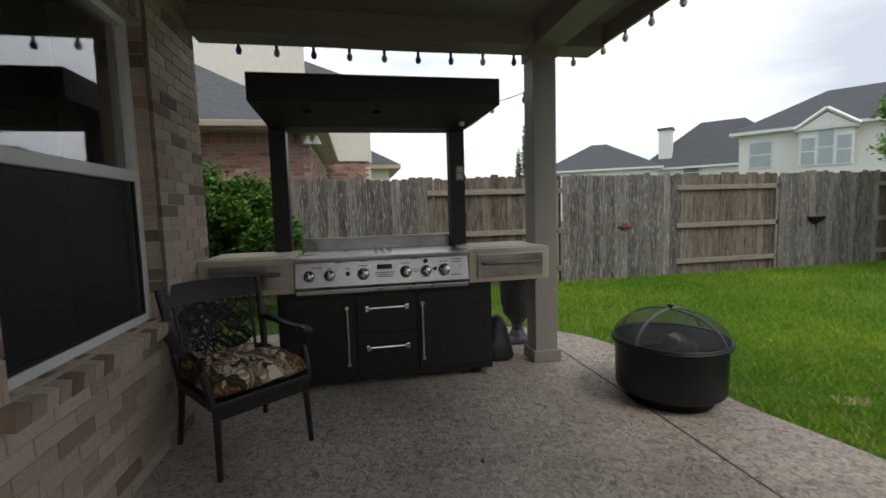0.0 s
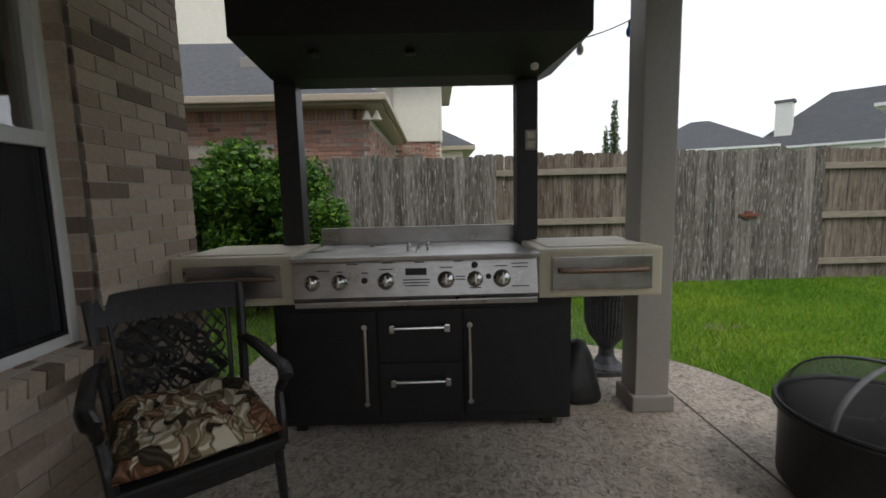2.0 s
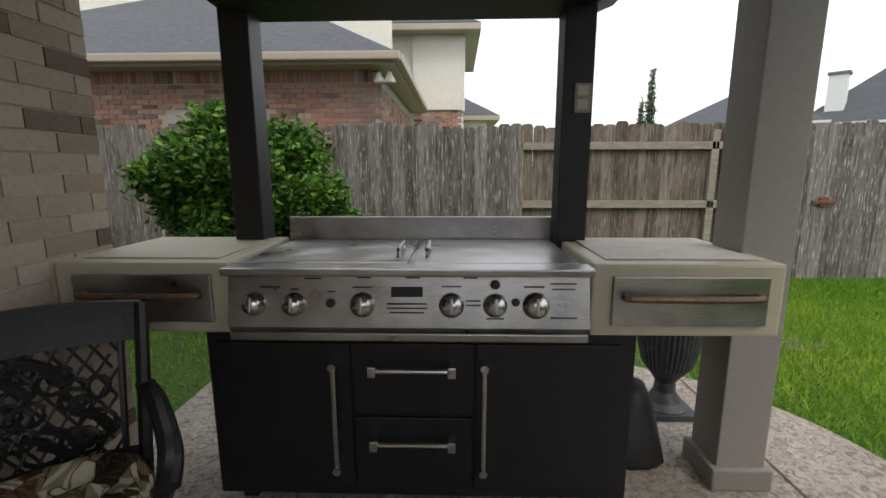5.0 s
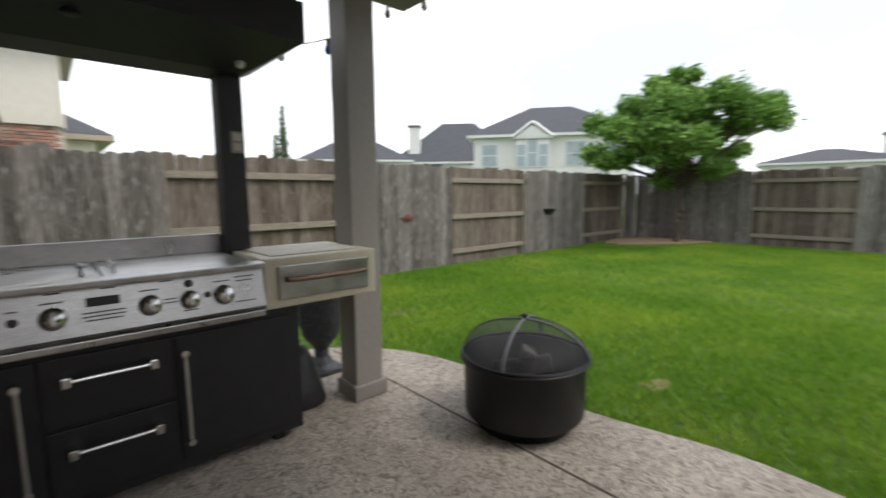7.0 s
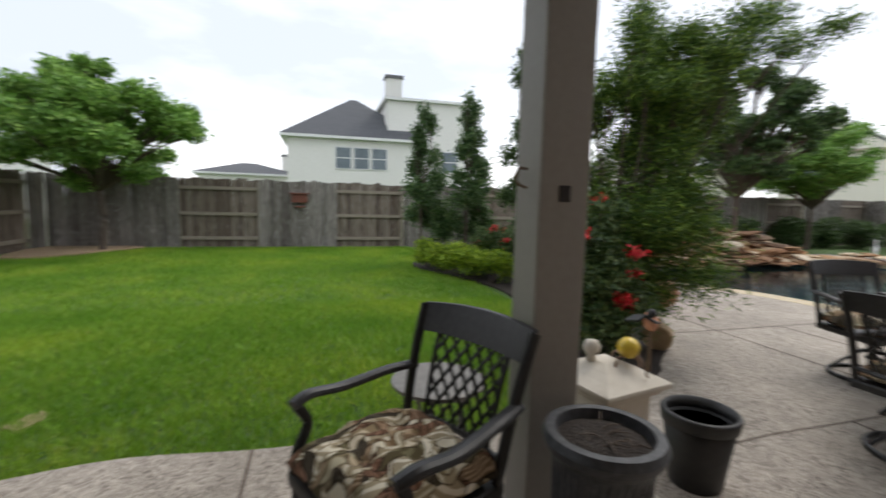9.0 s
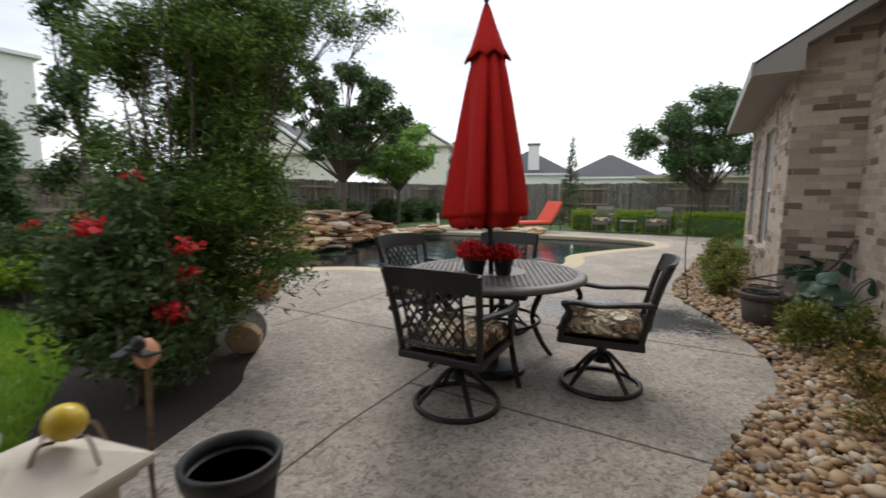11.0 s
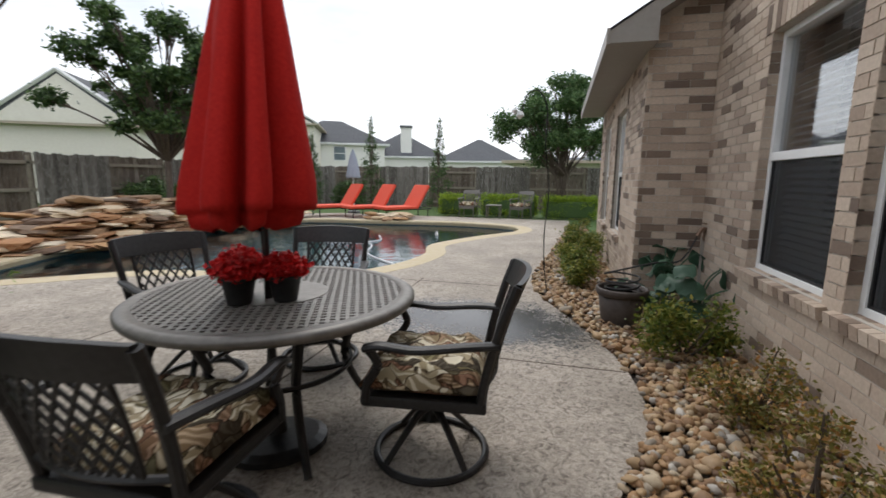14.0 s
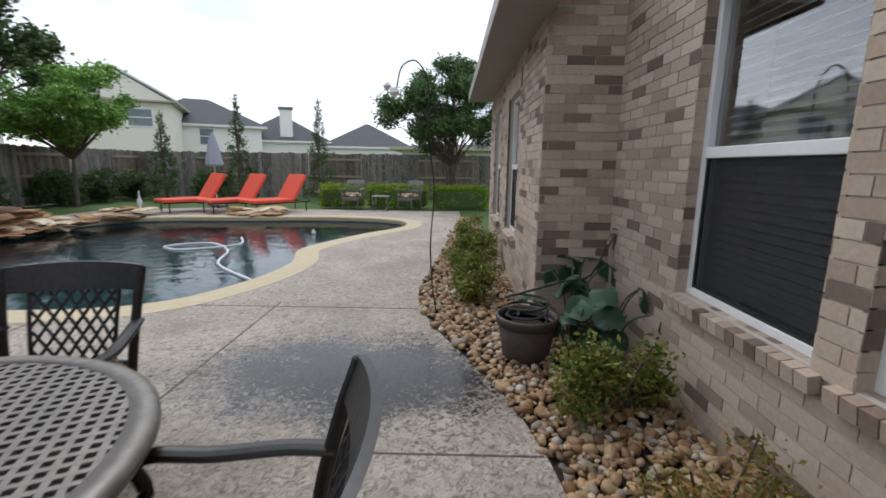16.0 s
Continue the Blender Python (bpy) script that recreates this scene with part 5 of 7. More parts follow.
hook = thing("wall_bracket", "small bent metal bracket on the column", "bracket", pose(0.905, -0.70, 1.44))
part("hook_bar", swept([(0, 0.0, 0.05), (0, 0.035, 0.05), (0, 0.04, 0.0), (0, 0.0, -0.02)], 0.006, 6), M["copper"], hook)
box_plate = thing("outlet_cover", "small dark outlet cover on the column", "outlet", pose(0.815, -0.81, 1.40))
part("cover", boxed(-0.006, -0.022, -0.03, 0.0, 0.022, 0.03, 0.003), M["bronze"], box_plate)


leaf_rng = random.Random(17)
for x, y in ((-0.72, 1.24), (-0.36, 1.12), (-0.12, 1.02), (-0.10, 1.62), (-0.52, 1.33), (0.28, 1.2), (-0.9, 0.62), (-1.2, 1.55), (0.45, 0.3), (-0.45, 0.85)):
    lf = thing("dry_leaf", "small curled brown leaf on the slab", "leaf", pose(x, y, 0.004, 0, 0, leaf_rng.uniform(0, 360)), "dry leaves on the slab")
    bm = bmesh.new()
    ridge = [bm.verts.new((0.016 * (q / 2 - 1), 0, 0.0)) for q in range(5)]
    for sy in (-1, 1):
        rim = [bm.verts.new((0.016 * (q / 2 - 1), sy * 0.011 * math.sin(math.pi * (q + 0.3) / 4.6), 0.009)) for q in range(5)]
        for q in range(4):
            bm.faces.new((ridge[q], ridge[q + 1], rim[q + 1], rim[q]))
    part("blade", bm, M["rust"], lf)

# ---- string lights ----
def string_lights(name, a, b, n, sag, label, seed):
    s = thing(name, label, "string lights", pose(0, 0, 0))
    a, b = Vector(a), Vector(b)
    pts = [a.lerp(b, k / 24) - Vector((0, 0, sag * 4 * (k / 24) * (1 - k / 24))) for k in range(25)]
    part("wire", tube(bmesh.new(), pts, 0.004, 5), M["black_plastic"], s)
    rng = random.Random(seed)
    for k in range(n):
        t = (k + 0.5) / n
        p = a.lerp(b, t) - Vector((0, 0, sag * 4 * t * (1 - t)))
        part("socket", lathe(bmesh.new(), [(0.012, 0), (0.012, -0.035), (0, -0.036)], 8, p), M["black_plastic"], s)
        part("bulb", lathe(bmesh.new(), [(0.01, -0.033), (0.022, -0.055), (0.024, -0.075), (0.014, -0.095), (0, -0.098)], 10, p), M["bulb_blue"] if rng.random() < 0.45 else M["bulb_clear"], s, "", True)


string_lights("string_lights", (-1.65, 3.23, 2.66), (1.40, 3.23, 2.66), 11, 0.03, "string of blue and clear bulbs under the front beam", 3)
string_lights("string_lights", (1.44, 3.2, 2.70), (1.44, -1.2, 2.70), 14, 0.03, "string of blue and clear bulbs along the roof edge", 5)
string_lights("string_lights", (0.95, 3.22, 2.40), (0.42, 3.45, 2.27), 2, 0.04, "short string of bulbs between column and canopy", 8)

bag = thing("grill_cover", "black fabric grill cover bundled beside the cabinet", "cover", pose(0.50, 3.22, 0))
bm = lathe(bmesh.new(), [(0.15, 0), (0.17, 0.04), (0.14, 0.14), (0.09, 0.26), (0.05, 0.36), (0, 0.38)], 20)
for v in bm.verts:
    k = 1 + 0.22 * noise.noise(Vector((v.co.x * 9, v.co.y * 9, v.co.z * 5)))
    v.co.x, v.co.y = v.co.x * k, v.co.y * k
part("folded_fabric", bm, M["black_plastic"], bag, "", True)

# ---- plants ----
def tree(name, label, x, y, h, trunk_r, fork, blobs, leaf, size, per, seed, stems=1, aspect=0.45, category="tree", droop=0.25, shell=0.4):
    """A tapered trunk with limbs that reach into clumps of leaves."""
    t = thing(name, label, category, pose(x, y, GROUND_Z))
    rng = np.random.default_rng(seed)
    bm = bmesh.new()
    for s in range(stems):
        a = 2 * math.pi * s / max(stems, 1) + 0.7
        base = Vector((0.08 * math.cos(a), 0.08 * math.sin(a), 0)) if stems > 1 else Vector((0, 0, 0))
        top = Vector((rng.uniform(-0.1, 0.1), rng.uniform(-0.1, 0.1), fork)) + base * 2.5
        trunk = curve([base, base.lerp(top, 0.5) + Vector((rng.uniform(-0.06, 0.06), rng.uniform(-0.06, 0.06), 0)), top], 5)
        tube(bm, trunk, [trunk_r * (1 - 0.35 * k / (len(trunk) - 1)) for k in range(len(trunk))], 9)
        for k, b in enumerate(blobs):
            if k % stems == s:
                end = Vector(b[:3])
                mid = top.lerp(end, 0.5) + Vector((rng.uniform(-0.12, 0.12), rng.uniform(-0.12, 0.12), 0.08))
                limb = curve([top, mid, end], 4)
                tube(bm, limb, [trunk_r * 0.5 * (1 - 0.8 * q / (len(limb) - 1)) for q in range(len(limb))], 6)
                for w in range(3):
                    d = Vector(rng.normal(size=3)).normalized()
                    tip = end + Vector((d.x * b[3], d.y * b[4], d.z * b[5])) * 0.85
                    tube(bm, [mid.lerp(end, 0.6), end.lerp(tip, 0.5), tip], [trunk_r * 0.16, trunk_r * 0.1, trunk_r * 0.03], 5)
    part("trunk", bm, M["bark"], t)
    leaves("crown", clumps(rng, blobs, per, shell), size, LEAF[leaf], t, seed, aspect, droop)
    return t


def scatter(rng, n, c, r, s0, s1, flat=0.8):
    """Clump blobs strewn through an ellipsoid about c."""
    out = []
    while len(out) < n:
        p = rng.uniform(-1, 1, 3)
        if np.dot(p, p) < 1:
            s = rng.uniform(s0, s1)
            out.append((c[0] + p[0] * r[0], c[1] + p[1] * r[1], c[2] + p[2] * r[2], s, s, s * flat))
    return out


def shrub(name, label, x, y, blobs, leaf, size, per, seed, stems=7, aspect=0.5, category="shrub", blooms=0, shell=0.45, droop=0.1):
    t = thing(name, label, category, pose(x, y, GROUND_Z))
    rng = np.random.default_rng(seed)
    bm = bmesh.new()
    for k in range(stems):
        b = blobs[k % len(blobs)]
        tube(bm, curve([(rng.uniform(-0.05, 0.05), rng.uniform(-0.05, 0.05), 0), (b[0] * 0.5, b[1] * 0.5, b[2] * 0.55), (b[0], b[1], b[2] + b[5] * 0.6)], 4), [0.012 - 0.001 * q for q in range(9)], 5)
    part("woody_base", bm, M["bark"], t)
    leaves("foliage", clumps(rng, blobs, per, shell), size, LEAF[leaf], t, seed, aspect, droop)
    for k in range(blooms):
        b = blobs[int(rng.integers(len(blobs)))]
        d = Vector(rng.normal(size=3)).normalized()
        d.z = abs(d.z)
        c = Vector(b[:3]) + Vector((d.x * b[3], d.y * b[4], d.z * b[5])) * 1.02
        leaves("bloom", clumps(rng, [(c.x, c.y, c.z, 0.085, 0.085, 0.06)], 9500, 0.3), 0.05, M["bloom"], t, seed + 50 + k, 0.8, -0.1)
    return t


rng = np.random.default_rng(11)
tree("corner_tree", "broad leafy green tree in the fence corner", 12.0, 5.2, 4.8, 0.09, 1.5, scatter(rng, 60, (0, 0, 2.75), (2.5, 2.5, 1.15), 0.26, 0.52) + scatter(rng, 14, (-0.3, 0.3, 3.9), (1.1, 1.1, 0.6), 0.24, 0.42), "tree", 0.15, 4200, 21, shell=0.25)
tree("oak_tree", "dark green oak with a forked trunk beyond the rocks", 10.1, -12.1, 6.3, 0.105, 1.75, scatter(rng, 44, (0, 0, 3.55), (2.5, 2.5, 1.25), 0.26, 0.55, 0.7) + scatter(rng, 9, (-0.2, 0.7, 5.0), (1.1, 1.0, 0.75), 0.28, 0.45) + scatter(rng, 6, (-0.3, -0.9, 4.7), (0.7, 0.7, 0.6), 0.28, 0.45), "oak", 0.15, 3000, 22, shell=0.3)
tree("myrtle_tree", "multi-stemmed tree behind the clipped hedge", -0.45, -19.6, 5.4, 0.06, 1.5, scatter(rng, 54, (0.1, 0, 3.55), (2.45, 1.8, 1.45), 0.30, 0.58), "myrtle", 0.13, 3200, 23, stems=4)
tree("garden_tree", "light green tree by the east fence", 11.6, -17.4, 4.6, 0.08, 1.5, scatter(rng, 40, (0, 0, 3.2), (2.0, 2.0, 1.3), 0.36, 0.65), "tree", 0.14, 2600, 24)
for i, (x, y, h) in enumerate(((8.9, -2.15, 3.4), (8.4, -3.0, 3.6), (7.3, -3.75, 4.7))):
    r = np.random.default_rng(40 + i)
    bl = []
    for k in range(20):
        f = k / 19
        z = 0.75 + (h - 0.85) * f
        w = 0.36 * (1 - f) ** 0.7 + 0.05
        a = r.uniform(0, 6.28)
        bl.append((w * math.cos(a), w * math.sin(a), z, 0.34 * (1 - 0.5 * f), 0.34 * (1 - 0.5 * f), 0.28))
    tree("slender_tree", "slender upright evergreen tree in the flower bed", x, y, h, 0.04, h * 0.45, bl, "oak" if i == 2 else "myrtle", 0.085, 7000, 41 + i, shell=0.2)
for i, (x, y, h) in enumerate(((7.6, -20.3, 3.9), (4.6, -20.6, 3.8), (10.3, -20.0, 3.2))):
    r = np.random.default_rng(60 + i)
    bl = [(0.45 * (1 - k / 18) * math.cos(k * 2.4), 0.45 * (1 - k / 18) * math.sin(k * 2.4), 0.4 + (h - 0.5) * k / 17, 0.34 * (1 - 0.7 * k / 18), 0.34 * (1 - 0.7 * k / 18), 0.3) for k in range(18)]
    tree("slender_tree", "narrow evergreen standing before the far fence", x, y, h, 0.05, h * 0.5, bl, "oak", 0.10, 1800, 61 + i, shell=0.2)
r = np.random.default_rng(70)
bl = scatter(r, 26, (0, 0, 1.15), (0.75, 0.62, 0.85), 0.28, 0.46) + scatter(r, 20, (0.0, -0.05, 2.25), (0.62, 0.55, 0.6), 0.24, 0.38) + scatter(r, 12, (0.15, 0.1, 0.85), (0.5, 0.42, 0.5), 0.22, 0.34) + [(-0.15, 0.1, 3.1, 0.22, 0.2, 0.5), (0.2, -0.3, 3.0, 0.2, 0.2, 0.45), (0.1, -0.75, 2.8, 0.3, 0.3, 0.22), (0.0, -1.1, 2.95, 0.3, 0.25, 0.14), (0.5, -0.5, 3.2, 0.2, 0.2, 0.35), (-0.35, 0.35, 2.9, 0.2, 0.2, 0.4), (-0.5, -0.6, 2.55, 0.3, 0.2, 0.12), (-0.3, -0.9, 3.15, 0.34, 0.3, 0.3), (-0.55, -1.15, 2.9, 0.3, 0.3, 0.2), (-0.2, -1.3, 3.3, 0.3, 0.3, 0.25), (-0.75, -1.45, 3.05, 0.24, 0.24, 0.12)] + scatter(r, 20, (-0.05, -0.45, 2.6), (0.5, 0.65, 0.5), 0.22, 0.36)
tree("feathery_shrub", "tall airy shrub with narrow green leaves in the bed", 3.14, -2.92, 3.4, 0.035, 0.8, bl, "feather", 0.066, 12500, 71, stems=3, aspect=0.2, category="shrub", shell=0.15)
r = np.random.default_rng(72)
shrub("rose_bush", "rose bush with coral red blooms beside the pedestal", 2.62, -2.2, scatter(r, 20, (0, 0, 0.78), (0.42, 0.42, 0.62), 0.2, 0.32), "rosebush", 0.055, 9000, 73, blooms=9)
for i, (x, y) in enumerate(((7.3, -3.1), (6.5, -3.35), (5.6, -3.45), (4.8, -3.5))):
    r = np.random.default_rng(80 + i)
    shrub("rose_bush", "rose bush with bright red blooms in the bed", x, y, scatter(r, 12, (0, 0, 0.7), (0.45, 0.4, 0.42), 0.2, 0.32), "rosebush", 0.06, 6000, 81 + i, blooms=14)
for i in range(5):
    f = i / 4
    r = np.random.default_rng(90 + i)
    shrub("low_hedge_plant", "clipped yellow-green edging shrub along the lawn", 8.4 - 1.9 * f, -2.15 - 0.68 * f, scatter(r, 14, (0, 0, 0.36), (0.30, 0.27, 0.22), 0.15, 0.22), "hedge", 0.055, 12000, 91 + i, stems=5)
for i, (x, y) in enumerate(((12.25, -13.6), (12.2, -15.0), (12.3, -17.6), (12.2, -19.0), (11.9, -20.6), (9.2, -21.3))):
    r = np.random.default_rng(140 + i)
    shrub("fence_shrub", "dark green rounded shrub along the far fence", x, y, scatter(r, 22, (0, 0, 0.62), (0.65, 0.75, 0.5), 0.22, 0.36), "oak", 0.10, 3200, 141 + i, stems=8)
r = np.random.default_rng(100)
shrub("large_bush", "dense glossy green bush in front of the fence", -2.55, 5.85, scatter(r, 60, (0.05, 0, 1.05), (1.05, 0.5, 0.8), 0.24, 0.38), "bush", 0.085, 11000, 101, stems=12)


def hedge(x0, x1, y, label, seed):
    h = thing("clipped_hedge", label, "hedge", pose((x0 + x1) / 2, y, GROUND_Z))
    r = np.random.default_rng(seed)
    n = int((x1 - x0) * 5)
    bl = [(x0 - (x0 + x1) / 2 + (x1 - x0) * (k + 0.5) / n, r.uniform(-0.12, 0.12), z, 0.2, 0.24, 0.2) for k in range(n) for z in (0.2, 0.5, 0.68)]
    bm = bmesh.new()
    for k in range(n // 2):
        xx = x0 - (x0 + x1) / 2 + (x1 - x0) * (k + 0.5) / (n // 2)
        tube(bm, [(xx, 0, 0), (xx + 0.03, 0, 0.35), (xx, 0.05, 0.7)], [0.015, 0.012, 0.004], 5)
    part("woody_base", bm, M["bark"], h)
    # added solid box in the dark oak leaf colour, filling behind the leaves
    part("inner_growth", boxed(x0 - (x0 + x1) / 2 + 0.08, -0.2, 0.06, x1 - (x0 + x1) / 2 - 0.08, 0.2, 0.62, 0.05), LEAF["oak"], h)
    leaves("foliage", clumps(r, bl, 9000, 0.35), 0.065, LEAF["hedge"], h, seed)


hedge(-1.7, 0.1, -18.3, "clipped bright green box hedge by the far fence", 110)
hedge(0.35, 2.35, -18.4, "clipped bright green box hedge behind the chairs", 111)
hedge(2.5, 3.9, -18.2, "clipped bright green box hedge beside the grey chairs", 112)

# soil of the beds
BED = [tuple(p) for p in curve([(1.85, -1.35, 0), (2.6, -1.6, 0), (4.0, -2.35, 0), (5.2, -2.7, 0), (6.46, -2.7, 0), (8.5, -1.9, 0), (9.6, -2.3, 0), (10.0, -3.6, 0), (9.0, -4.75, 0), (6.5, -4.42, 0), (4.7, -4.23, 0), (3.85, -4.03, 0), (3.14, -3.58, 0), (2.55, -2.93, 0), (2.2, -2.53, 0)], 4, True)]
tagged(part("flower_bed_soil", prism(bmesh.new(), [p[:2] for p in BED], GROUND_Z, -0.012), M["soil"]), "dark bare soil of the planting bed", "soil", kind="structure")
tagged(part("corner_mulch", prism(bmesh.new(), [tuple(p)[:2] for p in curve([(10.6, 6.5, 0), (10.9, 5.6, 0), (11.9, 5.0, 0), (12.8, 4.6, 0), (12.85, 6.7, 0)], 5, True)], GROUND_Z, 0.015), M["mulch"]), "pale straw mulch under the corner tree", "mulch", kind="structure")
bed_pts = BED_EDGE + [(-1.18, -15.5, 0), (-1.18, -7.0, 0), (-1.85, -6.98, 0), (-1.85, -2.42, 0), (-1.0, -2.46, 0)]
tagged(part("stone_bed_soil", prism(bmesh.new(), [p[:2] for p in bed_pts], GROUND_Z, -0.018), M["soil"]), "dark soil under the river stones", "soil", kind="structure")

for x, y, rx, ry in ((2.39, 4.67, 0.20, 0.13), (2.52, 1.80, 0.12, 0.08)):
    patch = bmesh.new()
    ring = [(x + rx * math.cos(a) * (1 + 0.25 * math.sin(3 * a + x)), y + ry * math.sin(a) * (1 + 0.25 * math.cos(2 * a + y))) for a in [2 * math.pi * k / 18 for k in range(18)]]
    prism(patch, ring, GROUND_Z, GROUND_Z + 0.014)
    tagged(part("bare_patch", patch, M["mulch"] if y < 3 else M["bark"]), "bare dry earth patch in the lawn", "soil", kind="structure")

# cut log slice and jar in the bed
slab_log = thing("log_slice", "pale cut log slice standing in the soil", "log", pose(2.84, -3.10, 0.0, 72, 0, 40) @ Matrix.Scale(0.85, 4))
part("cut_face", lathe(bmesh.new(), [(0.15, 0.0), (0.165, 0.01), (0.165, 0.10), (0.155, 0.11), (0, 0.11)], 18), M["wood"], slab_log, "", False, pose(0, 0.14, -0.02))
jar = thing("terracotta_jar", "terracotta jar lying on its side by the bed", "jar", pose(4.28, -4.38, 0.215, 0, 78, 60) @ Matrix.Scale(0.85, 4))
part("jar_body", lathe(bmesh.new(), [(0.10, -0.26), (0.19, -0.18), (0.245, 0.0), (0.22, 0.14), (0.13, 0.22), (0.10, 0.26), (0.14, 0.30), (0.14, 0.32), (0.10, 0.32), (0.09, 0.22), (0, 0.1)], 28), M["terracotta"], jar, "", True)

# ---- pool rocks, spa and loungers ----
def rock_mesh(seed, sx, sy, sz):
    bm = bmesh.new()
    bmesh.ops.create_icosphere(bm, subdivisions=2, radius=1)
    for v in bm.verts:
        k = 1 + 0.62 * noise.noise(v.co * 2.4 + Vector((seed * 3.1, seed, 0)))
        v.co = Vector((math.copysign(abs(v.co.x) ** 0.8, v.co.x) * sx * k, math.copysign(abs(v.co.y) ** 0.8, v.co.y) * sy * k, math.copysign(abs(v.co.z) ** 0.55, v.co.z) * sz * (1 + 0.15 * noise.noise(v.co * 3 + Vector((seed, 0, 0))))))
    me = bpy.data.meshes.new("ledge_stone")
    bm.to_mesh(me)
    bm.free()
    me.materials.append(M["ledge"])
    return me


ROCKS = [rock_mesh(k, 0.31 + 0.07 * (k % 3), 0.22 + 0.06 * (k % 2), 0.036 + 0.009 * (k % 4)) for k in range(8)]


def rock_pile(name, label, places, seed):
    t = thing(name, label, "rock pile")
    rr = random.Random(seed)
    for x, y, z, s in places:
        ob = new("ledge_stone", ROCKS[rr.randrange(8)])
        ob.parent = t
        ob.matrix_basis = pose(x, y, z, rr.uniform(-9, 9), rr.uniform(-9, 9), rr.uniform(0, 360)) @ Matrix.Diagonal((s, s, s * rr.uniform(0.8, 1.3), 1))
    return t


rr = random.Random(5)
spots = []
for layer in range(10):
    z = 0.0 + 0.088 * layer
    shrink = 1 - layer / 11
    n = int(34 * shrink) + 3
    for k in range(n):
        f = k / max(n - 1, 1)
        y = -10.0 + (f - 0.5) * 6.6 * shrink ** 0.8 + rr.uniform(-0.15, 0.15)
        front = 8.15 + 0.25 * math.sin(f * 7) + 0.10 * layer
        for x in (front + rr.uniform(-0.12, 0.2), front + 0.5 + rr.uniform(-0.15, 0.2)):
            spots.append((x, y, z - 0.02, rr.uniform(0.75, 1.25)))
rr.shuffle(spots)
rock_pile("rock_waterfall", "stacked tan and rust sandstone ledges of the pool waterfall", [(x, y, z, s * 1.1) for x, y, z, s in spots[:298]], 6)
bm = bmesh.new()
bmesh.ops.create_icosphere(bm, subdivisions=3, radius=1)
for v in bm.verts:
    v.co = Vector((9.1 + v.co.x * 0.75, -10.0 + v.co.y * 2.9, GROUND_Z + max(v.co.z, 0) * (0.52 + 0.1 * noise.noise(v.co * 3))))
tagged(part("rock_core", bm, M["ledge"]), "sandstone rubble core behind the waterfall ledges", "rock", kind="structure")
rock_pile("edge_rocks", "flat tan ledge rocks on the far pool edge", [(4.4 + 0.35 * (k % 4), -15.25 - 0.2 * (k // 4), 0.06 + 0.1 * (k // 5), 0.8) for k in range(9)], 8)
rock_pile("edge_rocks", "pale ledge rocks at the end of the waterfall", [(7.7 + 0.4 * (k % 3), -14.0 - 0.35 * (k // 3), 0.06 + 0.1 * (k // 6), 1.0) for k in range(11)], 9)

spa = thing("raised_spa", "raised stone spa with pale rim and spillway", "spa", pose(8.3, -5.6, 0))
part("spa_wall", lathe(bmesh.new(), [(1.15, -0.1), (1.15, 0.36), (0.85, 0.36), (0.85, 0.0), (0, 0.0)], 40), M["grey_stone"], spa, "grey stone spa wall")
part("spa_rim", lathe(bmesh.new(), [(0.83, 0.36), (1.22, 0.36), (1.24, 0.39), (1.22, 0.42), (0.83, 0.42), (0.83, 0.36)], 40), M["coping"], spa, "pale rounded rim")
part("spa_water", lathe(bmesh.new(), [(0.845, 0.34), (0, 0.34)], 30), M["water"], spa)
for k in range(26):
    a = math.radians(170 + k * 7.2)
    ob = new("wall_stone", ROCKS[k % 8])
    ob.parent = spa
    ob.matrix_basis = pose(1.13 * math.cos(a), 1.13 * math.sin(a), 0.12 + 0.14 * (k % 2), 0, 0, math.degrees(a) + 90) @ Matrix.Diagonal((0.45, 0.3, 1.0, 1))


def lounger(x, y, turn):
    t = thing("sun_lounger", "low lounger with orange-red cushion beside the pool", "lounger", pose(x, y, 0, 0, 0, turn), "pool loungers")
    for s in (-0.3, 0.3):
        part("side_rail", tube(bmesh.new(), [(-0.95, s, 0.28), (0.95, s, 0.28)], 0.022, 6), M["bronze"], t)
        for xx in (-0.8, 0.8):
            part("leg", tube(bmesh.new(), [(xx, s, 0.28), (xx, s, 0.0)], 0.02, 6), M["bronze"], t)
    part("seat_cushion", boxed(-0.35, -0.41, 0.30, 0.95, 0.41, 0.39, 0.03), M["orange_red"], t)
    part("back_cushion", boxed(-0.88, -0.43, 0.0, 0.0, 0.43, 0.09, 0.03, m=pose(-0.33, 0, 0.32, 0, 57, 0)), M["orange_red"], t)
    part("back_brace", tube(bmesh.new(), [(-0.80, -0.2, 0.28), (-0.70, -0.2, 0.80)], 0.015, 6), M["bronze"], t)


for x, y in ((7.1, -16.25), (5.9, -16.3), (4.7, -16.35)):
    lounger(x, y, 52)

um2 = thing("side_umbrella", "closed blue-grey umbrella behind the loungers", "umbrella", pose(7.35, -18.0, 0))
part("pole", tube(bmesh.new(), [(0, 0, 0), (0, 0, 2.35)], 0.02, 8), M["white"], um2)
part("canopy", lathe(bmesh.new(), [(0.25, 1.30), (0.28, 1.36), (0.20, 1.8), (0.12, 2.15), (0.03, 2.38), (0, 2.4)], 12), M["canvas_blue"], um2)
part("base", lathe(bmesh.new(), [(0.25, GROUND_Z), (0.25, 0.03), (0.05, 0.06), (0, 0.06)], 16), M["grey_stone"], um2)
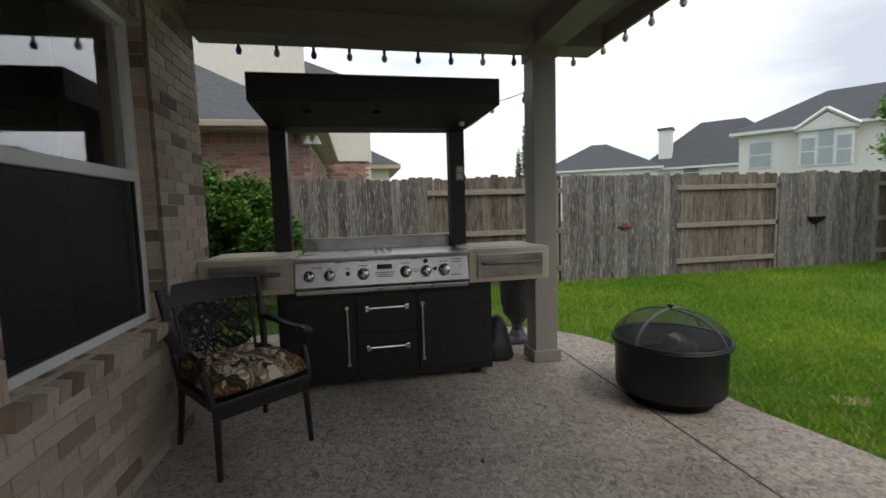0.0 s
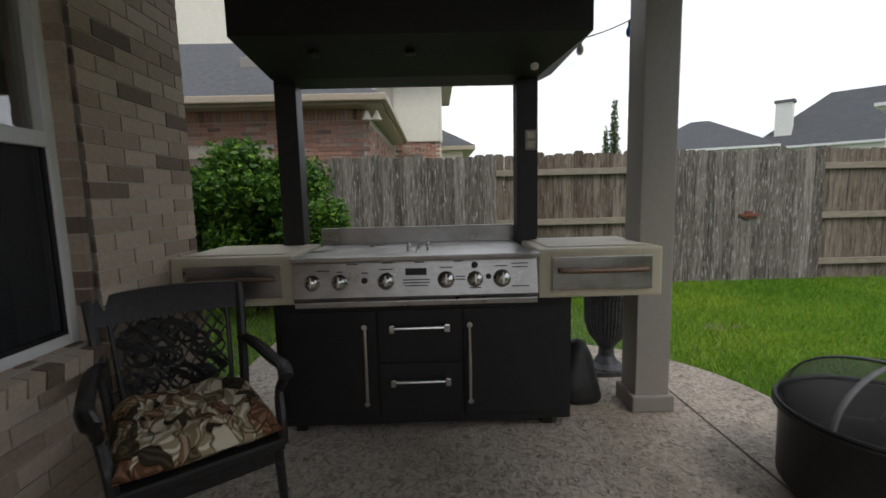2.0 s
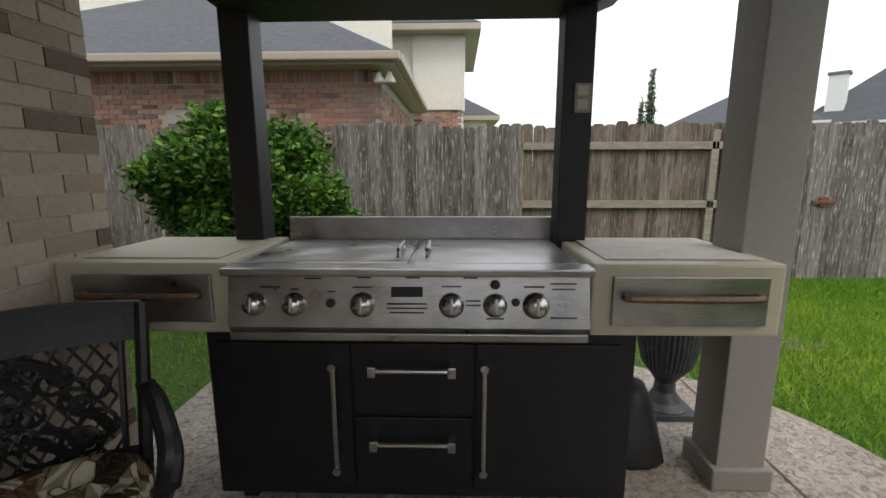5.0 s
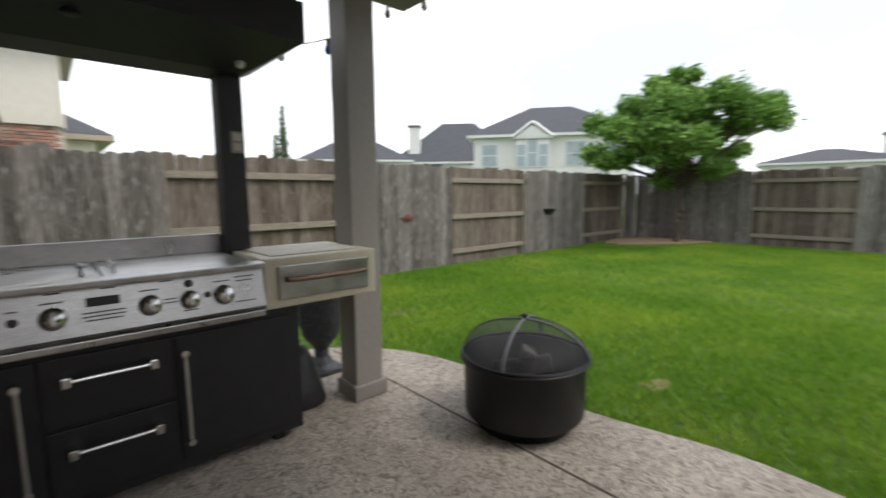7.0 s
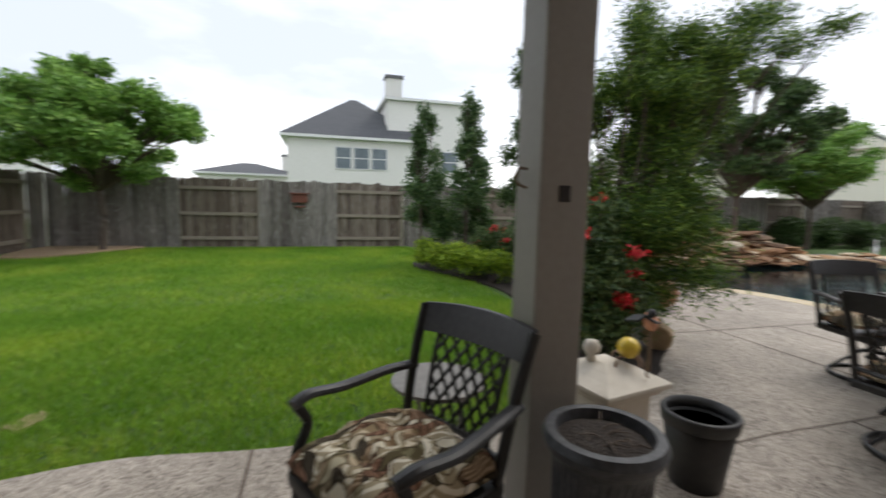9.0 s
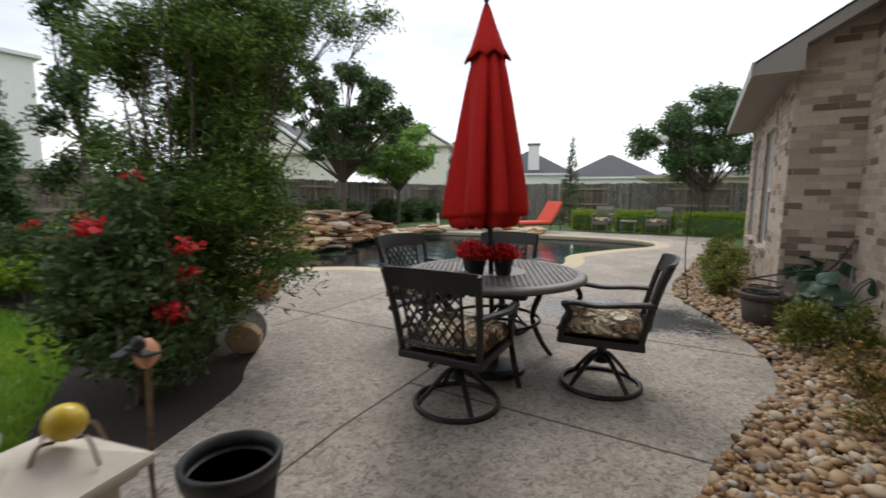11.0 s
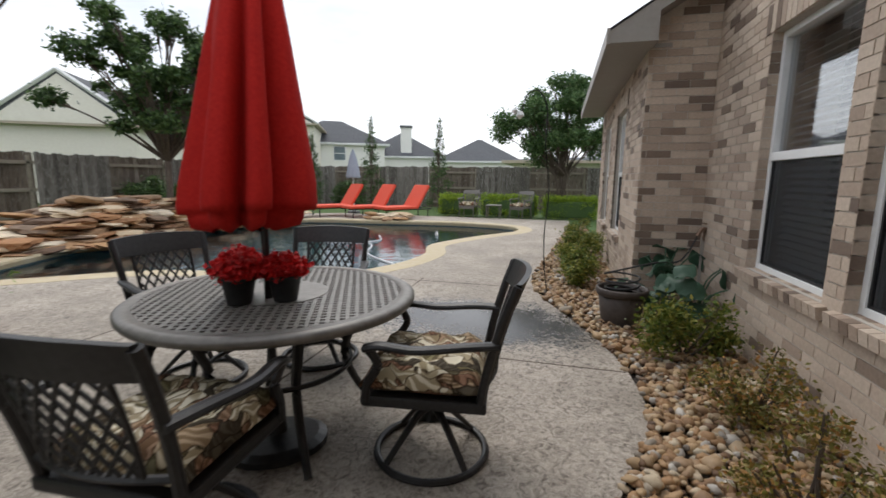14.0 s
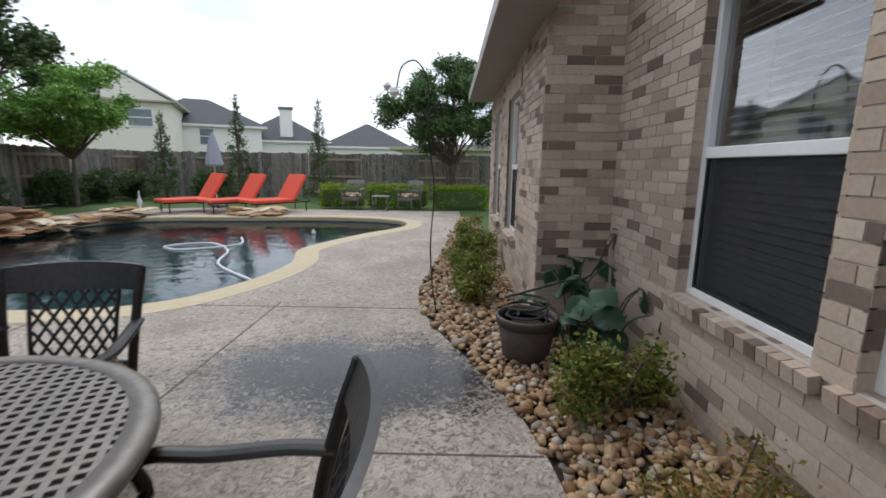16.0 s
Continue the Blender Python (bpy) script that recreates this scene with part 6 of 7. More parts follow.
armchair("grey metal garden chair by the clipped hedge", False, facing(2.65, -17.35, 0.1, 1.0), "lattice", 12.0, "tabletop")
armchair("grey metal garden chair turned to the small table", False, facing(0.85, -17.4, 0.5, 0.9), "lattice", 14.0, "tabletop")
small = thing("garden_side_table", "small grey metal table between the garden chairs", "table", pose(1.75, -17.3, 0))
part("tabletop", boxed(-0.26, -0.26, 0.42, 0.26, 0.26, 0.45, 0.01), M["tabletop"], small)
for x in (-0.22, 0.22):
    for y in (-0.22, 0.22):
        part("leg", boxed(x - 0.015, y - 0.015, 0, x + 0.015, y + 0.015, 0.42), M["tabletop"], small)
hose = thing("pool_hose", "pale floating cleaner hose looped on the water", "hose")
part("hose_loop", swept([(2.2, -8.9, -0.12), (3.1, -9.8, -0.12), (3.5, -10.9, -0.12), (4.2, -11.6, -0.12), (4.8, -11.2, -0.12), (4.3, -10.9, -0.12), (3.6, -11.5, -0.12), (3.9, -12.3, -0.12)], 0.022, 6), M["hose"], hose)
flt = thing("pool_float", "small white float on the pool water", "float", pose(2.6, -13.0, -0.13) @ Matrix.Scale(0.55, 4))
part("float_body", lathe(bmesh.new(), [(0.06, 0), (0.09, 0.05), (0.05, 0.12), (0.03, 0.2), (0, 0.21)], 12), M["white"], flt)
bird2 = thing("heron_statue", "small white heron garden statue", "statue", pose(9.0, -16.6, -0.05) @ Matrix.Scale(0.7, 4))
part("statue", lathe(bmesh.new(), [(0.05, 0), (0.02, 0.1), (0.10, 0.3), (0.11, 0.42), (0.04, 0.55), (0.03, 0.75), (0.05, 0.8), (0, 0.86)], 12), M["white"], bird2, "", True)

# ---- things along the house ----
pot2 = bucket(-1.02, -6.36, 0.34, 0.165, 0.225, "hose_pot", "brown plastic pot holding a coiled dark hose", "soil", "brown_plastic")
coil = thing("garden_hose", "dark garden hose coiled in the pot", "hose", pose(-1.02, -6.36, 0.275))
part("coil", swept([(0.15 * math.cos(a) + 0.01 * math.sin(3 * a), 0.15 * math.sin(a), 0.01 * a) for a in np.arange(0, 19, 0.6)] + [(-0.3, -0.1, 0.30), (-0.55, -0.3, 0.30), (-0.74, -0.50, 0.55)], 0.009, 6, 1.0, 3), M["black_plastic"], coil)
tap = thing("garden_tap", "weathered brass garden tap and pipe on the wall", "tap", pose(-1.80, -6.86, 0))
part("pipe", tube(bmesh.new(), [(0, 0, 0.0), (0, 0, 0.78)], 0.02, 8), M["duct"], tap)
part("tap_body", swept([(0, 0, 0.74), (0, 0.03, 0.86), (0.05, 0.08, 0.86), (0.09, 0.11, 0.80)], 0.018, 8), M["copper"], tap)
part("wheel", tube(bmesh.new(), [(0.03 * math.cos(k * 0.7854), 0.03 * math.sin(k * 0.7854) + 0.03, 0.92) for k in range(8)], 0.006, 5, True), M["copper"], tap)


def broad_plant(x, y, seed):
    t = thing("broad_leaf_plant", "broad-leaved blue-green plant beside the tap", "plant", pose(x, y, GROUND_Z))
    r = random.Random(seed)
    for k in range(15):
        a, tilt, L = r.uniform(0, 6.28), r.uniform(15, 60), r.uniform(0.17, 0.26)
        h, d = r.uniform(0.25, 0.72), r.uniform(0.1, 0.42)
        tip = Vector((d * math.cos(a), d * math.sin(a), h))
        st = part("leaf_stalk", swept([(0, 0, 0), (tip.x * 0.4, tip.y * 0.4, h * 0.75), tip], 0.007, 5), LEAF["cabbage"], t)
        bm = bmesh.new()
        mid = [bm.verts.new((0, L * q / 5, 0.03 * math.sin(q))) for q in range(6)]
        for s in (-1, 1):
            side = [bm.verts.new((s * L * 0.48 * math.sin(math.pi * (q + 0.6) / 6.2) ** 0.8, L * q / 5 - 0.02, 0.035 * math.sin(q * 1.3) - 0.02)) for q in range(6)]
            for q in range(5):
                bm.faces.new((mid[q], mid[q + 1], side[q + 1], side[q]))
        part("leaf", bm, LEAF["cabbage"], t, "", True, pose(tip.x, tip.y, tip.z, -tilt, r.uniform(-20, 20), math.degrees(a) - 90))
    return t


broad_plant(-1.42, -6.62, 3)
broad_plant(-1.62, -6.35, 4)
for i, (x, y, rad, h, dens, label) in enumerate(((-1.38, -5.62, 0.32, 0.30, 3600, "yellow-green low shrub among the river stones"), (-0.72, -7.75, 0.24, 0.34, 4200, "leafy yellow-green shrub at the wall corner"), (-0.72, -8.5, 0.26, 0.42, 4200, "leafy yellow-green shrub along the wall"), (-0.75, -9.4, 0.26, 0.40, 3600, "leafy yellow-green shrub along the wall"), (-0.8, -10.4, 0.26, 0.38, 3000, "leafy yellow-green shrub along the wall"), (-1.50, -4.75, 0.36, 0.30, 1300, "sparse shrub with reddish leaf tips among the stones"), (-1.45, -3.95, 0.3, 0.26, 1300, "sparse low shrub in the stone bed"))):
    r = np.random.default_rng(120 + i)
    shrub("bed_shrub", label, x, y, scatter(r, 12, (0, 0, h * 0.95), (rad, rad, h * 0.7), 0.10, 0.19), "twiggy" if i > 4 else "shrub", 0.03 if i > 4 else 0.042, dens * (7 if i > 4 else 4), 121 + i, stems=22 if i > 4 else 14, shell=0.15)

crook = thing("shepherd_hook", "tall thin wavy metal garden hook by the walkway", "garden hook", pose(-0.33, -7.3, 0))
part("rod", swept([(0, 0, -0.03), (0.05, 0, 0.3), (0.07, 0, 0.7), (0.04, 0, 1.2), (0.10, 0, 1.7), (0.10, 0, 2.1), (0.20, 0, 2.30), (0.33, 0, 2.26), (0.38, 0, 2.08)], 0.007, 6), M["bronze"], crook)
part("flower_end", lathe(bmesh.new(), [(0.01, -0.06), (0.05, -0.02), (0.03, 0.02), (0, 0.03)], 8, (0.40, 0, 2.06)), M["white"], crook)
part("flower_end", lathe(bmesh.new(), [(0.01, -0.05), (0.04, -0.01), (0.02, 0.02), (0, 0.03)], 8, (0.46, 0.02, 2.10)), M["white"], crook)
plaque = thing("fence_feeder", "rust-red wooden feeder box hung on the fence", "bird feeder", pose(12.86, 0.63, 1.36))
part("feeder_box", boxed(-0.10, -0.22, -0.10, 0.0, 0.22, 0.14, 0.01), M["rust"], plaque)
part("feeder_roof", boxed(-0.15, -0.27, 0.14, 0.02, 0.27, 0.18, 0.01), M["rust"], plaque)
part("feeder_tray", boxed(-0.13, -0.12, -0.24, 0.0, 0.12, -0.20, 0.01), M["rust"], plaque)
basket = thing("wall_basket", "dark half-round metal basket hung on the fence", "basket", pose(8.35, 6.78, 0.98))
part("basket_body", lathe(bmesh.new(), [(0.02, -0.16), (0.14, -0.08), (0.18, 0.0), (0.17, 0.0), (0.12, -0.07), (0, -0.13)], 16), M["black_metal"], basket)
latch = thing("gate_latch", "rusty iron latch on the fence boards", "latch", pose(4.12, 6.78, 0.93))
part("latch_bar", boxed(-0.14, -0.03, -0.02, 0.14, 0.0, 0.02, 0.006), M["rust"], latch)
part("latch_plate", boxed(-0.05, -0.02, -0.05, 0.05, 0.0, 0.06, 0.006), M["rust"], latch)


# ---- neighbouring houses ----
def ring_faces(bm, lo, hi):
    for k in range(len(lo)):
        bm.faces.new((lo[k - 1], lo[k], hi[k], hi[k - 1]))


def house(name, label, x, y, turn, w, d, eave, ridge, wall, windows=(), gable=False, chimney=None, over=0.45, glass="dark_glass"):
    """A house with its facade on local -y: walls, eaves, a hip or gable roof and windows (x, z, width, height)."""
    h = thing(name, label, "house", pose(x, y, GROUND_Z, 0, 0, turn))
    part("wall", boxed(-w / 2, 0, 0, w / 2, d, eave), M[wall], h)
    part("fascia", boxed(-w / 2 - over, -over, eave - 0.02, w / 2 + over, d + over, eave + 0.16, 0.02), M["white"] if wall == "white_siding" else M["trim_tan"], h)
    bm = bmesh.new()
    A = [bm.verts.new(p) for p in ((-w / 2 - over, -over, eave + 0.165), (w / 2 + over, -over, eave + 0.165), (w / 2 + over, d + over, eave + 0.165), (-w / 2 - over, d + over, eave + 0.165))]
    if gable:
        a, b = bm.verts.new((0, -over, ridge)), bm.verts.new((0, d + over, ridge))
        for f in ((A[0], A[3], b, a), (A[2], A[1], a, b), (A[1], A[0], a), (A[3], A[2], b)):
            bm.faces.new(f)
    else:
        i = min(w, d) / 2 * 0.95
        a, b = bm.verts.new((-w / 2 + i, d / 2, ridge)), bm.verts.new((w / 2 - i, d / 2, ridge))
        for f in ((A[0], A[1], b, a), (A[2], A[3], a, b), (A[1], A[2], b), (A[3], A[0], a)):
            bm.faces.new(f)
    bm.faces.new(A[::-1])
    part("roof", bm, M["shingle"], h, "dark grey shingle roof")
    if gable:
        bm = bmesh.new()
        T = [(-w / 2, eave + 0.1), (w / 2, eave + 0.1), (0, ridge - 0.25)]
        f0 = [bm.verts.new((px, -over - 0.02, pz)) for px, pz in T]
        f1 = [bm.verts.new((px, -over + 0.05, pz)) for px, pz in T]
        bm.faces.new(f0)
        bm.faces.new(f1[::-1])
        ring_faces(bm, f0, f1)
        part("gable_wall", bm, M[wall], h)
        for s in (-1, 1):
            bm = tube(bmesh.new(), [(s * (w / 2 + over), -over - 0.06, eave + 0.10), (0, -over - 0.06, ridge - 0.05)], 0.10, 4)
            part("barge_board", bm, M["white"], h)
    z = 0.0
    for wx, wz, ww, wh in windows:
        fr = part("window", boxed(wx - ww / 2 - 0.08, -0.06, wz - 0.08, wx + ww / 2 + 0.08, 0.02, wz + wh + 0.08, 0.01), M["white"], h)
        part("pane", boxed(wx - ww / 2, -0.075, wz, wx + ww / 2, -0.061, wz + wh), M[glass], fr)
        part("muntin", boxed(wx - ww / 2, -0.085, wz + wh / 2 - 0.03, wx + ww / 2, -0.076, wz + wh / 2 + 0.03), M["white"], fr)
    if chimney:
        cx, cy, cz = chimney
        ch = part("chimney", boxed(cx - 0.55, cy - 0.45, eave - 1.0, cx + 0.55, cy + 0.45, cz), M[wall], h)
        part("chimney_cap", boxed(cx - 0.65, cy - 0.55, cz, cx + 0.65, cy + 0.55, cz + 0.22, 0.03), M["grey_stone"], ch)
    return h


# pale blue-grey base colour paints the sky's reflection into the panes
M["pale_glass"] = grainy("painted_sky_reflection_glass", (0.34, 0.40, 0.42), (0.46, 0.53, 0.55), 1.5, 0.1, bump=0)
M["dark_glass"] = grainy("dark_window_glass", (0.10, 0.13, 0.15), (0.20, 0.24, 0.27), 1.5, 0.08, bump=0)

# the brick and siding neighbour behind the north fence
nb = thing("neighbour_house", "red brick and cream siding house with grey roof", "house", pose(0, 0, GROUND_Z))
part("wall", boxed(-10.0, 8.62, 0, -1.58, 14.4, 2.9), M["mortar"], nb)
bv, bf = [], []


def add_brick(verts, faces, x0, y0, z0, x1, y1, z1):
    k = len(verts)
    verts += [(x0, y0, z0), (x1, y0, z0), (x1, y1, z0), (x0, y1, z0), (x0, y0, z1), (x1, y0, z1), (x1, y1, z1), (x0, y1, z1)]
    faces += [(k, k + 1, k + 5, k + 4), (k + 1, k + 2, k + 6, k + 5), (k + 2, k + 3, k + 7, k + 6), (k + 3, k, k + 4, k + 7), (k + 4, k + 5, k + 6, k + 7), (k + 3, k + 2, k + 1, k)]


for row in range(17, 36):
    z = row * 0.076
    x = -9.9 + (row % 2) * 0.115
    while x < -1.67:
        if not (-5.2 < x < -3.4 and z < 2.3):
            add_brick(bv, bf, x, 8.605, z, x + 0.22, 8.625, z + 0.066)
        x += 0.23
    y = 8.63 + (row % 2) * 0.115
    while y < 13.5:
        add_brick(bv, bf, -1.59, y, z, -1.565, y + 0.22, z + 0.066)
        y += 0.23
x = -9.9
while x < -1.67:
    add_brick(bv, bf, x, 8.60, 2.745, x + 0.066, 8.625, 2.93)
    x += 0.075
for row in range(24, 40):
    x = -1.55 + (row % 2) * 0.115
    while x < -0.3:
        add_brick(bv, bf, x, 14.5, row * 0.076, min(x + 0.22, -0.14), 14.56, row * 0.076 + 0.066)
        x += 0.23
tagged(fast("bricks", bv, bf, M["red_brick"], nb), kind="stuff")
win = part("window", boxed(-5.1, 8.56, 1.2, -3.5, 8.63, 2.22, 0.01), M["trim_tan"], nb)
part("pane", boxed(-5.0, 8.548, 1.25, -3.6, 8.559, 2.12), M["dark_glass"], win)
part("soffit", boxed(-10.3, 8.2, 2.93, -1.26, 14.2, 2.98), M["trim_tan"], nb)
part("gutter", boxed(-10.3, 8.08, 2.97, -1.16, 8.2, 3.09, 0.02), M["trim_tan"], nb)
part("gutter", boxed(-1.26, 8.2, 2.97, -1.14, 14.2, 3.09, 0.02), M["trim_tan"], nb)
bm = bmesh.new()
vs = [bm.verts.new(p) for p in ((-10.3, 8.15, 3.08), (-1.19, 8.15, 3.08), (-1.19, 14.2, 3.08), (-10.3, 14.2, 3.08), (-4.6, 12.4, 5.35), (-7.6, 12.4, 5.35), (-4.6, 14.2, 5.35), (-7.6, 14.2, 5.35))]
for f in ((0, 1, 4, 5), (1, 2, 6, 4), (3, 0, 5, 7), (4, 6, 7, 5)):
    bm.faces.new([vs[i] for i in f])
part("roof", bm, M["shingle"], nb, "grey shingle hip roof")
part("roof_vent", boxed(-4.3, 10.0, 4.05, -3.9, 10.4, 4.28, 0.02), M["soffit"], nb)
for k, z in enumerate(np.arange(2.6, 6.5, 0.19)):
    part("siding_board", boxed(-10.0, 12.78, 0, -1.9, 12.80, 0.20, m=pose(0, 12.79, float(z), 4, 0, 0) @ pose(0, -12.79, 0)), M["siding"], nb)
for k, z in enumerate(np.arange(3.05, 4.95, 0.19)):
    part("siding_board", boxed(-1.56, 14.45, 0, -0.12, 14.47, 0.20, m=pose(0, 14.46, float(z), 4, 0, 0) @ pose(0, -14.46, 0)), M["siding"], nb)
part("upper_wall", boxed(-10.0, 14.55, 0, -0.13, 19, 5.05), M["siding"], nb)
part("upper_eave", boxed(-10.4, 13.95, 5.05, 0.33, 19.4, 5.22, 0.02), M["trim_tan"], nb)
part("corner_board", boxed(-0.17, 14.42, 3.0, -0.09, 14.56, 5.05, 0.01), M["siding"], nb)
bm = bmesh.new()
vs = [bm.verts.new(p) for p in ((-10.4, 13.95, 5.23), (0.33, 13.95, 5.23), (0.33, 19.4, 5.23), (-10.4, 19.4, 5.23), (-2.6, 16.6, 7.0), (-8.0, 16.6, 7.0))]
for f in ((0, 1, 4, 5), (1, 2, 4), (2, 3, 5, 4), (3, 0, 5)):
    bm.faces.new([vs[i] for i in f])
part("upper_roof", bm, M["shingle"], nb, "grey shingle upper roof")
for k in range(2):
    part("flood_lamp", lathe(bmesh.new(), [(0.03, 0), (0.05, -0.06), (0.10, -0.16), (0, -0.16)], 12, (-1.52 + 0.16 * k, 8.42, 2.86)), M["siding"], nb, "pale outdoor flood lamp")

house("grey_roof_house", "low tan house with grey roof behind the neighbour", -1.2, 20.0, 0, 4.2, 6.0, 3.3, 5.2, "siding", over=0.5)

# white house past the east fence
house("white_house", "white two-storey house with grey roof and chimney", 30.2, -2.4, -90, 9.0, 9.0, 5.45, 9.0, "white_siding", [(x, 3.55, 0.95, 1.35) for x in (-0.95, 0.25, 1.45)], chimney=(2.6, 1.6, 10.0))
house("white_house", "tall white gabled wing with grey roof", 30.8, -7.8, -90, 6.6, 7.0, 8.4, 9.1, "white_siding", [(1.2, 3.6, 1.1, 1.4)], over=0.3)
house("white_house", "pale two-storey house with bay gable and grey roof", 25.0, 18.1, -53, 10.5, 8.0, 5.2, 7.8, "white_siding", [(-4.2, 3.3, 1.0, 1.4), (1.5, 3.3, 1.2, 1.5), (3.9, 3.3, 1.0, 1.4)], glass="pale_glass")
house("white_house", "small white dormer gable over the bay windows", 23.6, 18.7, -53, 2.2, 2.0, 5.0, 6.1, "white_siding", [(-0.72, 3.2, 0.55, 1.4), (0.0, 3.2, 0.6, 1.75), (0.72, 3.2, 0.55, 1.4)], gable=True, over=0.2, glass="pale_glass")
house("grey_roof_house", "house with grey hip roof and tall white chimney", 29.8, 32.4, -46, 12.0, 9.0, 4.4, 8.9, "white_siding", [(-2.0, 3.4, 1.2, 1.2)], chimney=(-4.2, 1.0, 8.0))
house("grey_roof_house", "distant low house with dark grey roof", 22.0, 38.0, -30, 10.0, 9.0, 4.6, 7.6, "white_siding")
house("grey_roof_house", "distant low house with grey roof past the corner", 46.0, 6.5, -80, 9.0, 8.0, 3.6, 5.0, "white_siding", chimney=(3.6, 2.0, 5.7))
# houses past the pool
house("beige_house", "beige gabled house beyond the east fence", 22.0, -18.3, -150, 5.6, 10.0, 3.6, 6.1, "siding", gable=True)
house("beige_house", "beige two-storey gabled house with grey roof", 22.0, -34.0, -156, 6.2, 9.0, 5.5, 7.7, "siding", [(1.2, 3.9, 1.4, 1.1), (-1.2, 3.9, 1.1, 1.1)], gable=True)
house("grey_roof_house", "pale two-storey house with grey roof behind the fence", 20.2, -40.5, -150, 9.5, 8.0, 4.4, 7.0, "white_siding", [(-2.0, 3.0, 1.3, 1.2), (0.5, 3.0, 1.0, 1.2)])
house("grey_roof_house", "low house with grey roof and white chimney", 15.2, -45.4, -160, 8.0, 8.0, 3.4, 6.2, "white_siding", chimney=(0.4, 0.6, 6.4))
house("grey_roof_house", "dark grey hip roof house behind the far fence", 7.6, -47.0, -170, 8.0, 8.0, 3.0, 5.6, "white_siding")
house("grey_roof_house", "low tan house with a pale patio roof", -2.0, -31.0, 180, 9.0, 6.0, 2.4, 2.9, "siding", over=0.7)
r = np.random.default_rng(130)
for i, (x, y, hh, w) in enumerate(((8.7, 23.0, 5.8, 0.5), (8.2, 22.8, 4.4, 0.35))):
    bl = [(w * 0.4 * math.cos(k * 2.4) * (1 - k / 20), w * 0.4 * math.sin(k * 2.4) * (1 - k / 20), 0.5 + (hh - 0.6) * k / 19, w * (1 - 0.7 * k / 20), w * (1 - 0.7 * k / 20), 0.35) for k in range(20)]
    tree("cypress_tree", "thin dark cypress between the far roofs", x, y, hh, 0.06, hh * 0.5, bl, "oak", 0.14, 1500, 131 + i)

# ---- grass, stones and bricks ----
def grass():
    rng = np.random.default_rng(200)
    pts = []
    for n, (x0, x1, y0, y1) in ((150000, (1.3, 5.5, -2.6, 6.8)), (110000, (5.5, 12.85, -2.6, 6.8)), (16000, (-4.5, 1.3, 3.5, 6.8))):
        p = np.column_stack([rng.uniform(x0, x1, n), rng.uniform(y0, y1, n)])
        pts.append(p)
    p = np.concatenate(pts)

    def in_loop(q, loop):
        hit = np.zeros(len(q), bool)
        for i in range(len(loop)):
            (xa, ya), (xb, yb) = loop[i], loop[i - 1]
            c = ((ya > q[:, 1]) != (yb > q[:, 1])) & (q[:, 0] < (xb - xa) * (q[:, 1] - ya) / (yb - ya + 1e-12) + xa)
            hit ^= c
        return hit

    slab2 = [q[:2] for q in slab_loop]
    p = p[~in_loop(p, slab2) & ~in_loop(p, [q[:2] for q in BED])]
    p = p[~((p[:, 0] > -1.9) & (p[:, 0] < 1.0) & (p[:, 1] < 4.3))]
    n = len(p)
    h = rng.uniform(0.035, 0.075, n)
    a = rng.uniform(0, 2 * np.pi, n)
    lean = rng.normal(0, 0.03, (n, 2))
    w = 0.0045 + 0.0012 * np.clip((p[:, 0] - 2) / 4, 0, 3)
    base = np.column_stack([p, np.full(n, GROUND_Z)])
    side = np.column_stack([np.cos(a) * w, np.sin(a) * w, np.zeros(n)])
    tip = base + np.column_stack([lean, h])
    v = np.stack([base - side, base + side, tip], 1).reshape(-1, 3)
    f = np.arange(n * 3, dtype=np.int32)
    me = bpy.data.meshes.new("grass")
    me.vertices.add(n * 3)
    me.vertices.foreach_set("co", v.ravel())
    me.loops.add(n * 3)
    me.loops.foreach_set("vertex_index", f)
    me.polygons.add(n)
    me.polygons.foreach_set("loop_start", np.arange(0, n * 3, 3, dtype=np.int32))
    me.update(calc_edges=True)
    me.materials.append(M["grass"])
    tagged(new("grass", me), "short green lawn grass", "grass", kind="stuff")


grass()


def stone_shape(seed):
    bm = bmesh.new()
    bmesh.ops.create_icosphere(bm, subdivisions=2, radius=1)
    for v in bm.verts:
        v.co *= 1 + 0.34 * noise.noise(v.co * 1.3 + Vector((seed * 2.3, seed, 1))) + 0.14 * noise.noise(v.co * 3.1 + Vector((seed, 2, seed)))
    vs, fs = [tuple(v.co) for v in bm.verts], [tuple(v.index for v in f.verts) for f in bm.faces]
    bm.free()
    return np.array(vs), np.array(fs)


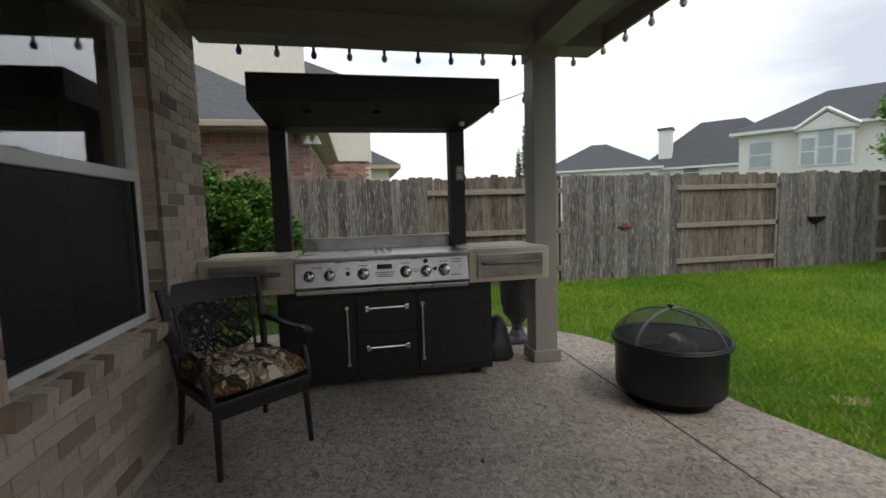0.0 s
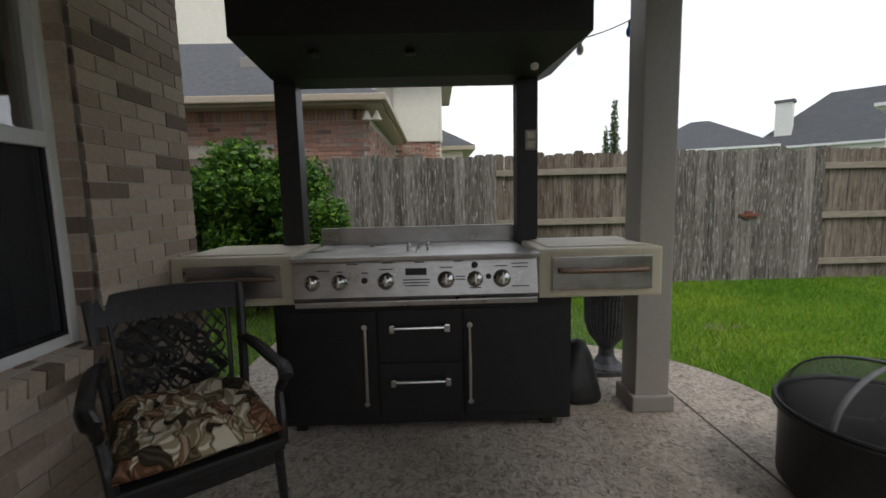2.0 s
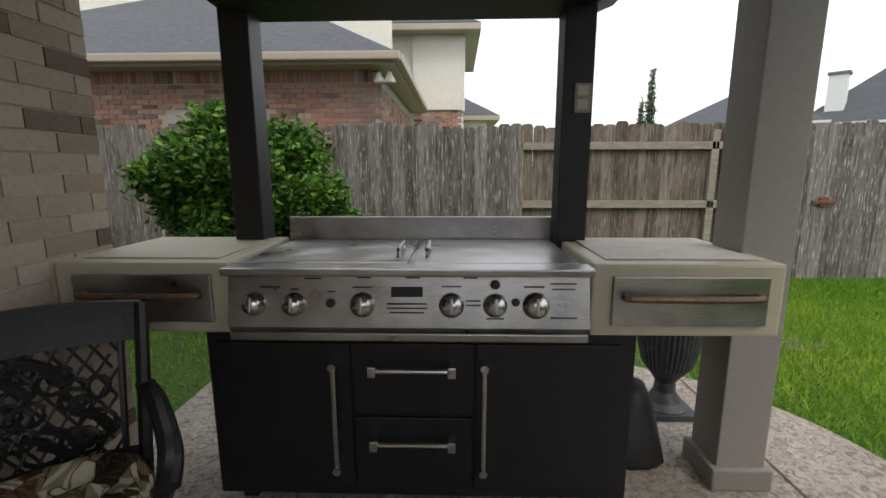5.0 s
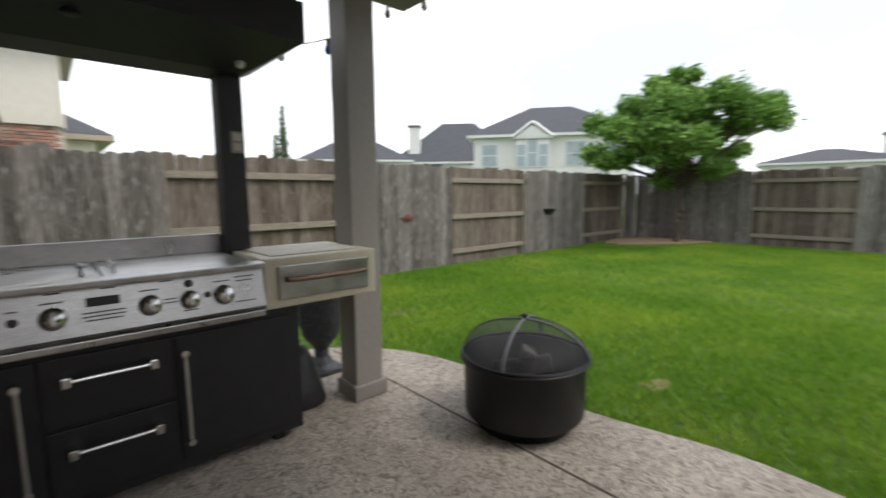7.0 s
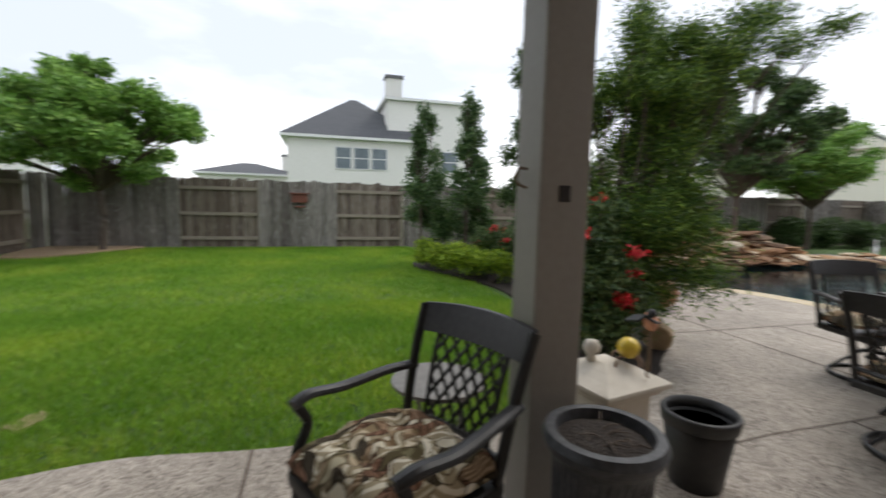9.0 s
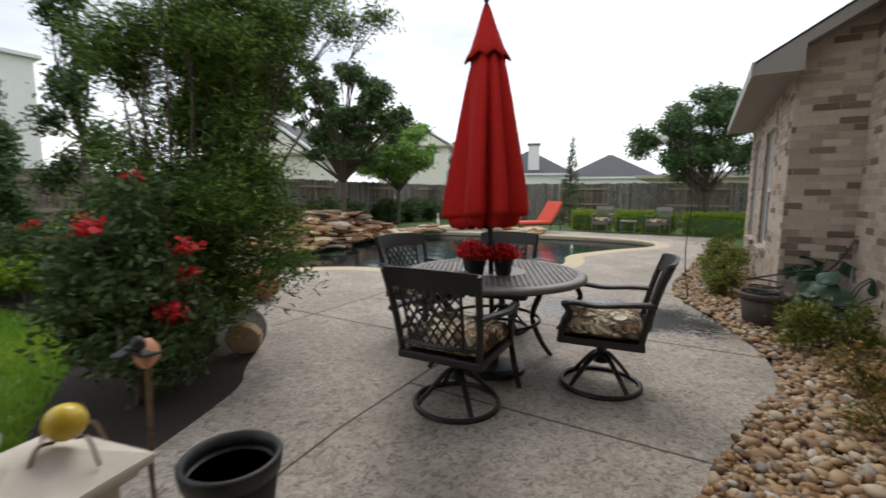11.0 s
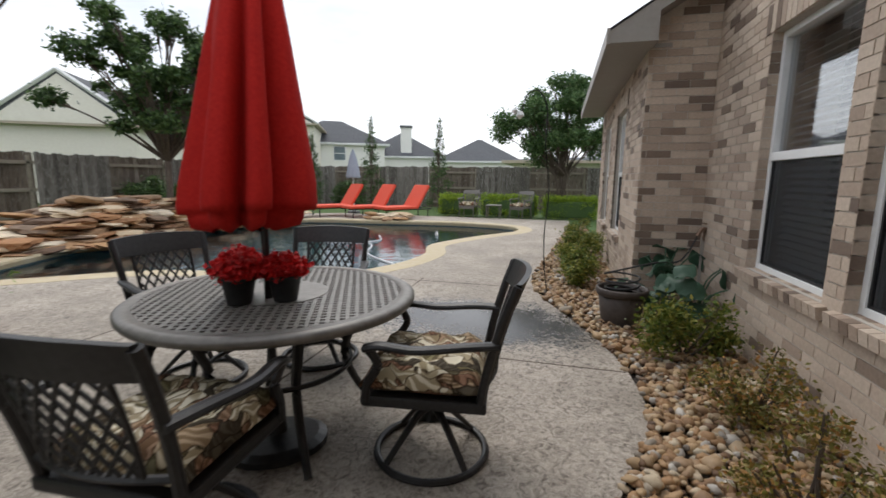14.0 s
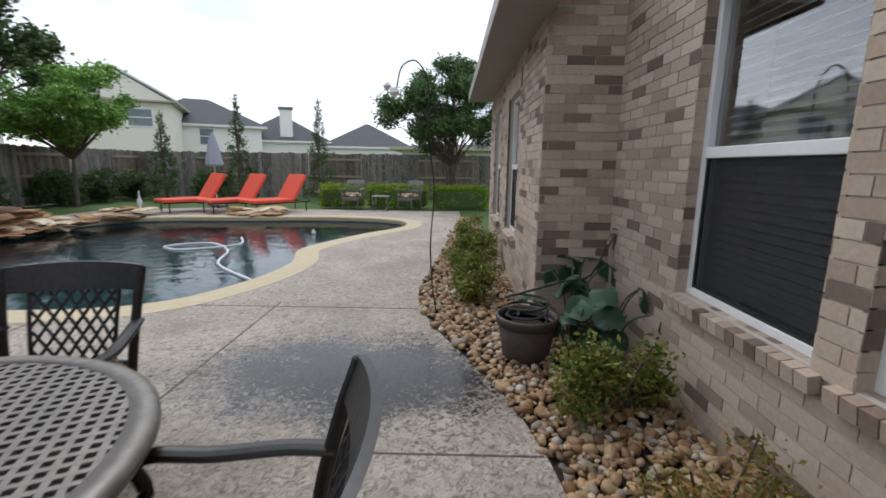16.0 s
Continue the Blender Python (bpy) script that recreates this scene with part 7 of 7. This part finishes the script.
def stone_bed():
    rng = random.Random(9)
    shapes = [stone_shape(k) for k in range(6)]
    loop = [q[:2] for q in bed_pts]
    bed = thing("river_stone_bed", "tan and brown river stones along the house wall", "stones", kind="structure")
    meshes = []
    for vs, fs in shapes:
        me = bpy.data.meshes.new("river_stone")
        me.from_pydata([tuple(v) for v in vs], [], [tuple(f) for f in fs])
        me.polygons.foreach_set("use_smooth", [True] * len(me.polygons))
        me.materials.append(M["stone"])
        meshes.append(me)
    single, av, af, count = 0, [], [], 0
    for k in range(16500):
        x, y = rng.uniform(-1.84, -0.1), -2.45 - 13 * rng.random() ** 1.7
        if not inside(x, y, loop):
            continue
        s = rng.uniform(0.013, 0.031) * (1.6 if rng.random() < 0.10 else 1)
        z = -0.005 + rng.uniform(0, 0.035)
        m = pose(x, y, z, rng.uniform(-30, 30), rng.uniform(-30, 30), rng.uniform(0, 360)) @ Matrix.Diagonal((s * rng.uniform(0.9, 1.5), s, s * rng.uniform(0.55, 0.85), 1))
        if single < 295 and -5.9 < y < -3.9 and x < -0.7:
            ob = new("river_stone", meshes[rng.randrange(6)])
            ob.parent = bed
            ob.matrix_basis = m
            single += 1
        else:
            vs, fs = shapes[rng.randrange(6)]
            mm = np.array(m)
            av.append(vs @ mm[:3, :3].T + mm[:3, 3])
            af.append(fs + count)
            count += len(vs)
    v, f = np.concatenate(av), np.concatenate(af)
    rest = fast("river_stones", v.tolist(), f.tolist(), M["stone_rest"], bed, True)
    tagged(rest, kind="stuff")


stone_bed()

BRICK_L, BRICK_H, JOINT = 0.222, 0.066, 0.008
BRICK_SHARED = {}


def brick_mesh(lx, ly, lz):
    key = (round(lx, 3), round(ly, 3), round(lz, 3))
    if key not in BRICK_SHARED:
        vs, fs = [], []
        add_brick(vs, fs, -lx / 2, -ly / 2, -lz / 2, lx / 2, ly / 2, lz / 2)
        me = bpy.data.meshes.new("brick")
        me.from_pydata(vs, [], fs)
        me.materials.append(M["brick"])
        BRICK_SHARED[key] = me
    return BRICK_SHARED[key]


def brick_face(owner, along, fixed, a0, a1, z0, z1, holes, proud, picks=None, slope=None):
    """Courses on a wall face. along: the axis the wall runs by; fixed: the face's place on the other axis; proud: which way it faces."""
    vs, fs = [], []
    rng = random.Random(13)
    row, z, n = 0, z0, 0
    while z + BRICK_H <= z1 + 0.03:
        a = a0 - (row % 2) * (BRICK_L + JOINT) / 2
        while a < a1:
            lo, hi = max(a, a0), min(a + BRICK_L, a1)
            for h in holes:
                if h[2] - 0.075 < z + BRICK_H / 2 < h[3] + 0.005:
                    if lo < h[0] < hi:
                        hi = h[0]
                    elif lo < h[1] < hi:
                        lo = h[1]
                    elif h[0] <= lo and hi <= h[1]:
                        lo = hi
            if slope and z + BRICK_H > slope(hi):
                lo = hi
            if hi - lo > 0.03:
                out = 0.006 + rng.uniform(-0.0015, 0.0015)
                f0, f1 = sorted((fixed - proud * 0.02, fixed + proud * out))
                b = (f0, lo, z, f1, hi, z + BRICK_H) if along == "y" else (lo, f0, z, hi, f1, z + BRICK_H)
                if picks and n < 298 and picks(lo, z):
                    ob = new("brick", brick_mesh(b[3] - b[0] if along == "x" else 0.026, b[4] - b[1] if along == "y" else 0.026, BRICK_H))
                    ob.parent = owner
                    ob.matrix_basis = pose((b[0] + b[3]) / 2, (b[1] + b[4]) / 2, (b[2] + b[5]) / 2)
                    n += 1
                else:
                    add_brick(vs, fs, *b)
            a += BRICK_L + JOINT
        z += BRICK_H + JOINT
        row += 1
    tagged(fast("bricks", vs, fs, M["brick_rest"], owner), kind="stuff")


def sill_bricks(owner, x, h):
    """A sloping rowlock sill below a window and a soldier course over it."""
    vs, fs = [], []
    y = h[0] - 0.06
    while y < h[1] + 0.05:
        m = brick_mesh(0.17, 0.064, 0.07)
        ob = new("sill_brick", m)
        ob.parent = owner
        ob.matrix_basis = pose(x - 0.03, y + 0.035, h[2] - 0.035, 0, 8, 0)
        y += 0.072
    y = h[0] - 0.10
    while y < h[1] + 0.1:
        ob = new("soldier_brick", brick_mesh(0.034, 0.064, 0.2))
        ob.parent = owner
        ob.matrix_basis = pose(x - 0.004, y + 0.035, h[3] + 0.105)
        y += 0.072


brick_face(house_wall, "y", WALL_X, BUMP_Y, 2.30, 0.0, 3.92, WINDOWS, 1, lambda a, z: -6.98 < a < -5.9 or (-5.9 < a < -4.6 and z < 0.8))
for h in WINDOWS:
    sill_bricks(house_wall, WALL_X, h)
    for y, s in ((h[0], 1), (h[1], -1)):  # brick reveals
        vs, fs = [], []
        z, row = h[2], 0
        while z < h[3] - 0.02:
            add_brick(vs, fs, WALL_X - 0.06, min(y - s * 0.02, y + s * 0.004), z, WALL_X + 0.004, max(y - s * 0.02, y + s * 0.004), z + BRICK_H)
            z += BRICK_H + JOINT
        tagged(fast("reveal_bricks", vs, fs, M["brick_rest"], house_wall), kind="stuff")
brick_face(wall_end, "y", -1.785, 2.30, 3.06, 0.0, 2.78, [], 1, lambda a, z: True)
brick_face(wall_end, "x", 2.30, WALL_X + 0.006, -1.785, 0.0, 2.78, [], -1)
brick_face(wall_end, "x", 3.06, WALL_X - 0.24, -1.785, 0.0, 2.78, [], 1)
brick_face(wall_bump, "x", BUMP_Y, WALL_X + 0.006, BUMP_X, 0.0, 3.6, [], 1, lambda a, z: True, lambda x: 2.86 + (BUMP_X - x) * 0.62)
brick_face(wall_bump, "y", BUMP_X, -11.6, BUMP_Y, 0.0, 2.56, BUMP_HOLES, 1)
for h in BUMP_HOLES:
    sill_bricks(wall_bump, BUMP_X, h)
